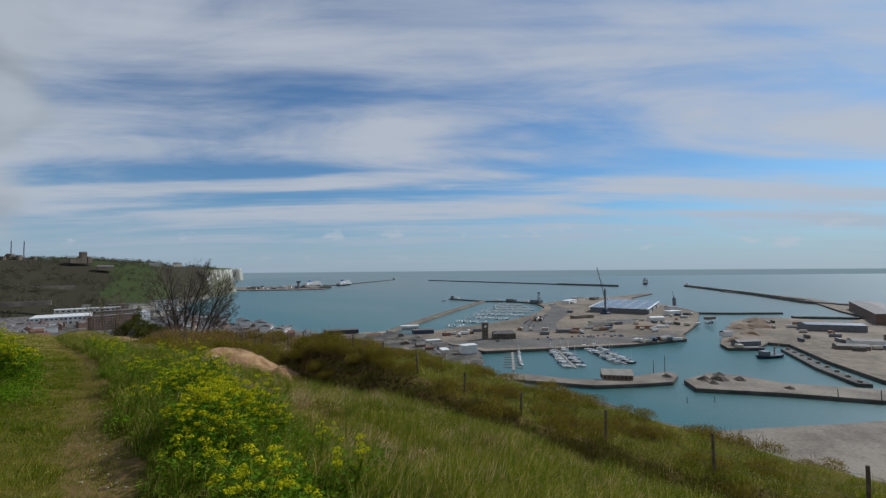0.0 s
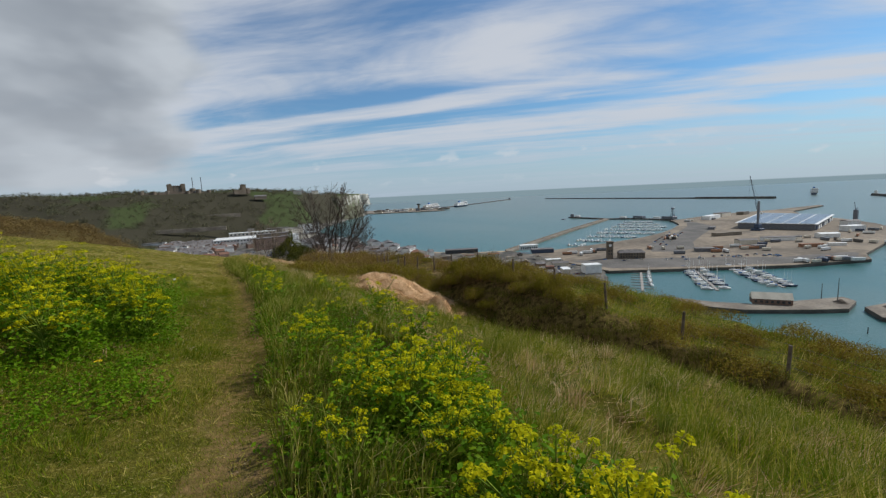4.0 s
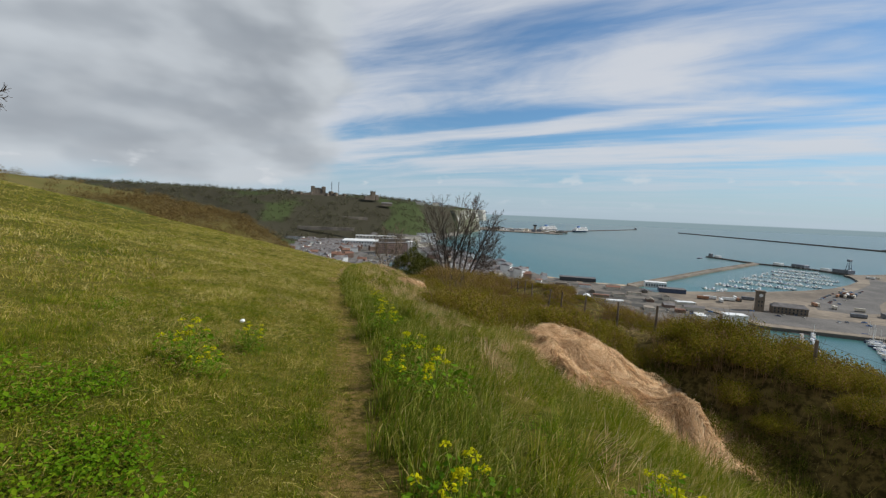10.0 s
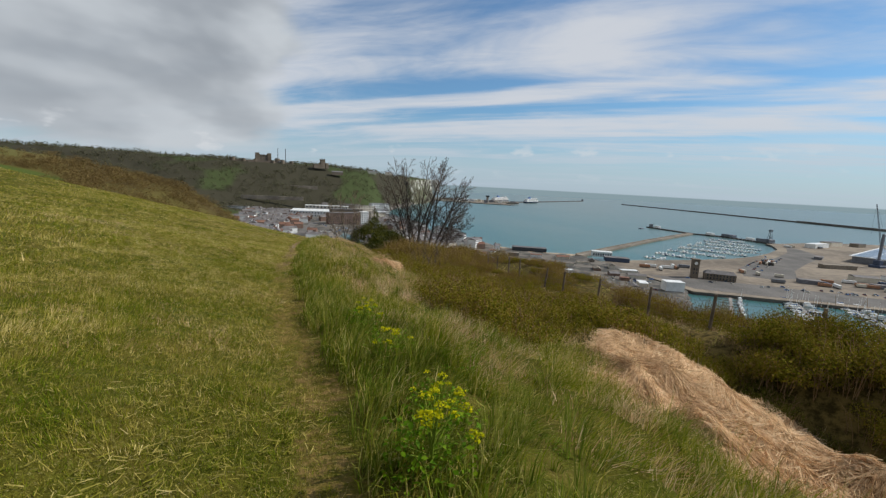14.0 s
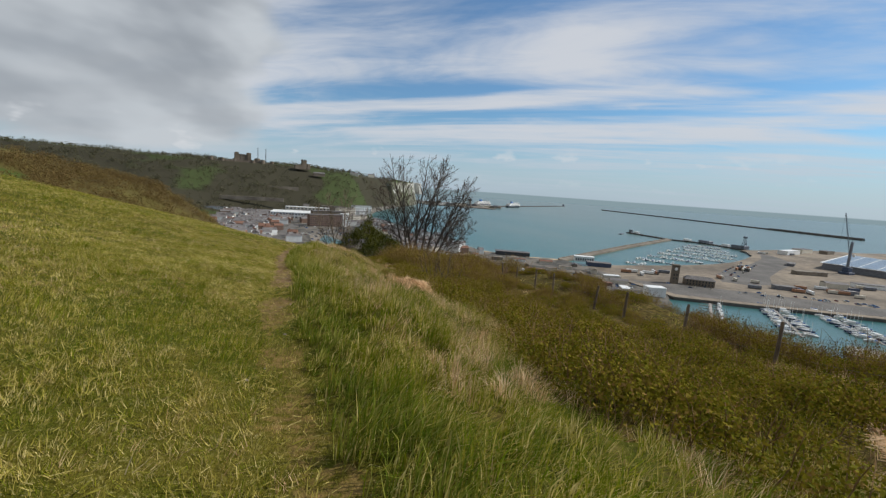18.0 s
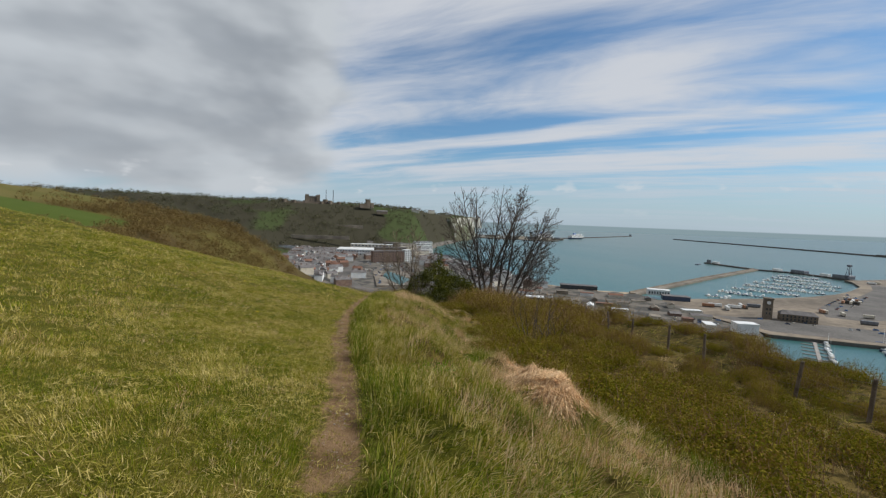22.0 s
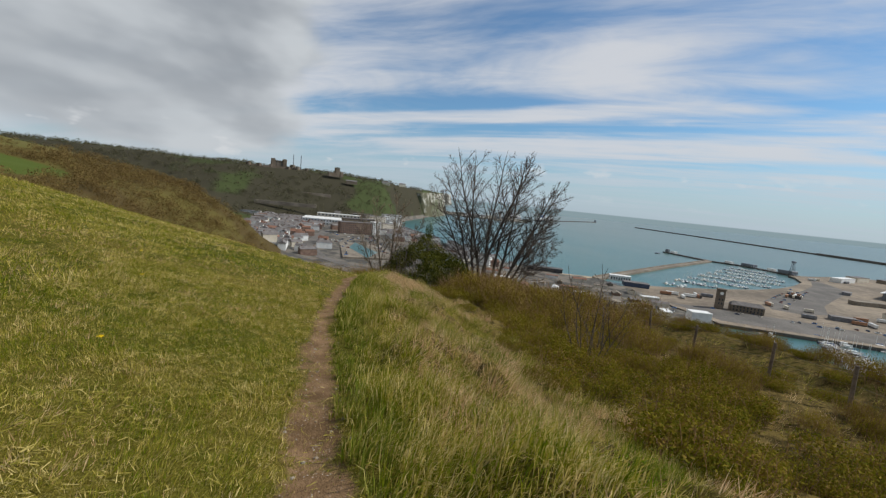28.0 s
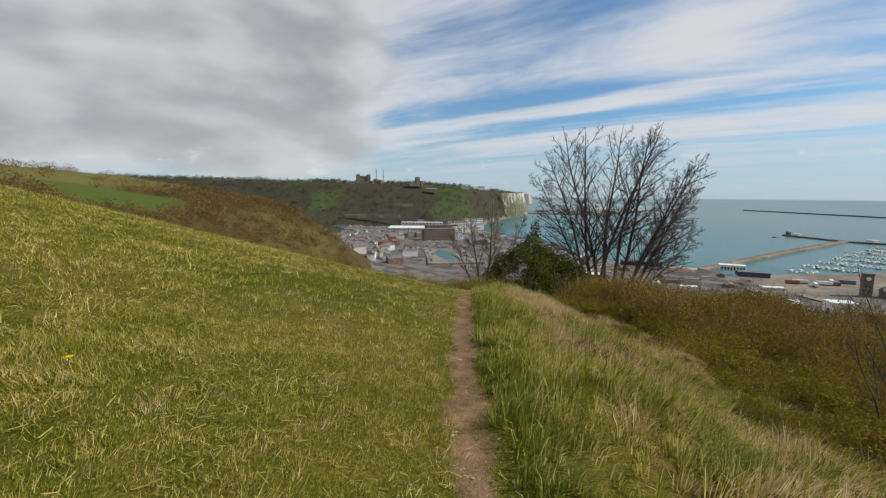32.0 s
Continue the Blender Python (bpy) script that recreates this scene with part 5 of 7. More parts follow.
for h in (0.35, 0.68, 1.0):
    rows = []
    for a, b in zip(posts, posts[1:]):
        n = 5
        pt = [(a[0] + (b[0] - a[0]) * i / n, a[1] + (b[1] - a[1]) * i / n, a[2] + (b[2] - a[2]) * i / n + h - 0.07 * math.sin(math.pi * i / n)) for i in range(n + 1)]
        rows += [(*p, 0.0035, *q, 0.0035) for p, q in zip(pt, pt[1:])]
    v, f = tubes(rows, 4)
    part("wire", mesh_of("wire", v, f, [WIRE]), None, fence)

# ---- harbour ----
def thing(name, label, category, x=0.0, y=0.0, z=0.0, turn=0.0, group="", kind=""):
    ob = new(name)
    ob.matrix_basis = pose(x, y, z, 0, 0, turn)
    return tagged(ob, label, category, group, kind)


def wall_run(points, width, z0, z1, crown=0.0, top_w=None):
    """A wall along a line in plan, with mitred corners; crown: height of a parapet on its far side."""
    pts = [Vector(p).to_2d() for p in points]
    bm = bmesh.new()
    rows = []
    tw = width if top_w is None else top_w
    for i, p in enumerate(pts):
        a, b = pts[max(i - 1, 0)], pts[min(i + 1, len(pts) - 1)]
        t = (b - a).normalized()
        n = Vector((-t.y, t.x))
        rows.append([bm.verts.new((*(p + n * o), z)) for o, z in ((-width / 2, z0), (-tw / 2, z1), (tw / 2, z1), (width / 2, z0))])
    for a, b in zip(rows, rows[1:]):
        for i in range(4):
            bm.faces.new((a[i], a[(i + 1) % 4], b[(i + 1) % 4], b[i]))
    bm.faces.new(rows[0][::-1])
    bm.faces.new(rows[-1])
    bmesh.ops.recalc_face_normals(bm, faces=bm.faces)
    return bm


DECK = SEA + 3.2
CONCRETE = worn("harbour_concrete", (0.135, 0.112, 0.088), (0.28, 0.24, 0.188), 0.05, 0.5, 0.9)
DARK_STONE = worn("wet_dark_stone", (0.055, 0.052, 0.048), (0.14, 0.13, 0.115), 0.06, 0.9, 0.85)
YARD = worn("sandy_yard", (0.125, 0.102, 0.078), (0.29, 0.235, 0.172), 0.014, 0.12, 0.95)
ASPHALT = worn("grey_asphalt", (0.092, 0.085, 0.077), (0.168, 0.154, 0.138), 0.03, 0.5, 0.95)
SAND = worn("shingle", (0.36, 0.27, 0.18), (0.50, 0.39, 0.27), 0.03, 0.4, 0.95)
WHITE = worn("white_paint", (0.60, 0.60, 0.58), (0.80, 0.80, 0.78), 0.2, 3.0, 0.6)
CREAM = worn("cream_render", (0.50, 0.45, 0.36), (0.66, 0.60, 0.50), 0.2, 3.0, 0.8)
BRICK = worn("brown_brick", (0.13, 0.085, 0.065), (0.23, 0.155, 0.12), 0.3, 4.0, 0.9)
FLINT = worn("castle_stone", (0.11, 0.088, 0.065), (0.21, 0.17, 0.13), 0.05, 0.6, 0.95)
SLATE = worn("slate_roof", (0.095, 0.088, 0.085), (0.22, 0.20, 0.19), 0.2, 3.0, 0.7)
TILE = worn("red_tile_roof", (0.15, 0.075, 0.05), (0.24, 0.13, 0.09), 0.2, 3.0, 0.85)
STEEL = worn("painted_steel", (0.12, 0.13, 0.15), (0.22, 0.23, 0.25), 0.5, 8.0, 0.5, 0.4)
NAVY = worn("dark_blue_paint", (0.03, 0.05, 0.09), (0.07, 0.09, 0.14), 0.5, 6.0, 0.5)
PANEL = worn("solar_panel", (0.10, 0.13, 0.18), (0.17, 0.21, 0.27), 0.05, 0.5, 0.3, 0.0, spec=0.5)
GLASS = worn("dark_window", (0.025, 0.03, 0.035), (0.06, 0.07, 0.08), 0.5, 5.0, 0.15, spec=0.6)
ORANGE = worn("orange_paint", (0.26, 0.13, 0.07), (0.36, 0.19, 0.11), 0.5, 6.0, 0.6)
RED = worn("red_paint", (0.19, 0.06, 0.05), (0.28, 0.10, 0.08), 0.5, 6.0, 0.5)
BLUE = worn("blue_paint", (0.05, 0.12, 0.30), (0.10, 0.20, 0.42), 0.5, 6.0, 0.5)
PLANK = worn("pontoon_deck", (0.22, 0.20, 0.18), (0.36, 0.33, 0.30), 0.3, 4.0, 0.9)


def quay(name, label, outline, top=DECK, mat=None, rim=True):
    """A solid deck on dark wet walls."""
    q = thing(name, label, "quay", kind="structure")
    part("quay_wall", slab(outline, SEA - 6, top - 0.5), DARK_STONE, q)
    part("deck", slab([(x, y) for x, y in outline], top - 0.5, top), mat or CONCRETE, q)
    return q


quay("quay_port", "sandy port land with quay walls", [(360, 319), (430, 275), (514, 222), (601, 189), (640, 206), (777, 227), (963, 279), (1028, 320), (1108, 394), (1150, 470), (1300, 560), (1560, 596),
      (1575, 615), (1330, 620), (1191, 652), (1088, 655), (960, 640), (925, 640), (912, 619), (850, 566), (772, 528), (700, 500), (626, 482), (540, 474), (426, 476), (372, 470), (366, 400)], mat=YARD)
quay("quay_foreground", "pale concrete apron beside the inner harbour", [(255, 96), (273, 72), (343, 20), (480, -70), (520, -220), (330, -220), (230, -60), (215, 60)], SEA + 4.6)
quay("quay_east", "far port land with heaps and sheds", [(566, 136), (592, 150), (700, 172), (838, 195), (930, 185), (960, 150), (965, 62), (1060, 40), (1192, 88), (1420, 150), (1440, 60), (1250, -120), (860, -160), (640, -150), (500, -110), (480, -40), (492, 12), (555, 51), (641, 92), (640, 112), (590, 112)], mat=YARD)
quay("pier_front", "stone pier between the harbour basins", [(262, 244), (303, 239), (322, 190), (340, 168), (405, 143), (398, 133), (372, 128), (352, 140), (318, 166), (288, 221), (262, 226)], SEA + 2.8)
quay("pier_mid", "broad stone pier with rubble on it", [(364, 109), (384, 124), (425, 116), (432, 96), (428, 66), (452, 20), (505, -60), (476, -70), (420, 12), (396, 60)], SEA + 2.8)
bld = thing("southern_breakwater", "long dark stone breakwater across the harbour mouth", "breakwater", kind="structure")
part("mound", wall_run([(2312, 2653), (2235, 1980), (2135, 1330)], 16, SEA - 5, SEA + 6, top_w=9), DARK_STONE, bld)
part("head", wall_run([(2135, 1330), (2084, 961)], 22, SEA - 5, SEA + 9, top_w=16), DARK_STONE, bld)
bld = thing("admiralty_pier", "long dark stone pier into the sea", "pier", kind="structure")
part("wall", wall_run([(2288, 715), (1700, 320), (1425, 165), (1360, 80), (1250, -120)], 24, SEA - 5, SEA + 6, top_w=18), DARK_STONE, bld)
part("parapet", wall_run([(2288, 721), (1702, 327), (1433, 172)], 4, SEA + 5.9, SEA + 9), CONCRETE, bld)
part("lighthouse", boxes((2270, 2278, 702, 710, SEA + 6, SEA + 20)), WHITE, bld)
bld = thing("marina_pier", "straight concrete pier sheltering the marina", "pier", kind="structure")
part("wall", wall_run([(376, 520), (640, 668), (915, 812)], 11, SEA - 5, SEA + 3), CONCRETE, bld)
part("parapet", wall_run([(374, 524), (638, 672), (913, 816)], 1.5, SEA + 2.9, SEA + 4.6), CONCRETE, bld)
part("arm", wall_run([(925, 960), (922, 812), (965, 760), (960, 636)], 12, SEA - 5, SEA + 3), DARK_STONE, bld)
for x, y, w0, h0 in ((927, 930, 8, 5), (925, 950, 5, 8), (945, 785, 9, 5), (962, 750, 14, 6), (963, 700, 8, 5), (961, 670, 12, 7)):
    part("hut", boxes((x - w0 / 2, x + w0 / 2, y - w0, y + w0, SEA + 3, SEA + 3 + h0), bevel=0.3), WHITE if h0 < 6 else STEEL, bld)
bld = thing("stub_pier", "low dark jetty on piles", "pier", kind="structure")
part("wall", wall_run([(965, 283), (1000, 235), (1072, 164)], 9, SEA - 5, SEA + 3.4), DARK_STONE, bld)
bld = thing("work_jetty", "narrow stone jetty with mooring blocks along a quay", "pier", kind="structure")
part("wall", wall_run([(606, 90), (517, 51), (470, 22)], 10, SEA - 5, SEA + 2.6), DARK_STONE, bld)
for i in range(9):
    f = i / 8
    part("mooring_block", boxes((604 - 130 * f - 1.6, 604 - 130 * f + 1.6, 88 - 63 * f - 1.6, 88 - 63 * f + 1.6, SEA + 2.6, SEA + 4.2), bevel=0.2), CONCRETE, bld)
bld = thing("inner_pier", "straight dark pier in the outer harbour", "pier", kind="structure")
part("wall", wall_run([(1001, 137), (1057, 52)], 12, SEA - 5, SEA + 3.4), DARK_STONE, bld)
bld = thing("lower_quay", "lower landing quay along the long pier", "quay", kind="structure")
part("wall", wall_run([(1875, 455), (1590, 190), (1430, 120)], 26, SEA - 5, SEA + 3.2), CONCRETE, bld)
bld = thing("floating_barge", "low grey barge moored off the pier", "barge", 868, 925, SEA, 35)
part("hull", boxes((-14, 14, -4, 4, -1, 2.2), bevel=0.5), STEEL, bld)

# ground cover on the port
part_of = thing("car_park", "grey curving car park beside the marina", "car park", kind="structure")
part("asphalt", slab([(501, 373), (540, 410), (600, 440), (680, 466), (740, 492), (820, 530), (890, 576), (925, 604), (905, 560), (860, 510), (780, 462), (703, 430), (620, 392), (560, 352), (520, 352)], DECK - 0.2, DECK + 0.06), ASPHALT, part_of)
part("asphalt", slab([(376, 392), (470, 330), (560, 250), (640, 222), (640, 212), (600, 200), (516, 232), (432, 285), (372, 328)], DECK - 0.2, DECK + 0.06), ASPHALT, part_of)


# ---- warehouse with solar roof ----
def warehouse():
    t = thing("warehouse", "long dark warehouse roofed with solar panels", "warehouse")
    plan = [(830, 442), (856, 338), (1064, 393), (1075, 523)]
    part("wall", slab(plan, DECK, DECK + 10), STEEL, t)
    part("roof", slab([(828, 445), (854, 334), (1068, 391), (1079, 527)], DECK + 10, DECK + 10.8), WHITE, t)
    a, b, c, d = [Vector(p) for p in plan]
    for i in range(11):
        for j in range(5):
            u0, u1, v0, v1 = (i + 0.03) / 11, (i + 0.97) / 11, (j + 0.05) / 5, (j + 0.97) / 5
            pt = [(b.lerp(c, u)).lerp(a.lerp(d, u), v) for u, v in ((u0, v0), (u1, v0), (u1, v1), (u0, v1))]
            part("solar_panel", slab([(p.x, p.y) for p in pt], DECK + 10.8, DECK + 11.1), PANEL, t)
    for i in range(9):
        f = (i + 0.5) / 9
        p, q = b.lerp(c, f - 0.03), b.lerp(c, f + 0.03)
        part("loading_door", slab([(p.x + 0.3, p.y - 1.2), (q.x + 0.3, q.y - 1.2), (q.x, q.y + 0.2), (p.x, p.y + 0.2)], DECK, DECK + 6), WHITE if i % 3 else NAVY, t)


warehouse()


def crane(x, y, base, tower, tip, jib):
    t = thing("harbour_crane", "tall dark mobile harbour crane with lattice jib", "crane", x, y, base)
    part("undercarriage", boxes((-8, 8, -7, 7, 0, 3.5), bevel=0.4), NAVY, t)
    part("machine_house", boxes((-5, 5, -4, 4, 4, 11), bevel=0.4), NAVY, t)
    part("tower", boxes((-1.5, 1.5, -1.5, 1.5, 3, tower), bevel=0.3), STEEL, t)
    part("cab", boxes((1.5, 4.5, -5, -2, tower * 0.55, tower * 0.55 + 4), bevel=0.3), WHITE, t)
    rows, n = [], 14
    for i in range(n):
        f, g = i / n, (i + 1) / n
        a, b = [Vector((0, 0, tower * 0.6)).lerp(Vector(tip), v) for v in (f, g)]
        w0, w1 = 1.6 * (1 - 0.6 * f), 1.6 * (1 - 0.6 * g)
        for sx, sy in ((-1, 0), (1, 0), (0, 1)):
            rows.append((a.x + sx * w0, a.y + sy * w0, a.z, 0.2, b.x + sx * w1, b.y + sy * w1, b.z, 0.2))
        rows.append((a.x - w0, a.y, a.z, 0.16, b.x + w1, b.y, b.z, 0.16))
        rows.append((a.x + w0, a.y, a.z, 0.16, b.x, b.y + w1, b.z, 0.16))
    v, f = tubes(rows, 4)
    part("jib", mesh_of("jib", v, f, [STEEL]), None, t)
    v, f = tubes([(0, 0, tower, 0.12, *tip, 0.12), (tip[0], tip[1], tip[2], 0.1, tip[0], tip[1], tip[2] - 45, 0.1)], 4)
    part("cable", mesh_of("cable", v, f, [STEEL]), None, t)
    return t


crane(815, 402, DECK, 50, (-7, 12, 93), 90)
t = thing("harbour_crane", "short dark quay crane with raised arm", "crane", 1045, 352, DECK)
part("tower", boxes((-3, 3, -3, 3, 0, 22), bevel=0.3), STEEL, t)
v, f = tubes([(0, 0, 16, 0.9, 9, 6, 36, 0.5), (0, 0, 22, 0.5, -7, -4, 26, 0.5)], 4)
part("jib", mesh_of("jib", v, f, [STEEL]), None, t)
t = thing("signal_tower", "dark lattice signal tower on the pier head", "tower", 965, 660, SEA + 3)
v, f = tubes([(sx * 4, sy * 4, 0, 0.7, sx * 1.2, sy * 1.2, 26, 0.4) for sx in (-1, 1) for sy in (-1, 1)] + [(sx * 3, -3, 7, 0.3, -sx * 2.4, -2.4, 14, 0.3) for sx in (-1, 1)], 4)
part("frame", mesh_of("frame", v, f, [STEEL]), None, t)
part("cabin", boxes((-3, 3, -3, 3, 24, 28), bevel=0.3), STEEL, t)
part("base", boxes((-9, 9, -6, 6, 0, 7), bevel=0.3), STEEL, t)


# ---- buildings of the port ----
def windows_on(t, x0, x1, y, z0, rows, cols, w, h, gap, depth=0.12, face=-1):
    """Separate dark panes set into a wall that faces along y."""
    for r in range(rows):
        for c in range(cols):
            cx = x0 + (c + 0.5) * (x1 - x0) / cols
            zc = z0 + r * gap
            part("window", boxes((cx - w / 2, cx + w / 2, y + min(0, face) * depth - 0.02, y + max(0, face) * depth + 0.02, zc, zc + h)), GLASS, t)


def clock_tower():
    t = thing("clock_tower", "grey-brown stone clock tower beside a low station building", "tower", 421, 372, DECK, -38)
    part("shaft", boxes((-3.6, 3.6, -3.6, 3.6, 0, 20), bevel=0.2), FLINT, t)
    part("parapet", boxes((-4.1, 4.1, -4.1, 4.1, 20, 21.4), bevel=0.15), FLINT, t)
    part("band", boxes((-3.85, 3.85, -3.85, 3.85, 13, 13.7)), FLINT, t)
    for face in (-1, 1):
        bm = bmesh.new()
        bmesh.ops.create_cone(bm, segments=20, radius1=1.7, radius2=1.7, depth=0.4, cap_ends=True, matrix=Matrix.Translation((0, face * 3.6, 16.8)) @ Matrix.Rotation(radians(90), 4, "X"))
        part("clock_face", bm, WHITE, t)
    windows_on(t, -2.6, 2.6, -3.6, 5, 2, 2, 1.0, 2.2, 4)
    s = thing("station_building", "low grey-brown stone building with pitched slate roof", "building", 442, 358, DECK, -38)
    part("wall", boxes((-15, 15, -5, 5, 0, 7), bevel=0.1), FLINT, s)
    bm = bmesh.new()
    for a in ((-15.5, 15.5),):
        vs = [bm.verts.new(p) for p in ((a[0], -5.6, 7), (a[1], -5.6, 7), (a[1], 5.6, 7), (a[0], 5.6, 7), (a[0] + 3, 0, 10.5), (a[1] - 3, 0, 10.5))]
        for fc in ((0, 1, 5, 4), (1, 2, 5), (2, 3, 4, 5), (3, 0, 4), (3, 2, 1, 0)):
            bm.faces.new([vs[k] for k in fc])
    part("roof", bm, SLATE, s)
    windows_on(s, -14, 14, -5, 1.2, 2, 9, 1.2, 1.8, 3.0)


clock_tower()


def shed(name, label, x, y, lx, ly, h, turn, wall, roof, z=DECK, pitch=0.0, panes=0, category="building", group="", rows=1):
    t = thing(name, label, category, x, y, z, turn, group)
    part("wall", boxes((-lx / 2, lx / 2, -ly / 2, ly / 2, 0, h), bevel=min(0.15, h * 0.03)), wall, t)
    e = 0.35
    bm = bmesh.new()
    if pitch:
        vs = [bm.verts.new(p) for p in ((-lx / 2 - e, -ly / 2 - e, h), (lx / 2 + e, -ly / 2 - e, h), (lx / 2 + e, ly / 2 + e, h), (-lx / 2 - e, ly / 2 + e, h), (-lx / 2 - e, 0, h + pitch), (lx / 2 + e, 0, h + pitch))]
        for fc in ((0, 1, 5, 4), (1, 2, 5), (2, 3, 4, 5), (3, 0, 4), (3, 2, 1, 0)):
            bm.faces.new([vs[k] for k in fc])
    else:
        box(bm, -lx / 2 - e, lx / 2 + e, -ly / 2 - e, ly / 2 + e, h, h + 0.5)
    part("roof", bm, roof, t)
    if panes:
        windows_on(t, -lx / 2 + 0.5, lx / 2 - 0.5, -ly / 2, h * 0.28 / rows, rows, panes, lx / panes * 0.5, h / rows * 0.45, h / rows)
    return t


shed("quay_shed", "bright white flat-roofed shed by the basin", 337, 322, 17, 11, 8.5, -22, WHITE, WHITE, SEA + 4)
shed("pier_house", "pier building with a broad pale pitched roof", 349, 164, 24, 9, 3.8, -52, BRICK, CREAM, SEA + 2.8, 4.2, 7)
shed("flat_pavilion", "long low dark-roofed seafront pavilion", 312, 549, 48, 14, 5, -25, GLASS, SLATE, SEA + 4, panes=0)
shed("flat_pavilion", "low round-ended dark building at the pier root", 398, 470, 30, 14, 5, -30, NAVY, SLATE, DECK)
shed("port_office", "pale flat-roofed port office", 398, 500, 26, 12, 7, -30, WHITE, WHITE, SEA + 4, panes=8)
for x, y, lx, ly, h, turn, wl, rf, label in (
        (545, 330, 22, 10, 4, -40, STEEL, SLATE, "low dark shed in the port yard"), (720, 400, 46, 10, 5, -20, CONCRETE, CONCRETE, "long low grey shed in the port yard"),
        (640, 330, 24, 14, 6, -35, CREAM, SLATE, "cream gabled shed in the port yard"), (700, 320, 40, 12, 5, -35, WHITE, SLATE, "white low store in the port yard"),
        (770, 290, 26, 12, 6, -35, WHITE, WHITE, "white cold store by the quay"), (660, 265, 26, 5, 4, -35, ORANGE, ORANGE, "orange container stack by the quay"),
        (690, 250, 20, 5, 3, -35, WHITE, WHITE, "white container stack by the quay"), (880, 300, 30, 16, 8, -20, WHITE, WHITE, "white shed near the warehouse"),
        (960, 330, 26, 14, 9, -20, WHITE, SLATE, "pale shed at the quay corner"), (1000, 590, 60, 18, 8, 10, WHITE, WHITE, "long white shed on the outer quay"),
        (1080, 610, 44, 20, 9, 5, CREAM, SLATE, "cream shed on the outer quay"), (1150, 600, 30, 16, 7, 5, CONCRETE, SLATE, "grey shed on the outer quay"),
        (800, 470, 26, 10, 4, 25, STEEL, SLATE, "dark shed beside the car park"), (850, 230, 20, 8, 4, -20, CONCRETE, CONCRETE, "grey store by the quay wall"),
        (1040, 470, 30, 12, 6, 70, WHITE, WHITE, "white shed behind the warehouse"), (610, 300, 14, 8, 4, -35, STEEL, SLATE, "small dark shed in the yard")):
    shed("port_shed", label, x, y, lx, ly, h, turn, wl, rf, DECK, 1.6 if lx < 27 and h > 5 else 0.0)
for x, y, lx, ly, h, turn, wl, rf, label in (
        (1105, 30, 310, 46, 16, 9, BRICK, SLATE, "very long dark shed on the outer quay"), (820, 70, 70, 26, 9, -60, STEEL, PANEL, "blue-grey roofed shed on the far quay"), (600, 126, 30, 10, 5, -35, STEEL, SLATE, "dark shed at the quay tip"),
        (650, 40, 30, 10, 4, -60, CONCRETE, SLATE, "low store on the far quay"), (690, 30, 30, 14, 6, -60, WHITE, SLATE, "white store on the far quay"), (880, -10, 40, 20, 8, -60, WHITE, SLATE, "pale roofed shed on the far quay"), (660, 160, 16, 8, 6, -20, WHITE, SLATE, "white hut on the far quay"), (760, -10, 50, 22, 6, -60, CONCRETE, CONCRETE, "blue-grey shed behind the far quay")):
    shed("far_shed", label, x, y, lx, ly, h, turn, wl, rf, DECK, 2.0)


def heap(x, y, r, h, mat, label, z=DECK):
    bm = bmesh.new()
    bmesh.ops.create_cone(bm, segments=18, radius1=r, radius2=r * 0.12, depth=h, cap_ends=True)
    bmesh.ops.subdivide_edges(bm, edges=bm.edges[:], cuts=2, use_grid_fill=True)
    for p in bm.verts:
        k = 1 + 0.35 * noise.noise(p.co * (2.2 / r) + Vector((x, y, 0)))
        p.co = Vector((p.co.x * k + x, p.co.y * k + y, (p.co.z + h / 2) * (0.7 + 0.3 * k) + z - 0.1))
    return tagged(part("rubble_mound", bm, mat), label, "mound")


RUBBLE = worn("dark_rubble", (0.06, 0.05, 0.042), (0.19, 0.155, 0.12), 0.2, 1.2, 0.95)
EARTH = worn("brown_aggregate", (0.17, 0.115, 0.075), (0.29, 0.21, 0.145), 0.05, 0.8, 0.95)
for x, y, r, h in ((800, 150, 24, 9), (860, 165, 20, 8), (620, 140, 12, 6), (760, 165, 18, 6), (700, 140, 14, 5)):
    heap(x, y, r, h, EARTH, "brown heap of aggregate on the quay")
for x, y, r, h in ((395, 112, 6, 3), (405, 104, 7, 3.4), (415, 92, 5, 2.6), (388, 104, 4, 2.2), (420, 108, 5, 2.4), (412, 60, 4, 1.8), (385, 137, 5, 2.2)):
    heap(x, y, r, h * 1.2, RUBBLE, "dark rubble heap on the old pier", SEA + 2.75)


# ---- boats ----
def hull_mesh(ln, wd, hi):
    bm = bmesh.new()
    st = [(-0.5, 0.36), (-0.2, 0.5), (0.15, 0.47), (0.38, 0.25), (0.5, 0.02)]
    rings = []
    for f, h0 in st:
        rise = hi * (1 + 0.35 * max(f, 0))
        rings.append([bm.verts.new(p) for p in ((f * ln, -wd * h0, rise), (f * ln * 0.93, -wd * h0 * 0.55, -0.3), (f * ln * 0.93, wd * h0 * 0.55, -0.3), (f * ln, wd * h0, rise))])
    for a, b in zip(rings, rings[1:]):
        for i in range(4):
            bm.faces.new((a[i], b[i], b[(i + 1) % 4], a[(i + 1) % 4]))
    bm.faces.new(rings[0])
    bm.faces.new(rings[-1][::-1])
    bmesh.ops.recalc_face_normals(bm, faces=bm.faces)
    return bm


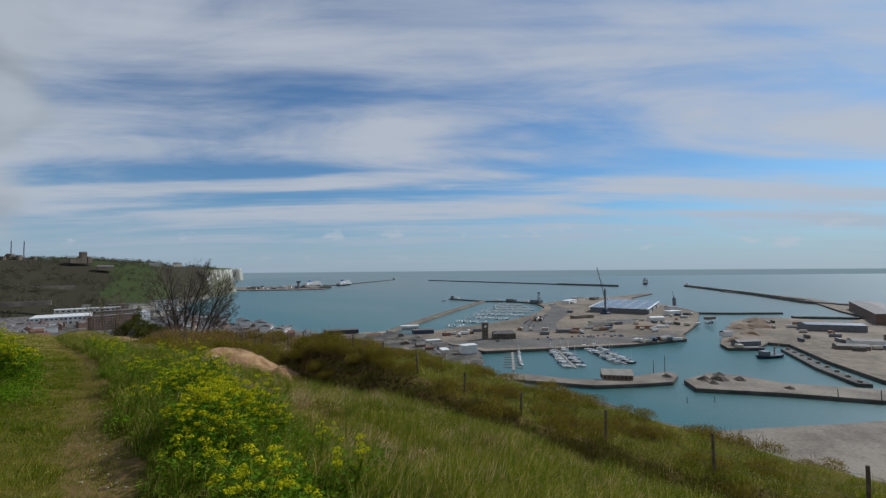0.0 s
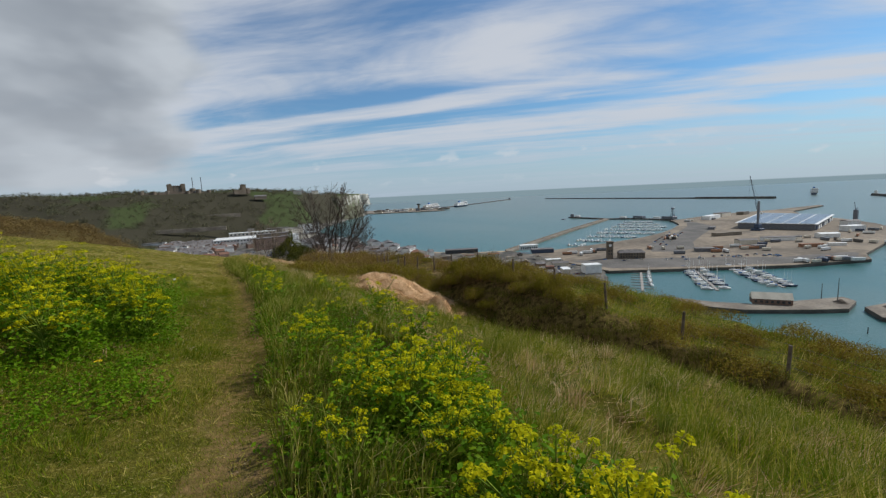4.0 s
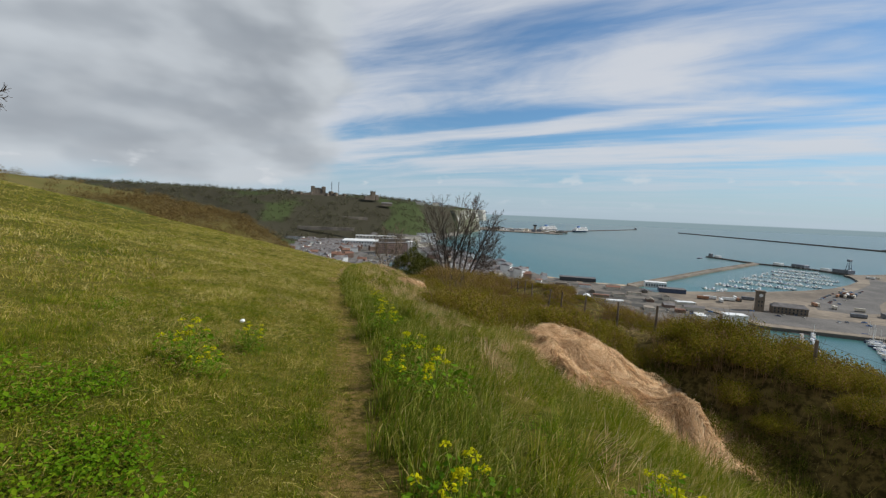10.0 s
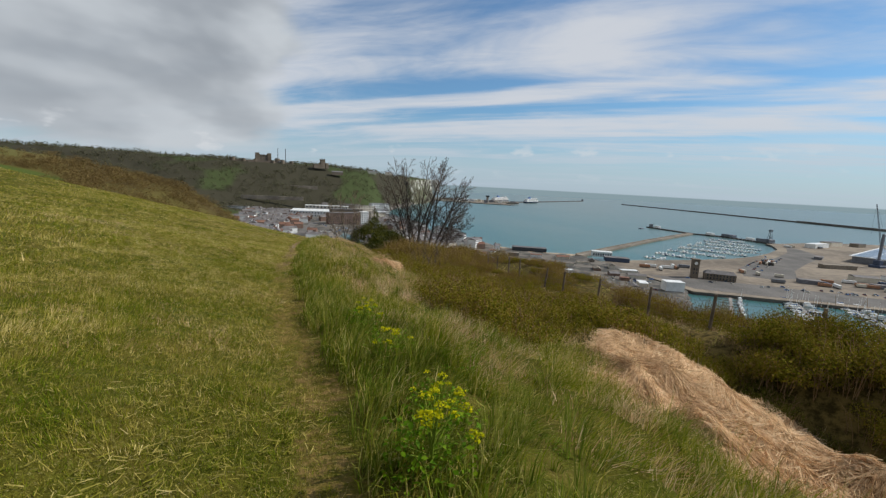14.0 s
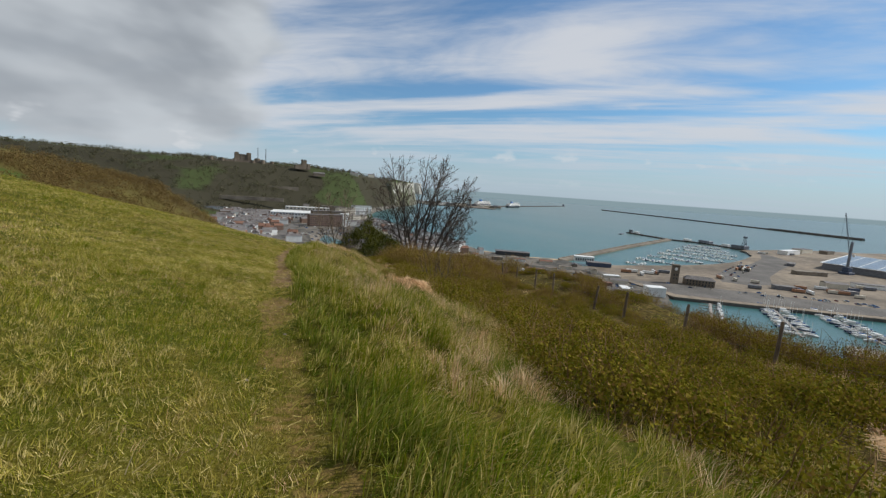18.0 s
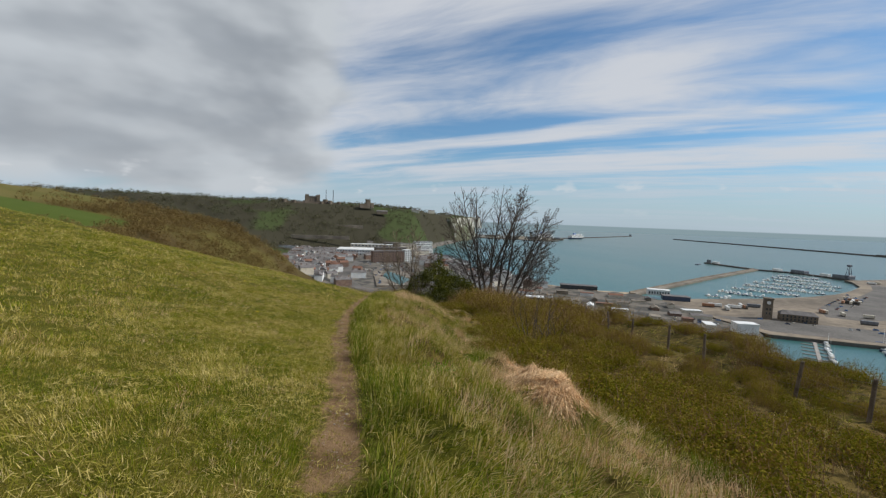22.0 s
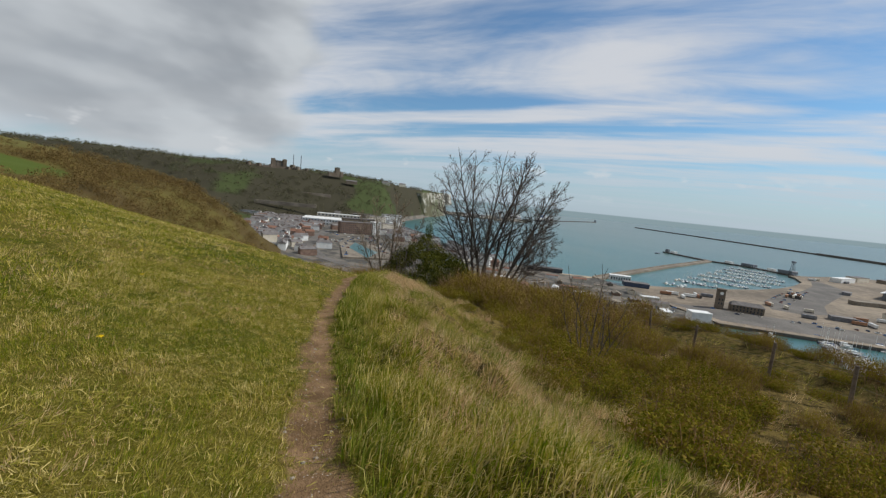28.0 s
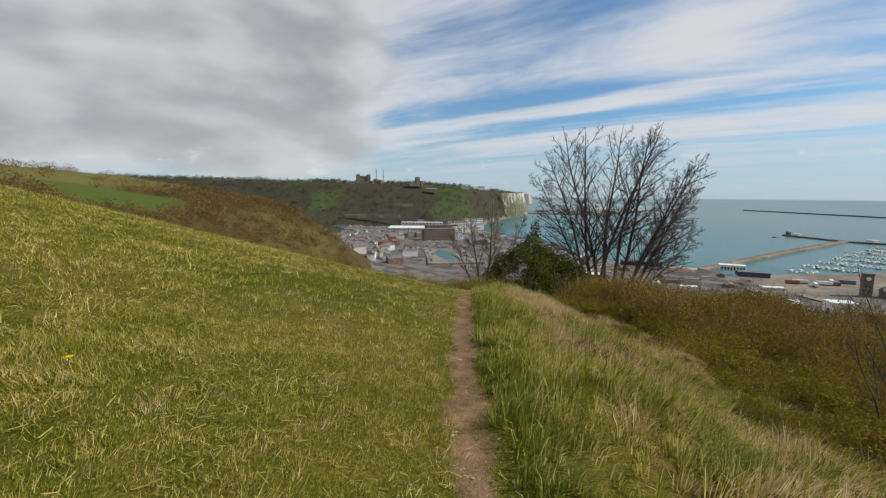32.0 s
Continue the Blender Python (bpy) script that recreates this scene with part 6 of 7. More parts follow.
def boat(kind, ln, wd, hi, hull_mat, top_mat):
    t = thing("motor_boat" if kind else "sailing_yacht", "white motor cruiser moored at a pontoon" if kind else "white sailing yacht moored at a pontoon", "boat", group="boats in the marina")
    part("hull", hull_mesh(ln, wd, hi), hull_mat, t)
    if kind:
        part("cabin", boxes((-ln * 0.25, ln * 0.2, -wd * 0.36, wd * 0.36, hi * 0.95, hi + 1.5), bevel=0.25), WHITE, t)
        part("canopy", boxes((-ln * 0.45, -ln * 0.22, -wd * 0.34, wd * 0.34, hi, hi + 1.0), bevel=0.2), top_mat, t)
    else:
        part("cabin", boxes((-ln * 0.2, ln * 0.22, -wd * 0.28, wd * 0.28, hi * 0.95, hi + 0.6), bevel=0.2), WHITE, t)
        v, f = tubes([(ln * 0.06, 0, hi, 0.13, ln * 0.06, 0, hi + ln * 1.15, 0.08), (ln * 0.06, 0, hi + 1.6, 0.12, -ln * 0.36, 0, hi + 1.5, 0.12)], 4)
        part("mast", mesh_of("mast", v, f, [WHITE]), None, t)
        part("sail_cover", boxes((-ln * 0.36, ln * 0.04, -0.22, 0.22, hi + 1.5, hi + 1.95), bevel=0.08), top_mat, t)
    return t


fleet = [boat(0, 10.5, 3.3, 1.2, WHITE, BLUE), boat(0, 9, 3, 1.1, WHITE, NAVY), boat(1, 11, 3.6, 1.5, WHITE, BLUE), boat(1, 8.5, 3, 1.3, WHITE, CREAM), boat(0, 11.5, 3.5, 1.2, NAVY, WHITE)]
moored = []
brnd = random.Random(17)


def pontoon(x0, y0, x1, y1, gap, inner=0.0, fill=0.9, fingers=True, boats=True):
    """A floating walkway with finger piers and boats on both sides."""
    t = thing("pontoon", "grey floating pontoon with finger berths", "pontoon", group="pontoons of the marina")
    a, b = Vector((x0, y0)), Vector((x1, y1))
    d = (b - a).normalized()
    n = Vector((-d.y, d.x))
    ln = (b - a).length
    part("walkway", wall_run([a, b], 2.4, SEA - 0.2, SEA + 0.6), PLANK, t)
    turn = math.degrees(math.atan2(n.y, n.x))
    k = int(ln / gap)
    for i in range(k):
        p = a + d * (i + 0.5) * gap
        for s in (-1, 1):
            if fingers and i % 2 == 0:
                q = p - d * gap * 0.5
                part("finger", wall_run([q + n * s * 1.2, q + n * s * 9.5], 1.2, SEA - 0.2, SEA + 0.5), PLANK, t)
            if boats and brnd.random() < fill:
                at = p + n * s * (1.8 + brnd.uniform(4.9, 5.8))
                moored.append((brnd.randrange(5), at.x, at.y, turn + (0 if brnd.random() < 0.5 else 180) + brnd.uniform(-3, 3), brnd.uniform(0.8, 1.12)))


pontoon(414, 323, 320, 248, 6.0, boats=False)
pontoon(451, 288, 368, 212, 4.6)
pontoon(482, 262, 418, 186, 4.6)
for x, y, tn in ((345, 258, 50), (350, 263, 50), (357, 268, 50), (363, 273, 50), (372, 281, 50), (380, 287, 50), (389, 294, 52), (520, 232, 20), (540, 222, 20)):
    moored.append((brnd.randrange(5), x, y, tn, brnd.uniform(0.9, 1.2)))
for i in range(8):
    f = i / 7
    x0, y0 = 452 + f * 380, 505 + f * 205
    lx, ly = 52 * (1 - abs(f - 0.55) * 0.5), -96 * (1.0 - abs(f - 0.5) * 0.35)
    wide = [0.36, 0.62, 0.9, 1.05, 1.15, 1.15, 1.0, 0.8][i]
    pontoon(x0 + 36, y0 + 12, x0 + 36 + lx * wide, y0 + 12 + ly * wide * 0.92, 4.9, fill=0.88, fingers=False)
first = set()
for k, x, y, turn, s in moored:
    m = pose(x, y, SEA + 0.1, 0, 0, turn)
    if k not in first:
        first.add(k)
        fleet[k].matrix_basis = m
    else:
        copy_thing(fleet[k], m).scale = (s, s, s)


# ---- parked cars ----
def car(paint):
    t = thing("parked_car", "car parked on the harbour tarmac", "car", group="cars parked at the harbour")
    part("body", boxes((-2.1, 2.1, -0.88, 0.88, 0.04, 0.85), bevel=0.15), paint, t)
    bm = bmesh.new()
    fs = box(bm, -1.3, 1.0, -0.78, 0.78, 0.85, 1.45)
    for p in bm.verts:
        if p.co.z > 1.2:
            p.co.x *= 0.75
            p.co.y *= 0.86
    part("cabin", bm, GLASS, t)
    return t


cars = [car(m) for m in (WHITE, STEEL, RED, BLUE, NAVY, CREAM)]
spots = []
crnd = random.Random(23)
for i in range(26):
    spots.append((560 + i * 6.2 + crnd.uniform(-1, 1), 395 + i * 3.1 + crnd.choice((0, 9, 22)), 60))
for i in range(34):
    f = crnd.random()
    spots.append((400 + 170 * f + crnd.uniform(-10, 10), 368 - 110 * f + crnd.uniform(-12, 12), crnd.choice((-35, 55))))
for i in range(18):
    spots.append((305 + crnd.uniform(0, 50), 300 + crnd.uniform(0, 60) + 20, crnd.choice((-20, 70))))
used = set()
for x, y, tn in spots:
    k = crnd.randrange(6)
    z = DECK + 0.07 if x > 365 else SEA + 4.05
    if k in used:
        copy_thing(cars[k], pose(x, y, z, 0, 0, tn))
    else:
        used.add(k)
        cars[k].matrix_basis = pose(x, y, z, 0, 0, tn)


# ---- trailers and containers in the yards ----
def trailer(paint, ln):
    t = thing("lorry_trailer", "box trailer standing in the port yard", "trailer", group="trailers in the port yard")
    part("box", boxes((-ln / 2, ln / 2, -1.25, 1.25, 1.1, 4.0), bevel=0.06), paint, t)
    part("chassis", boxes((-ln / 2 + 0.4, ln / 2 - 0.2, -1.0, 1.0, 0.0, 1.1)), ASPHALT, t)
    return t


trailers = [trailer(m, k) for m, k in ((WHITE, 13), (STEEL, 13), (CREAM, 9), (ASPHALT, 12), (NAVY, 12), (ORANGE, 12))]
yards = []
for i in range(88):
    area = crnd.choice(((560, 330, 150, 55, -38), (700, 300, 130, 60, -30), (880, 380, 24, 60, 70), (980, 590, 180, 30, 5), (700, 240, 190, 26, -14), (860, 280, 120, 30, 12), (640, 440, 60, 20, 28), (430, 420, 60, 36, -35), (560, 210, 60, 10, -30)))
    u0, v0 = crnd.uniform(-0.5, 0.5) * area[2], round(crnd.uniform(-0.5, 0.5) * area[3] / 7) * 7
    c, s_ = math.cos(radians(area[4])), math.sin(radians(area[4]))
    yards.append((area[0] + u0 * c - v0 * s_, area[1] + u0 * s_ + v0 * c, area[4] + crnd.choice((0, 90))))
for i in range(24):
    u0 = crnd.uniform(0, 1)
    yards.append((640 + 260 * u0 + crnd.uniform(-40, 40), 40 + 110 * u0 + crnd.uniform(-45, 45), crnd.choice((-60, 30))))
used = set()
for x, y, tn in yards:
    k = crnd.choice((0, 0, 0, 1, 1, 2, 2, 2, 3, 3, 4, 5))
    if k in used:
        copy_thing(trailers[k], pose(x, y, DECK + 0.02, 0, 0, tn))
    else:
        used.add(k)
        trailers[k].matrix_basis = pose(x, y, DECK + 0.02, 0, 0, tn)


# ---- ships ----
def ferry(name, label, x, y, turn, ln, wd):
    t = thing(name, label, "ship", x, y, SEA, turn)
    part("hull", hull_mesh(ln, wd, 9), NAVY, t)
    part("superstructure", boxes((-ln * 0.44, ln * 0.36, -wd * 0.45, wd * 0.45, 8.6, 20), bevel=1.0), WHITE, t)
    part("upper_deck", boxes((-ln * 0.36, ln * 0.28, -wd * 0.40, wd * 0.40, 20, 26), bevel=1.0), WHITE, t)
    part("bridge", boxes((ln * 0.16, ln * 0.27, -wd * 0.46, wd * 0.46, 26, 30), bevel=0.6), WHITE, t)
    part("funnel", boxes((-ln * 0.22, -ln * 0.12, -wd * 0.16, wd * 0.16, 26, 36), bevel=0.8), BLUE, t)
    for z in (12, 16, 22):
        part("window_band", boxes((-ln * 0.34, ln * 0.30, -wd * 0.455, wd * 0.455, z, z + 1.4)), GLASS, t)
    v, f = tubes([(ln * 0.2, 0, 30, 0.6, ln * 0.2, 0, 42, 0.2)], 5)
    part("mast", mesh_of("mast", v, f, [WHITE]), None, t)


ferry("car_ferry", "white passenger ferry steaming out of the harbour", 2452, 972, 205, 120, 26)
ferry("car_ferry", "white car ferry berthed at the far docks", 1330, 2300, 35, 190, 28)
ferry("car_ferry", "white car ferry lying behind another", 1140, 2330, 30, 180, 28)
t = thing("work_barge", "dark work barge with a short crane", "barge", 556, 95, SEA, -30)
part("hull", hull_mesh(34, 11, 2.6), NAVY, t)
part("deckhouse", boxes((-13, -5, -3.5, 3.5, 2.4, 7), bevel=0.3), STEEL, t)
v, f = tubes([(4, 0, 2, 0.7, 4, 0, 10, 0.5), (4, 0, 9, 0.5, 13, 0, 14, 0.3)], 5)
part("derrick", mesh_of("derrick", v, f, [ORANGE]), None, t)
t = thing("dredger", "low dark dredger moored beside the quay", "ship", 588, 121, SEA, -45)
part("hull", hull_mesh(36, 9, 2.2), NAVY, t)
part("deckhouse", boxes((-14, -7, -3, 3, 2.0, 6.5), bevel=0.3), CREAM, t)
part("hopper", boxes((-5, 11, -3.2, 3.2, 1.9, 3.4), bevel=0.2), STEEL, t)
for x, y, h in ((395, 60 + 92, 10), (330, 105, 4), (345, 92, 4), (388, 140, 17), (420, 12, 7), (408, 33, 6)):
    v, f = tubes([(0, 0, -3, 0.35, 0, 0, h, 0.2)], 6)
    pile = part("mooring_pile", mesh_of("mooring_pile", v, f, [DARK_STONE]))
    pile.location = (x, y, SEA + (2.5 if h > 5 else 0))
    tagged(pile, "dark pole standing at the harbour basin", "pole")

# ---- eastern docks ----
quay("quay_docks", "far ferry docks below the cliffs", [(640, 2190), (690, 2075), (860, 1975), (990, 1912), (1030, 1950), (1000, 2010), (1240, 2290), (1210, 2330), (1000, 2420), (760, 2520), (680, 2460)])
bld = thing("eastern_pier", "long dark pier beyond the ferry docks", "pier", kind="structure")
part("wall", wall_run([(1230, 2300), (1600, 2560), (2288, 3093)], 14, SEA - 5, SEA + 5), DARK_STONE, bld)
part("light_tower", boxes((2270, 2282, 3080, 3092, SEA + 5, SEA + 17)), STEEL, bld)
drnd = random.Random(31)
for i in range(34):
    x = drnd.uniform(720, 1080)
    y = 2080 + (x - 720) * -0.25 + drnd.uniform(0, 210)
    shed("dock_shed", "pale ferry terminal building on the docks", x, y, drnd.uniform(18, 60), drnd.uniform(12, 26), drnd.uniform(4, 13), drnd.choice((-28, 62)), drnd.choice((WHITE, CREAM, STEEL, CONCRETE)), drnd.choice((WHITE, SLATE, CONCRETE)), DECK)
t = thing("control_tower", "tall dock control tower", "tower", 930, 2060, DECK)
part("shaft", boxes((-4, 4, -4, 4, 0, 30)), CONCRETE, t)
part("cabin", boxes((-8, 8, -8, 8, 30, 37), bevel=0.6), GLASS, t)


# ---- white cliffs ----
def chalk_fill(n, where):
    xyz = n.add("ShaderNodeSeparateXYZ", i0=where)
    stains = n.noise(n.xyz(n.math("MULTIPLY", xyz.outputs[0], 0.02), n.math("MULTIPLY", xyz.outputs[1], 0.02), n.math("MULTIPLY", xyz.outputs[2], 0.006)), 1.0, 5.0, 0.65)
    colour = n.mix(n.ramp(stains, 0.42, 0.62), (0.36, 0.34, 0.29), (0.70, 0.68, 0.62))
    foot = n.math("ADD", n.math("SUBTRACT", SEA + 62.0, xyz.outputs[2]), n.math("MULTIPLY", n.noise(where, 0.02, 3.0), 40.0))
    scree = n.math("MULTIPLY", n.ramp(foot, 15.0, 35.0), n.ramp(xyz.outputs[1], 3600.0, 2600.0))
    colour = n.mix(n.math("MULTIPLY", scree, n.ramp(n.noise(where, 0.05, 5.0, 0.65), 0.36, 0.56, 0.35, 1.0)), colour, n.mix(n.ramp(n.noise(where, 0.07, 4.0, 0.6), 0.40, 0.62), (0.045, 0.05, 0.028), (0.20, 0.18, 0.125)))
    tangle = n.ramp(n.noise(where, 0.035, 5.0, 0.65), 0.34, 0.50)
    overgrown = n.ramp(n.math("ADD", xyz.outputs[1], n.math("MULTIPLY", n.noise(where, 0.02, 3.0), 500.0)), 2450.0, 2000.0, 0.0, 0.97)
    colour = n.mix(n.math("MULTIPLY", overgrown, tangle), colour, (0.085, 0.080, 0.045))
    return n.mix(n.ramp(n.noise(where, 0.012, 3.0), 0.58, 0.66), colour, (0.12, 0.13, 0.07))


CHALK = material("chalk_cliff", chalk_fill, 0.95)
TOPGRASS = worn("cliff_top_grass", (0.055, 0.075, 0.025), (0.10, 0.11, 0.045), 0.004, 0.03, 0.95)
line = [(330, 1735), (436, 1692), (470, 1750), (560, 1900), (640, 2060), (672, 2400), (690, 2700), (780, 3300), (930, 3900), (1080, 4350), (1200, 4520), (1320, 4620), (1480, 4640), (1510, 4660)]
pts, n_seg = [], 150
seg = np.cumsum([0] + [math.dist(a, b) for a, b in zip(line, line[1:])])
for i in range(n_seg + 1):
    s = seg[-1] * i / n_seg
    pts.append((float(np.interp(s, seg, [p[0] for p in line])), float(np.interp(s, seg, [p[1] for p in line])), s))
verts, rows_n = [], 9
for x, y, s in pts:
    wob = 22 * noise.noise(Vector((s * 0.006, 0, 0))) + 9 * noise.noise(Vector((s * 0.03, 4, 0)))
    crown = float(np.interp(s, [0, 120, 780, 1670, seg[-1] - 300, seg[-1]], [6, 2, 12, 20, 34, 20])) + 5 * noise.noise(Vector((s * 0.01, 9, 0)))
    for r in range(rows_n):
        f = r / (rows_n - 1)
        lump = 5 * noise.noise(Vector((s * 0.05, r * 0.7, 2)))
        verts.append((x + 4 - wob * 0.7 - 26 * f + lump, y - wob * 0.7 - 10 * f + lump * 0.5, SEA - 2 + (crown - SEA + 2) * f))
    verts.append((x - 60 - wob, y + 20, crown + 1))
k = rows_n + 1
faces, kinds = [], []
for i in range(n_seg):
    for r in range(k - 1):
        faces.append((i * k + r, (i + 1) * k + r, (i + 1) * k + r + 1, i * k + r + 1))
        kinds.append(1 if r == k - 2 else 0)
me = mesh_of("cliff", verts, faces, [CHALK, TOPGRASS])
me.polygons.foreach_set("material_index", kinds)
tagged(part("cliff", me), "white chalk cliffs along the coast", "cliff", kind="structure")


# ---- castle ----
def battlements(t, x0, x1, y0, y1, z, size=2.2):
    for x in np.arange(x0 + size / 2, x1, size * 2):
        for y in (y0, y1):
            part("merlon", boxes((x - size / 2, x + size / 2, y - 0.8, y + 0.8, z, z + 2.2)), FLINT, t)


def castle():
    t = thing("castle", "great square stone castle keep on the hilltop", "castle", -93, 1313, 22, 8)
    part("keep", boxes((-17, 17, -17, 17, 0, 25), bevel=0.5), FLINT, t)
    for sx in (-1, 1):
        for sy in (-1, 1):
            part("corner_turret", boxes((sx * 15 - 4.5, sx * 15 + 4.5, sy * 15 - 4.5, sy * 15 + 4.5, 0, 31), bevel=0.3), FLINT, t)
    battlements(t, -11, 11, -17, 17, 25)
    windows_on(t, -10, 10, -17, 7, 3, 3, 1.6, 3.2, 6.5)
    for x0, x1, y, h in ((-75, -22, -34, 9), (20, 70, -36, 8), (-40, 24, -42, 10)):
        part("curtain_wall", boxes((x0, x1, y - 2, y + 2, -8, h)), FLINT, t)
    for x, y, r, h in ((-76, -34, 6, 14), (-50, -36, 5, 13), (-22, -40, 5, 13), (22, -42, 5, 12), (46, -38, 6, 15), (70, -36, 5, 13), (34, -30, 7, 18)):
        bm = bmesh.new()
        bmesh.ops.create_cone(bm, segments=12, radius1=r, radius2=r * 0.96, depth=h + 8, cap_ends=True, matrix=Matrix.Translation((x, y, (h - 8) / 2)))
        part("wall_tower", bm, FLINT, t)


castle()
t = thing("church", "squat stone church tower on the castle hill", "church", 62, 1262, 20, 12)
part("tower", boxes((-6, 6, -6, 6, 0, 24), bevel=0.3), FLINT, t)
part("nave", boxes((-24, -6, -7, 7, 0, 11)), FLINT, t)
part("old_tower", boxes((8, 16, -5, 5, 0, 15), bevel=0.4), FLINT, t)
battlements(t, -6, 6, -6, 6, 24, 1.6)
for x in (-58, -37):
    t = thing("radio_mast", "thin lattice radio mast behind the castle", "mast", x, 1380, 20, group="radio masts by the castle")
    v, f = tubes([(sx, sy, 0, 0.35, sx * 0.5, sy * 0.5, 53, 0.3) for sx, sy in ((-1, -1), (1, -1), (0, 1))], 4)
    part("frame", mesh_of("frame", v, f, [STEEL]), None, t)
for x0, y0, x1, y1, z0, h in ((-165, 1165, -60, 1150, -32, 6), (-60, 1150, 45, 1155, -33, 6), (-120, 1060, 10, 1050, -56, 5)):
    ob = part("retaining_wall", wall_run([(x0, y0), (x1, y1)], 6, z0 - 3, z0 + h), CONCRETE)
    tagged(ob, "long pale retaining wall across the wooded hill", "wall", kind="structure")
for x, y, z, lx in ((100, 1235, 4, 30), (-40, 1255, 10, 12), (-150, 1290, 16, 24), (210, 1330, 12, 24), (270, 1380, 13, 20), (-260, 1330, 18, 40), (-330, 1310, 16, 30), (-420, 1350, 20, 36), (-520, 1330, 20, 40), (-620, 1380, 22, 50), (-240, 1390, 24, 30)):
    shed("hill_house", "pale building among the woods on the hill", x, y, lx, 10, 8, drnd.uniform(-15, 15), FLINT if lx > 25 else CREAM, SLATE, z, 3.0)


# ---- town ----
def town_house(kind, wall, roof):
    lx, ly, h = ((9, 9, 7), (16, 10, 9), (24, 11, 10))[kind]
    t = shed("town_house", "small gabled town house with chimney" if kind < 2 else "terrace of town houses with chimneys", 0, 0, lx, ly, h, 0, wall, roof, 0, 3.6, 0, "house", "houses of the town", 2)
    for cx in (-lx * 0.36, lx * 0.36)[: 1 + (kind > 1)]:
        part("chimney", boxes((cx - 0.6, cx + 0.6, -0.5, 0.5, h + 2, h + 5.2)), BRICK, t)
    return t


kinds = [town_house(0, WHITE, SLATE), town_house(1, CREAM, SLATE), town_house(1, BRICK, TILE), town_house(2, BRICK, SLATE), town_house(2, WHITE, SLATE), town_house(0, CREAM, TILE), town_house(1, WHITE, SLATE)]
seen = set()
trnd = random.Random(41)
homes = []


def settle_house(x, y, turn):
    """Keeps a house where none stands within its own breadth."""
    if any((x - a) ** 2 + (y - b) ** 2 < 118 for a, b, _ in homes):
        return
    if x > float(coast_x(y)) - 22 or (x > 40 and 540 < y < 700 and x < 120):
        return
    homes.append((x, y, turn))


for _ in range(2200):
    y = trnd.uniform(560, 1010)
    x = trnd.uniform(-95, float(coast_x(y)) - 24)
    road = float(np.interp(y, [540, 652, 786, 1109], [24, -2, 20, 65]))
    if abs(x - road) < 13 or (10 < x < 140 and 745 < y < 850) or (-26 < x < 82 and 935 < y < 1030) or (x < -60 and y < 640) or (20 < x < 160 and y < 745):
        continue
    if float(height(np.array([x]), np.array([y]))[0]) > SEA + 22 or len(homes) > 265:
        continue
    settle_house(x, y, trnd.choice((0, 0, 90, 15, -20)) + trnd.uniform(-6, 6))
for x, y, turn in homes:
    k = trnd.choice((0, 0, 0, 1, 1, 2, 3, 4, 4, 4, 5, 6, 6, 6))
    z = ground_z(x, y) - 0.6
    if k in seen:
        copy_thing(kinds[k], pose(x, y, z, 0, 0, turn)).scale = (0.85, 0.85, 0.85)
    else:
        seen.add(k)
        kinds[k].matrix_basis = pose(x, y, z, 0, 0, turn)
TOWN_Z = SEA + 8
shed("shopping_hall", "large white flat-roofed shopping hall", 28, 985, 84, 66, 12, -6, WHITE, WHITE, TOWN_Z, panes=14, rows=2)
shed("shopping_hall", "white upper block behind the shopping hall", 62, 1038, 96, 20, 19, -6, CREAM, WHITE, TOWN_Z, panes=12, rows=3)
shed("hotel_block", "long dark brick block with rows of windows", 78, 822, 58, 16, 21, 12, BRICK, SLATE, TOWN_Z, panes=16, rows=6)
t = shed("end_block", "white end block of the long building", 116, 832, 15, 18, 23, 12, WHITE, WHITE, TOWN_Z, panes=3, rows=6)
shed("hotel_block", "grey flat-roofed block of flats behind", 92, 905, 64, 18, 22, 10, FLINT, SLATE, TOWN_Z, panes=16, rows=6)
for x, y, lx, ly, h, tn, m in ((140, 1000, 40, 20, 24, 15, CREAM), (175, 960, 30, 16, 20, 15, WHITE), (150, 880, 34, 14, 18, 20, CREAM), (190, 1080, 46, 18, 26, 10, WHITE), (120, 1100, 50, 18, 20, 5, CONCRETE), (-120, 1010, 40, 14, 14, -10, WHITE), (-70, 980, 30, 12, 12, 0, CREAM)):
    shed("apartment_block", "pale block of flats near the seafront", x, y, lx, ly, h, tn, m, SLATE, TOWN_Z, panes=10, rows=5)
for x, y, lx, h, tn in ((240, 600, 26, 15, 60), (246, 640, 30, 16, 75), (238, 690, 36, 15, 85), (250, 570, 20, 13, 40), (222, 760, 44, 15, 95), (212, 840, 44, 14, 97), (205, 900, 36, 14, 95)):
    shed("seafront_terrace", "tall white seafront terrace with rows of windows", x - 14, y, lx, 14, h, tn, WHITE, SLATE, SEA + 4, 2.4, 7, rows=4)
road_pts = [(90, 440), (40, 520), (16, 560), (-2, 652), (8, 720), (20, 786), (42, 930), (62, 1100)]
t = thing("road", "grey town road curving past a small dock", "road", kind="structure")
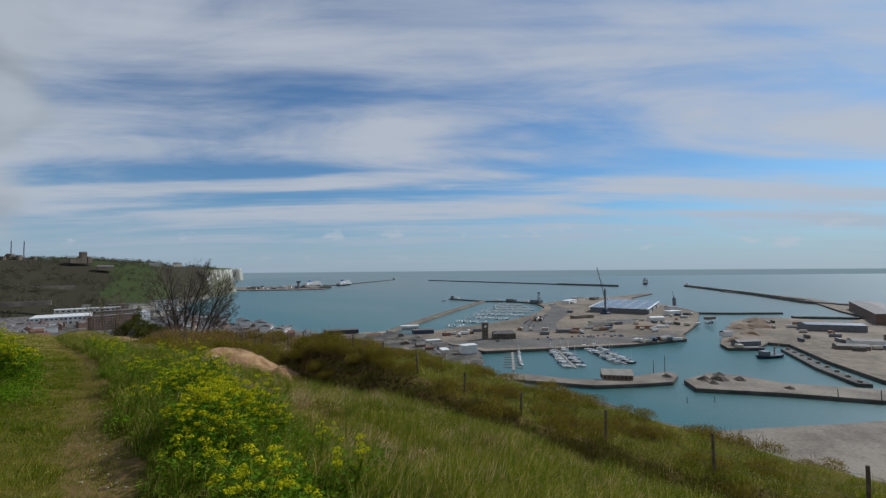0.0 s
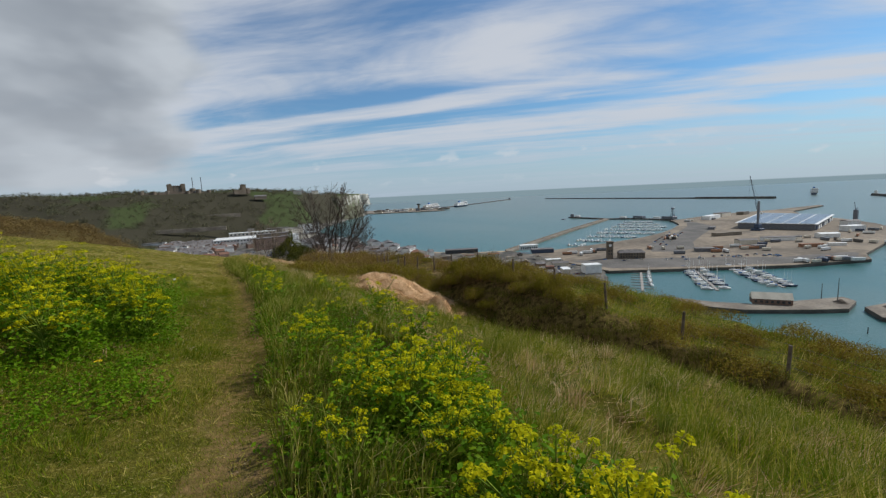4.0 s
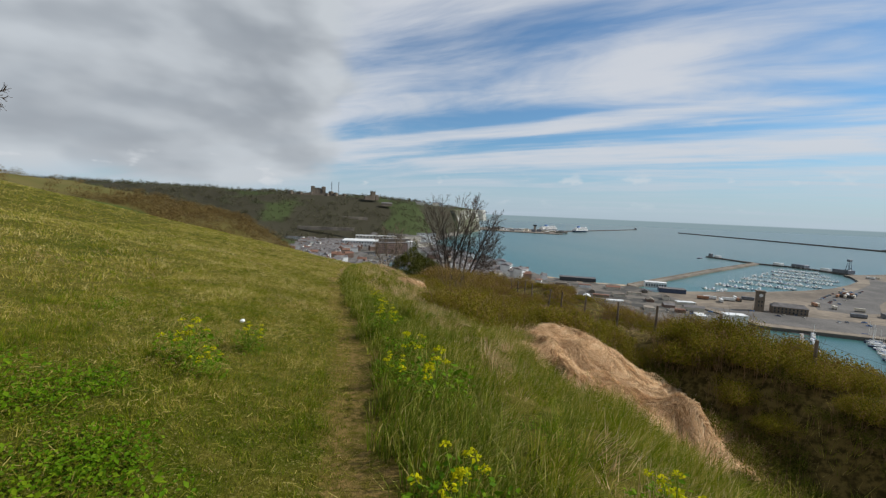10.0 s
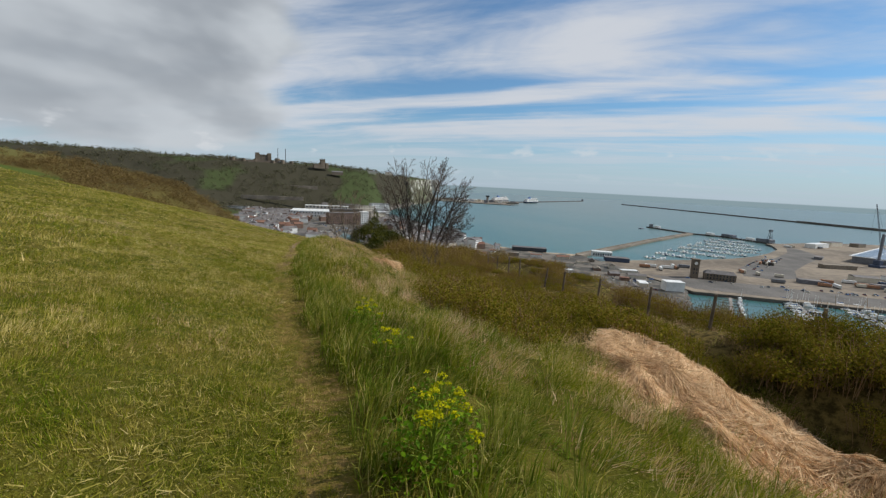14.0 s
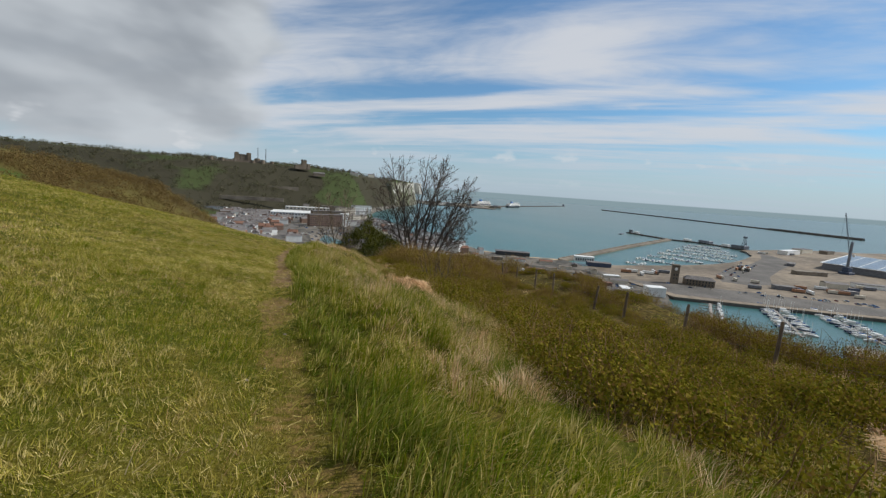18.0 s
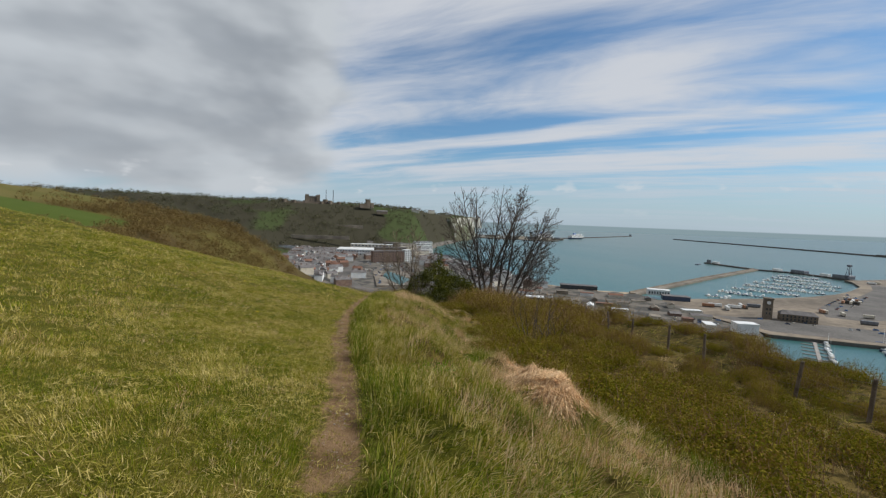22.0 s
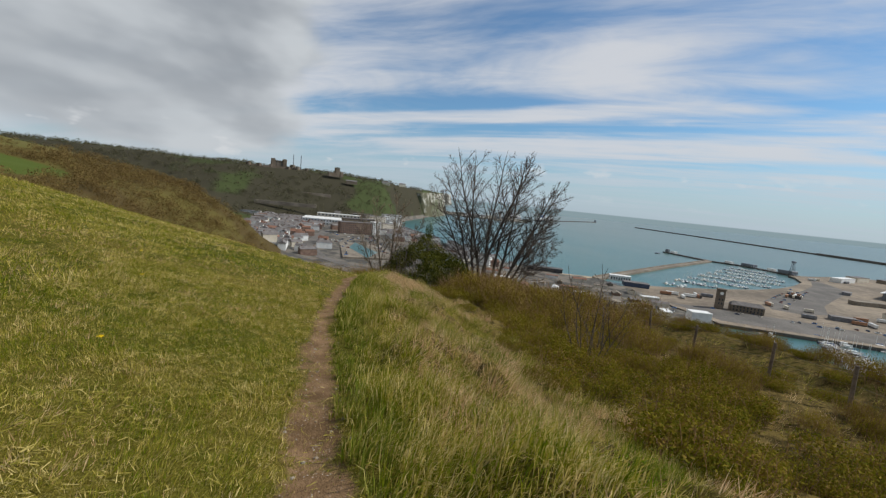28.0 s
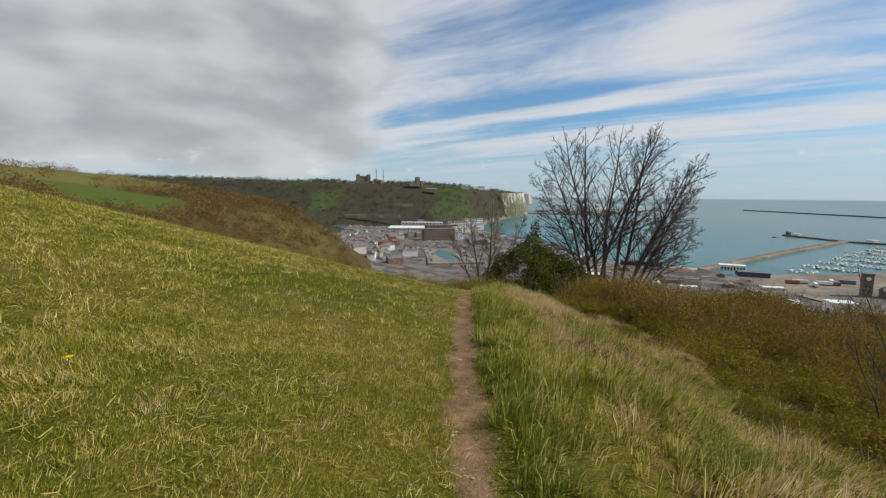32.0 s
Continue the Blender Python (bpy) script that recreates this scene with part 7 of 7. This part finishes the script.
for a, b in zip(road_pts, road_pts[1:]):
    za, zb = ground_z(*a) + 0.25, ground_z(*b) + 0.25
    side = Vector((-(b[1] - a[1]), b[0] - a[0])).normalized() * 7
    bm = bmesh.new()
    bm.faces.new([bm.verts.new(p) for p in ((a[0] + side.x, a[1] + side.y, za), (a[0] - side.x, a[1] - side.y, za), (b[0] - side.x, b[1] - side.y, zb), (b[0] + side.x, b[1] + side.y, zb))])
    bmesh.ops.extrude_face_region(bm, geom=bm.faces[:])
    for p in bm.verts[4:]:
        p.co.z -= 1.5
    bmesh.ops.recalc_face_normals(bm, faces=bm.faces)
    part("asphalt", bm, ASPHALT, t)
t = thing("dock_basin", "small turquoise dock basin among quays", "dock", kind="structure")
part("quay_wall", slab([(40, 560), (112, 566), (104, 706), (44, 700)], SEA + 3, SEA + 6.9), CONCRETE, t)
part("water", slab([(70, 560), (90, 612), (68, 706), (54, 645)], SEA + 6.5, SEA + 6.95), WATER, t)
for i in range(70):
    k, x, y = trnd.randrange(6), trnd.uniform(30, 110), trnd.uniform(690, 805)
    if i > 44:
        x, y = trnd.choice((trnd.uniform(43, 54), trnd.uniform(92, 102))), trnd.uniform(570, 700)
    copy_thing(cars[k], pose(x, y, ground_z(x, y) + 0.02 if i <= 44 else SEA + 6.92, 0, 0, trnd.choice((0, 90, 12))))
part("beach", slab([(374, 512), (396, 528), (330, 556), (296, 600), (268, 680), (258, 752), (236, 752), (245, 660), (280, 575), (312, 540)], SEA - 2, SEA + 1.2), SAND)
tagged(bpy.data.objects["beach"], "strip of sandy shingle beach by the sea", "beach", kind="structure")

# ---- low buildings between the slope and the harbour ----
lrnd = random.Random(57)
taken = []
for _ in range(400):
    y = lrnd.uniform(235, 560)
    x = lrnd.uniform(195, float(coast_x(y)) - 16)
    if x < 180 or len(taken) > 44 or any((x - a) ** 2 + (y - b) ** 2 < 480 for a, b in taken) or math.dist((x, y), (337, 322)) < 26 or math.dist((x, y), (312, 549)) < 34:
        continue
    if ground_z(x, y) > SEA + 7:
        continue
    taken.append((x, y))
    shed("harbour_store", "low weathered store behind the harbour", x, y, lrnd.uniform(8, 20), lrnd.uniform(6, 9), lrnd.uniform(2.5, 4.5), lrnd.choice((-30, 60, -20)), lrnd.choice((BRICK, CREAM, CONCRETE, CREAM, WHITE)), lrnd.choice((SLATE, WHITE, CONCRETE, TILE, CONCRETE)), ground_z(x, y) - 0.3, lrnd.choice((0.0, 1.8)))
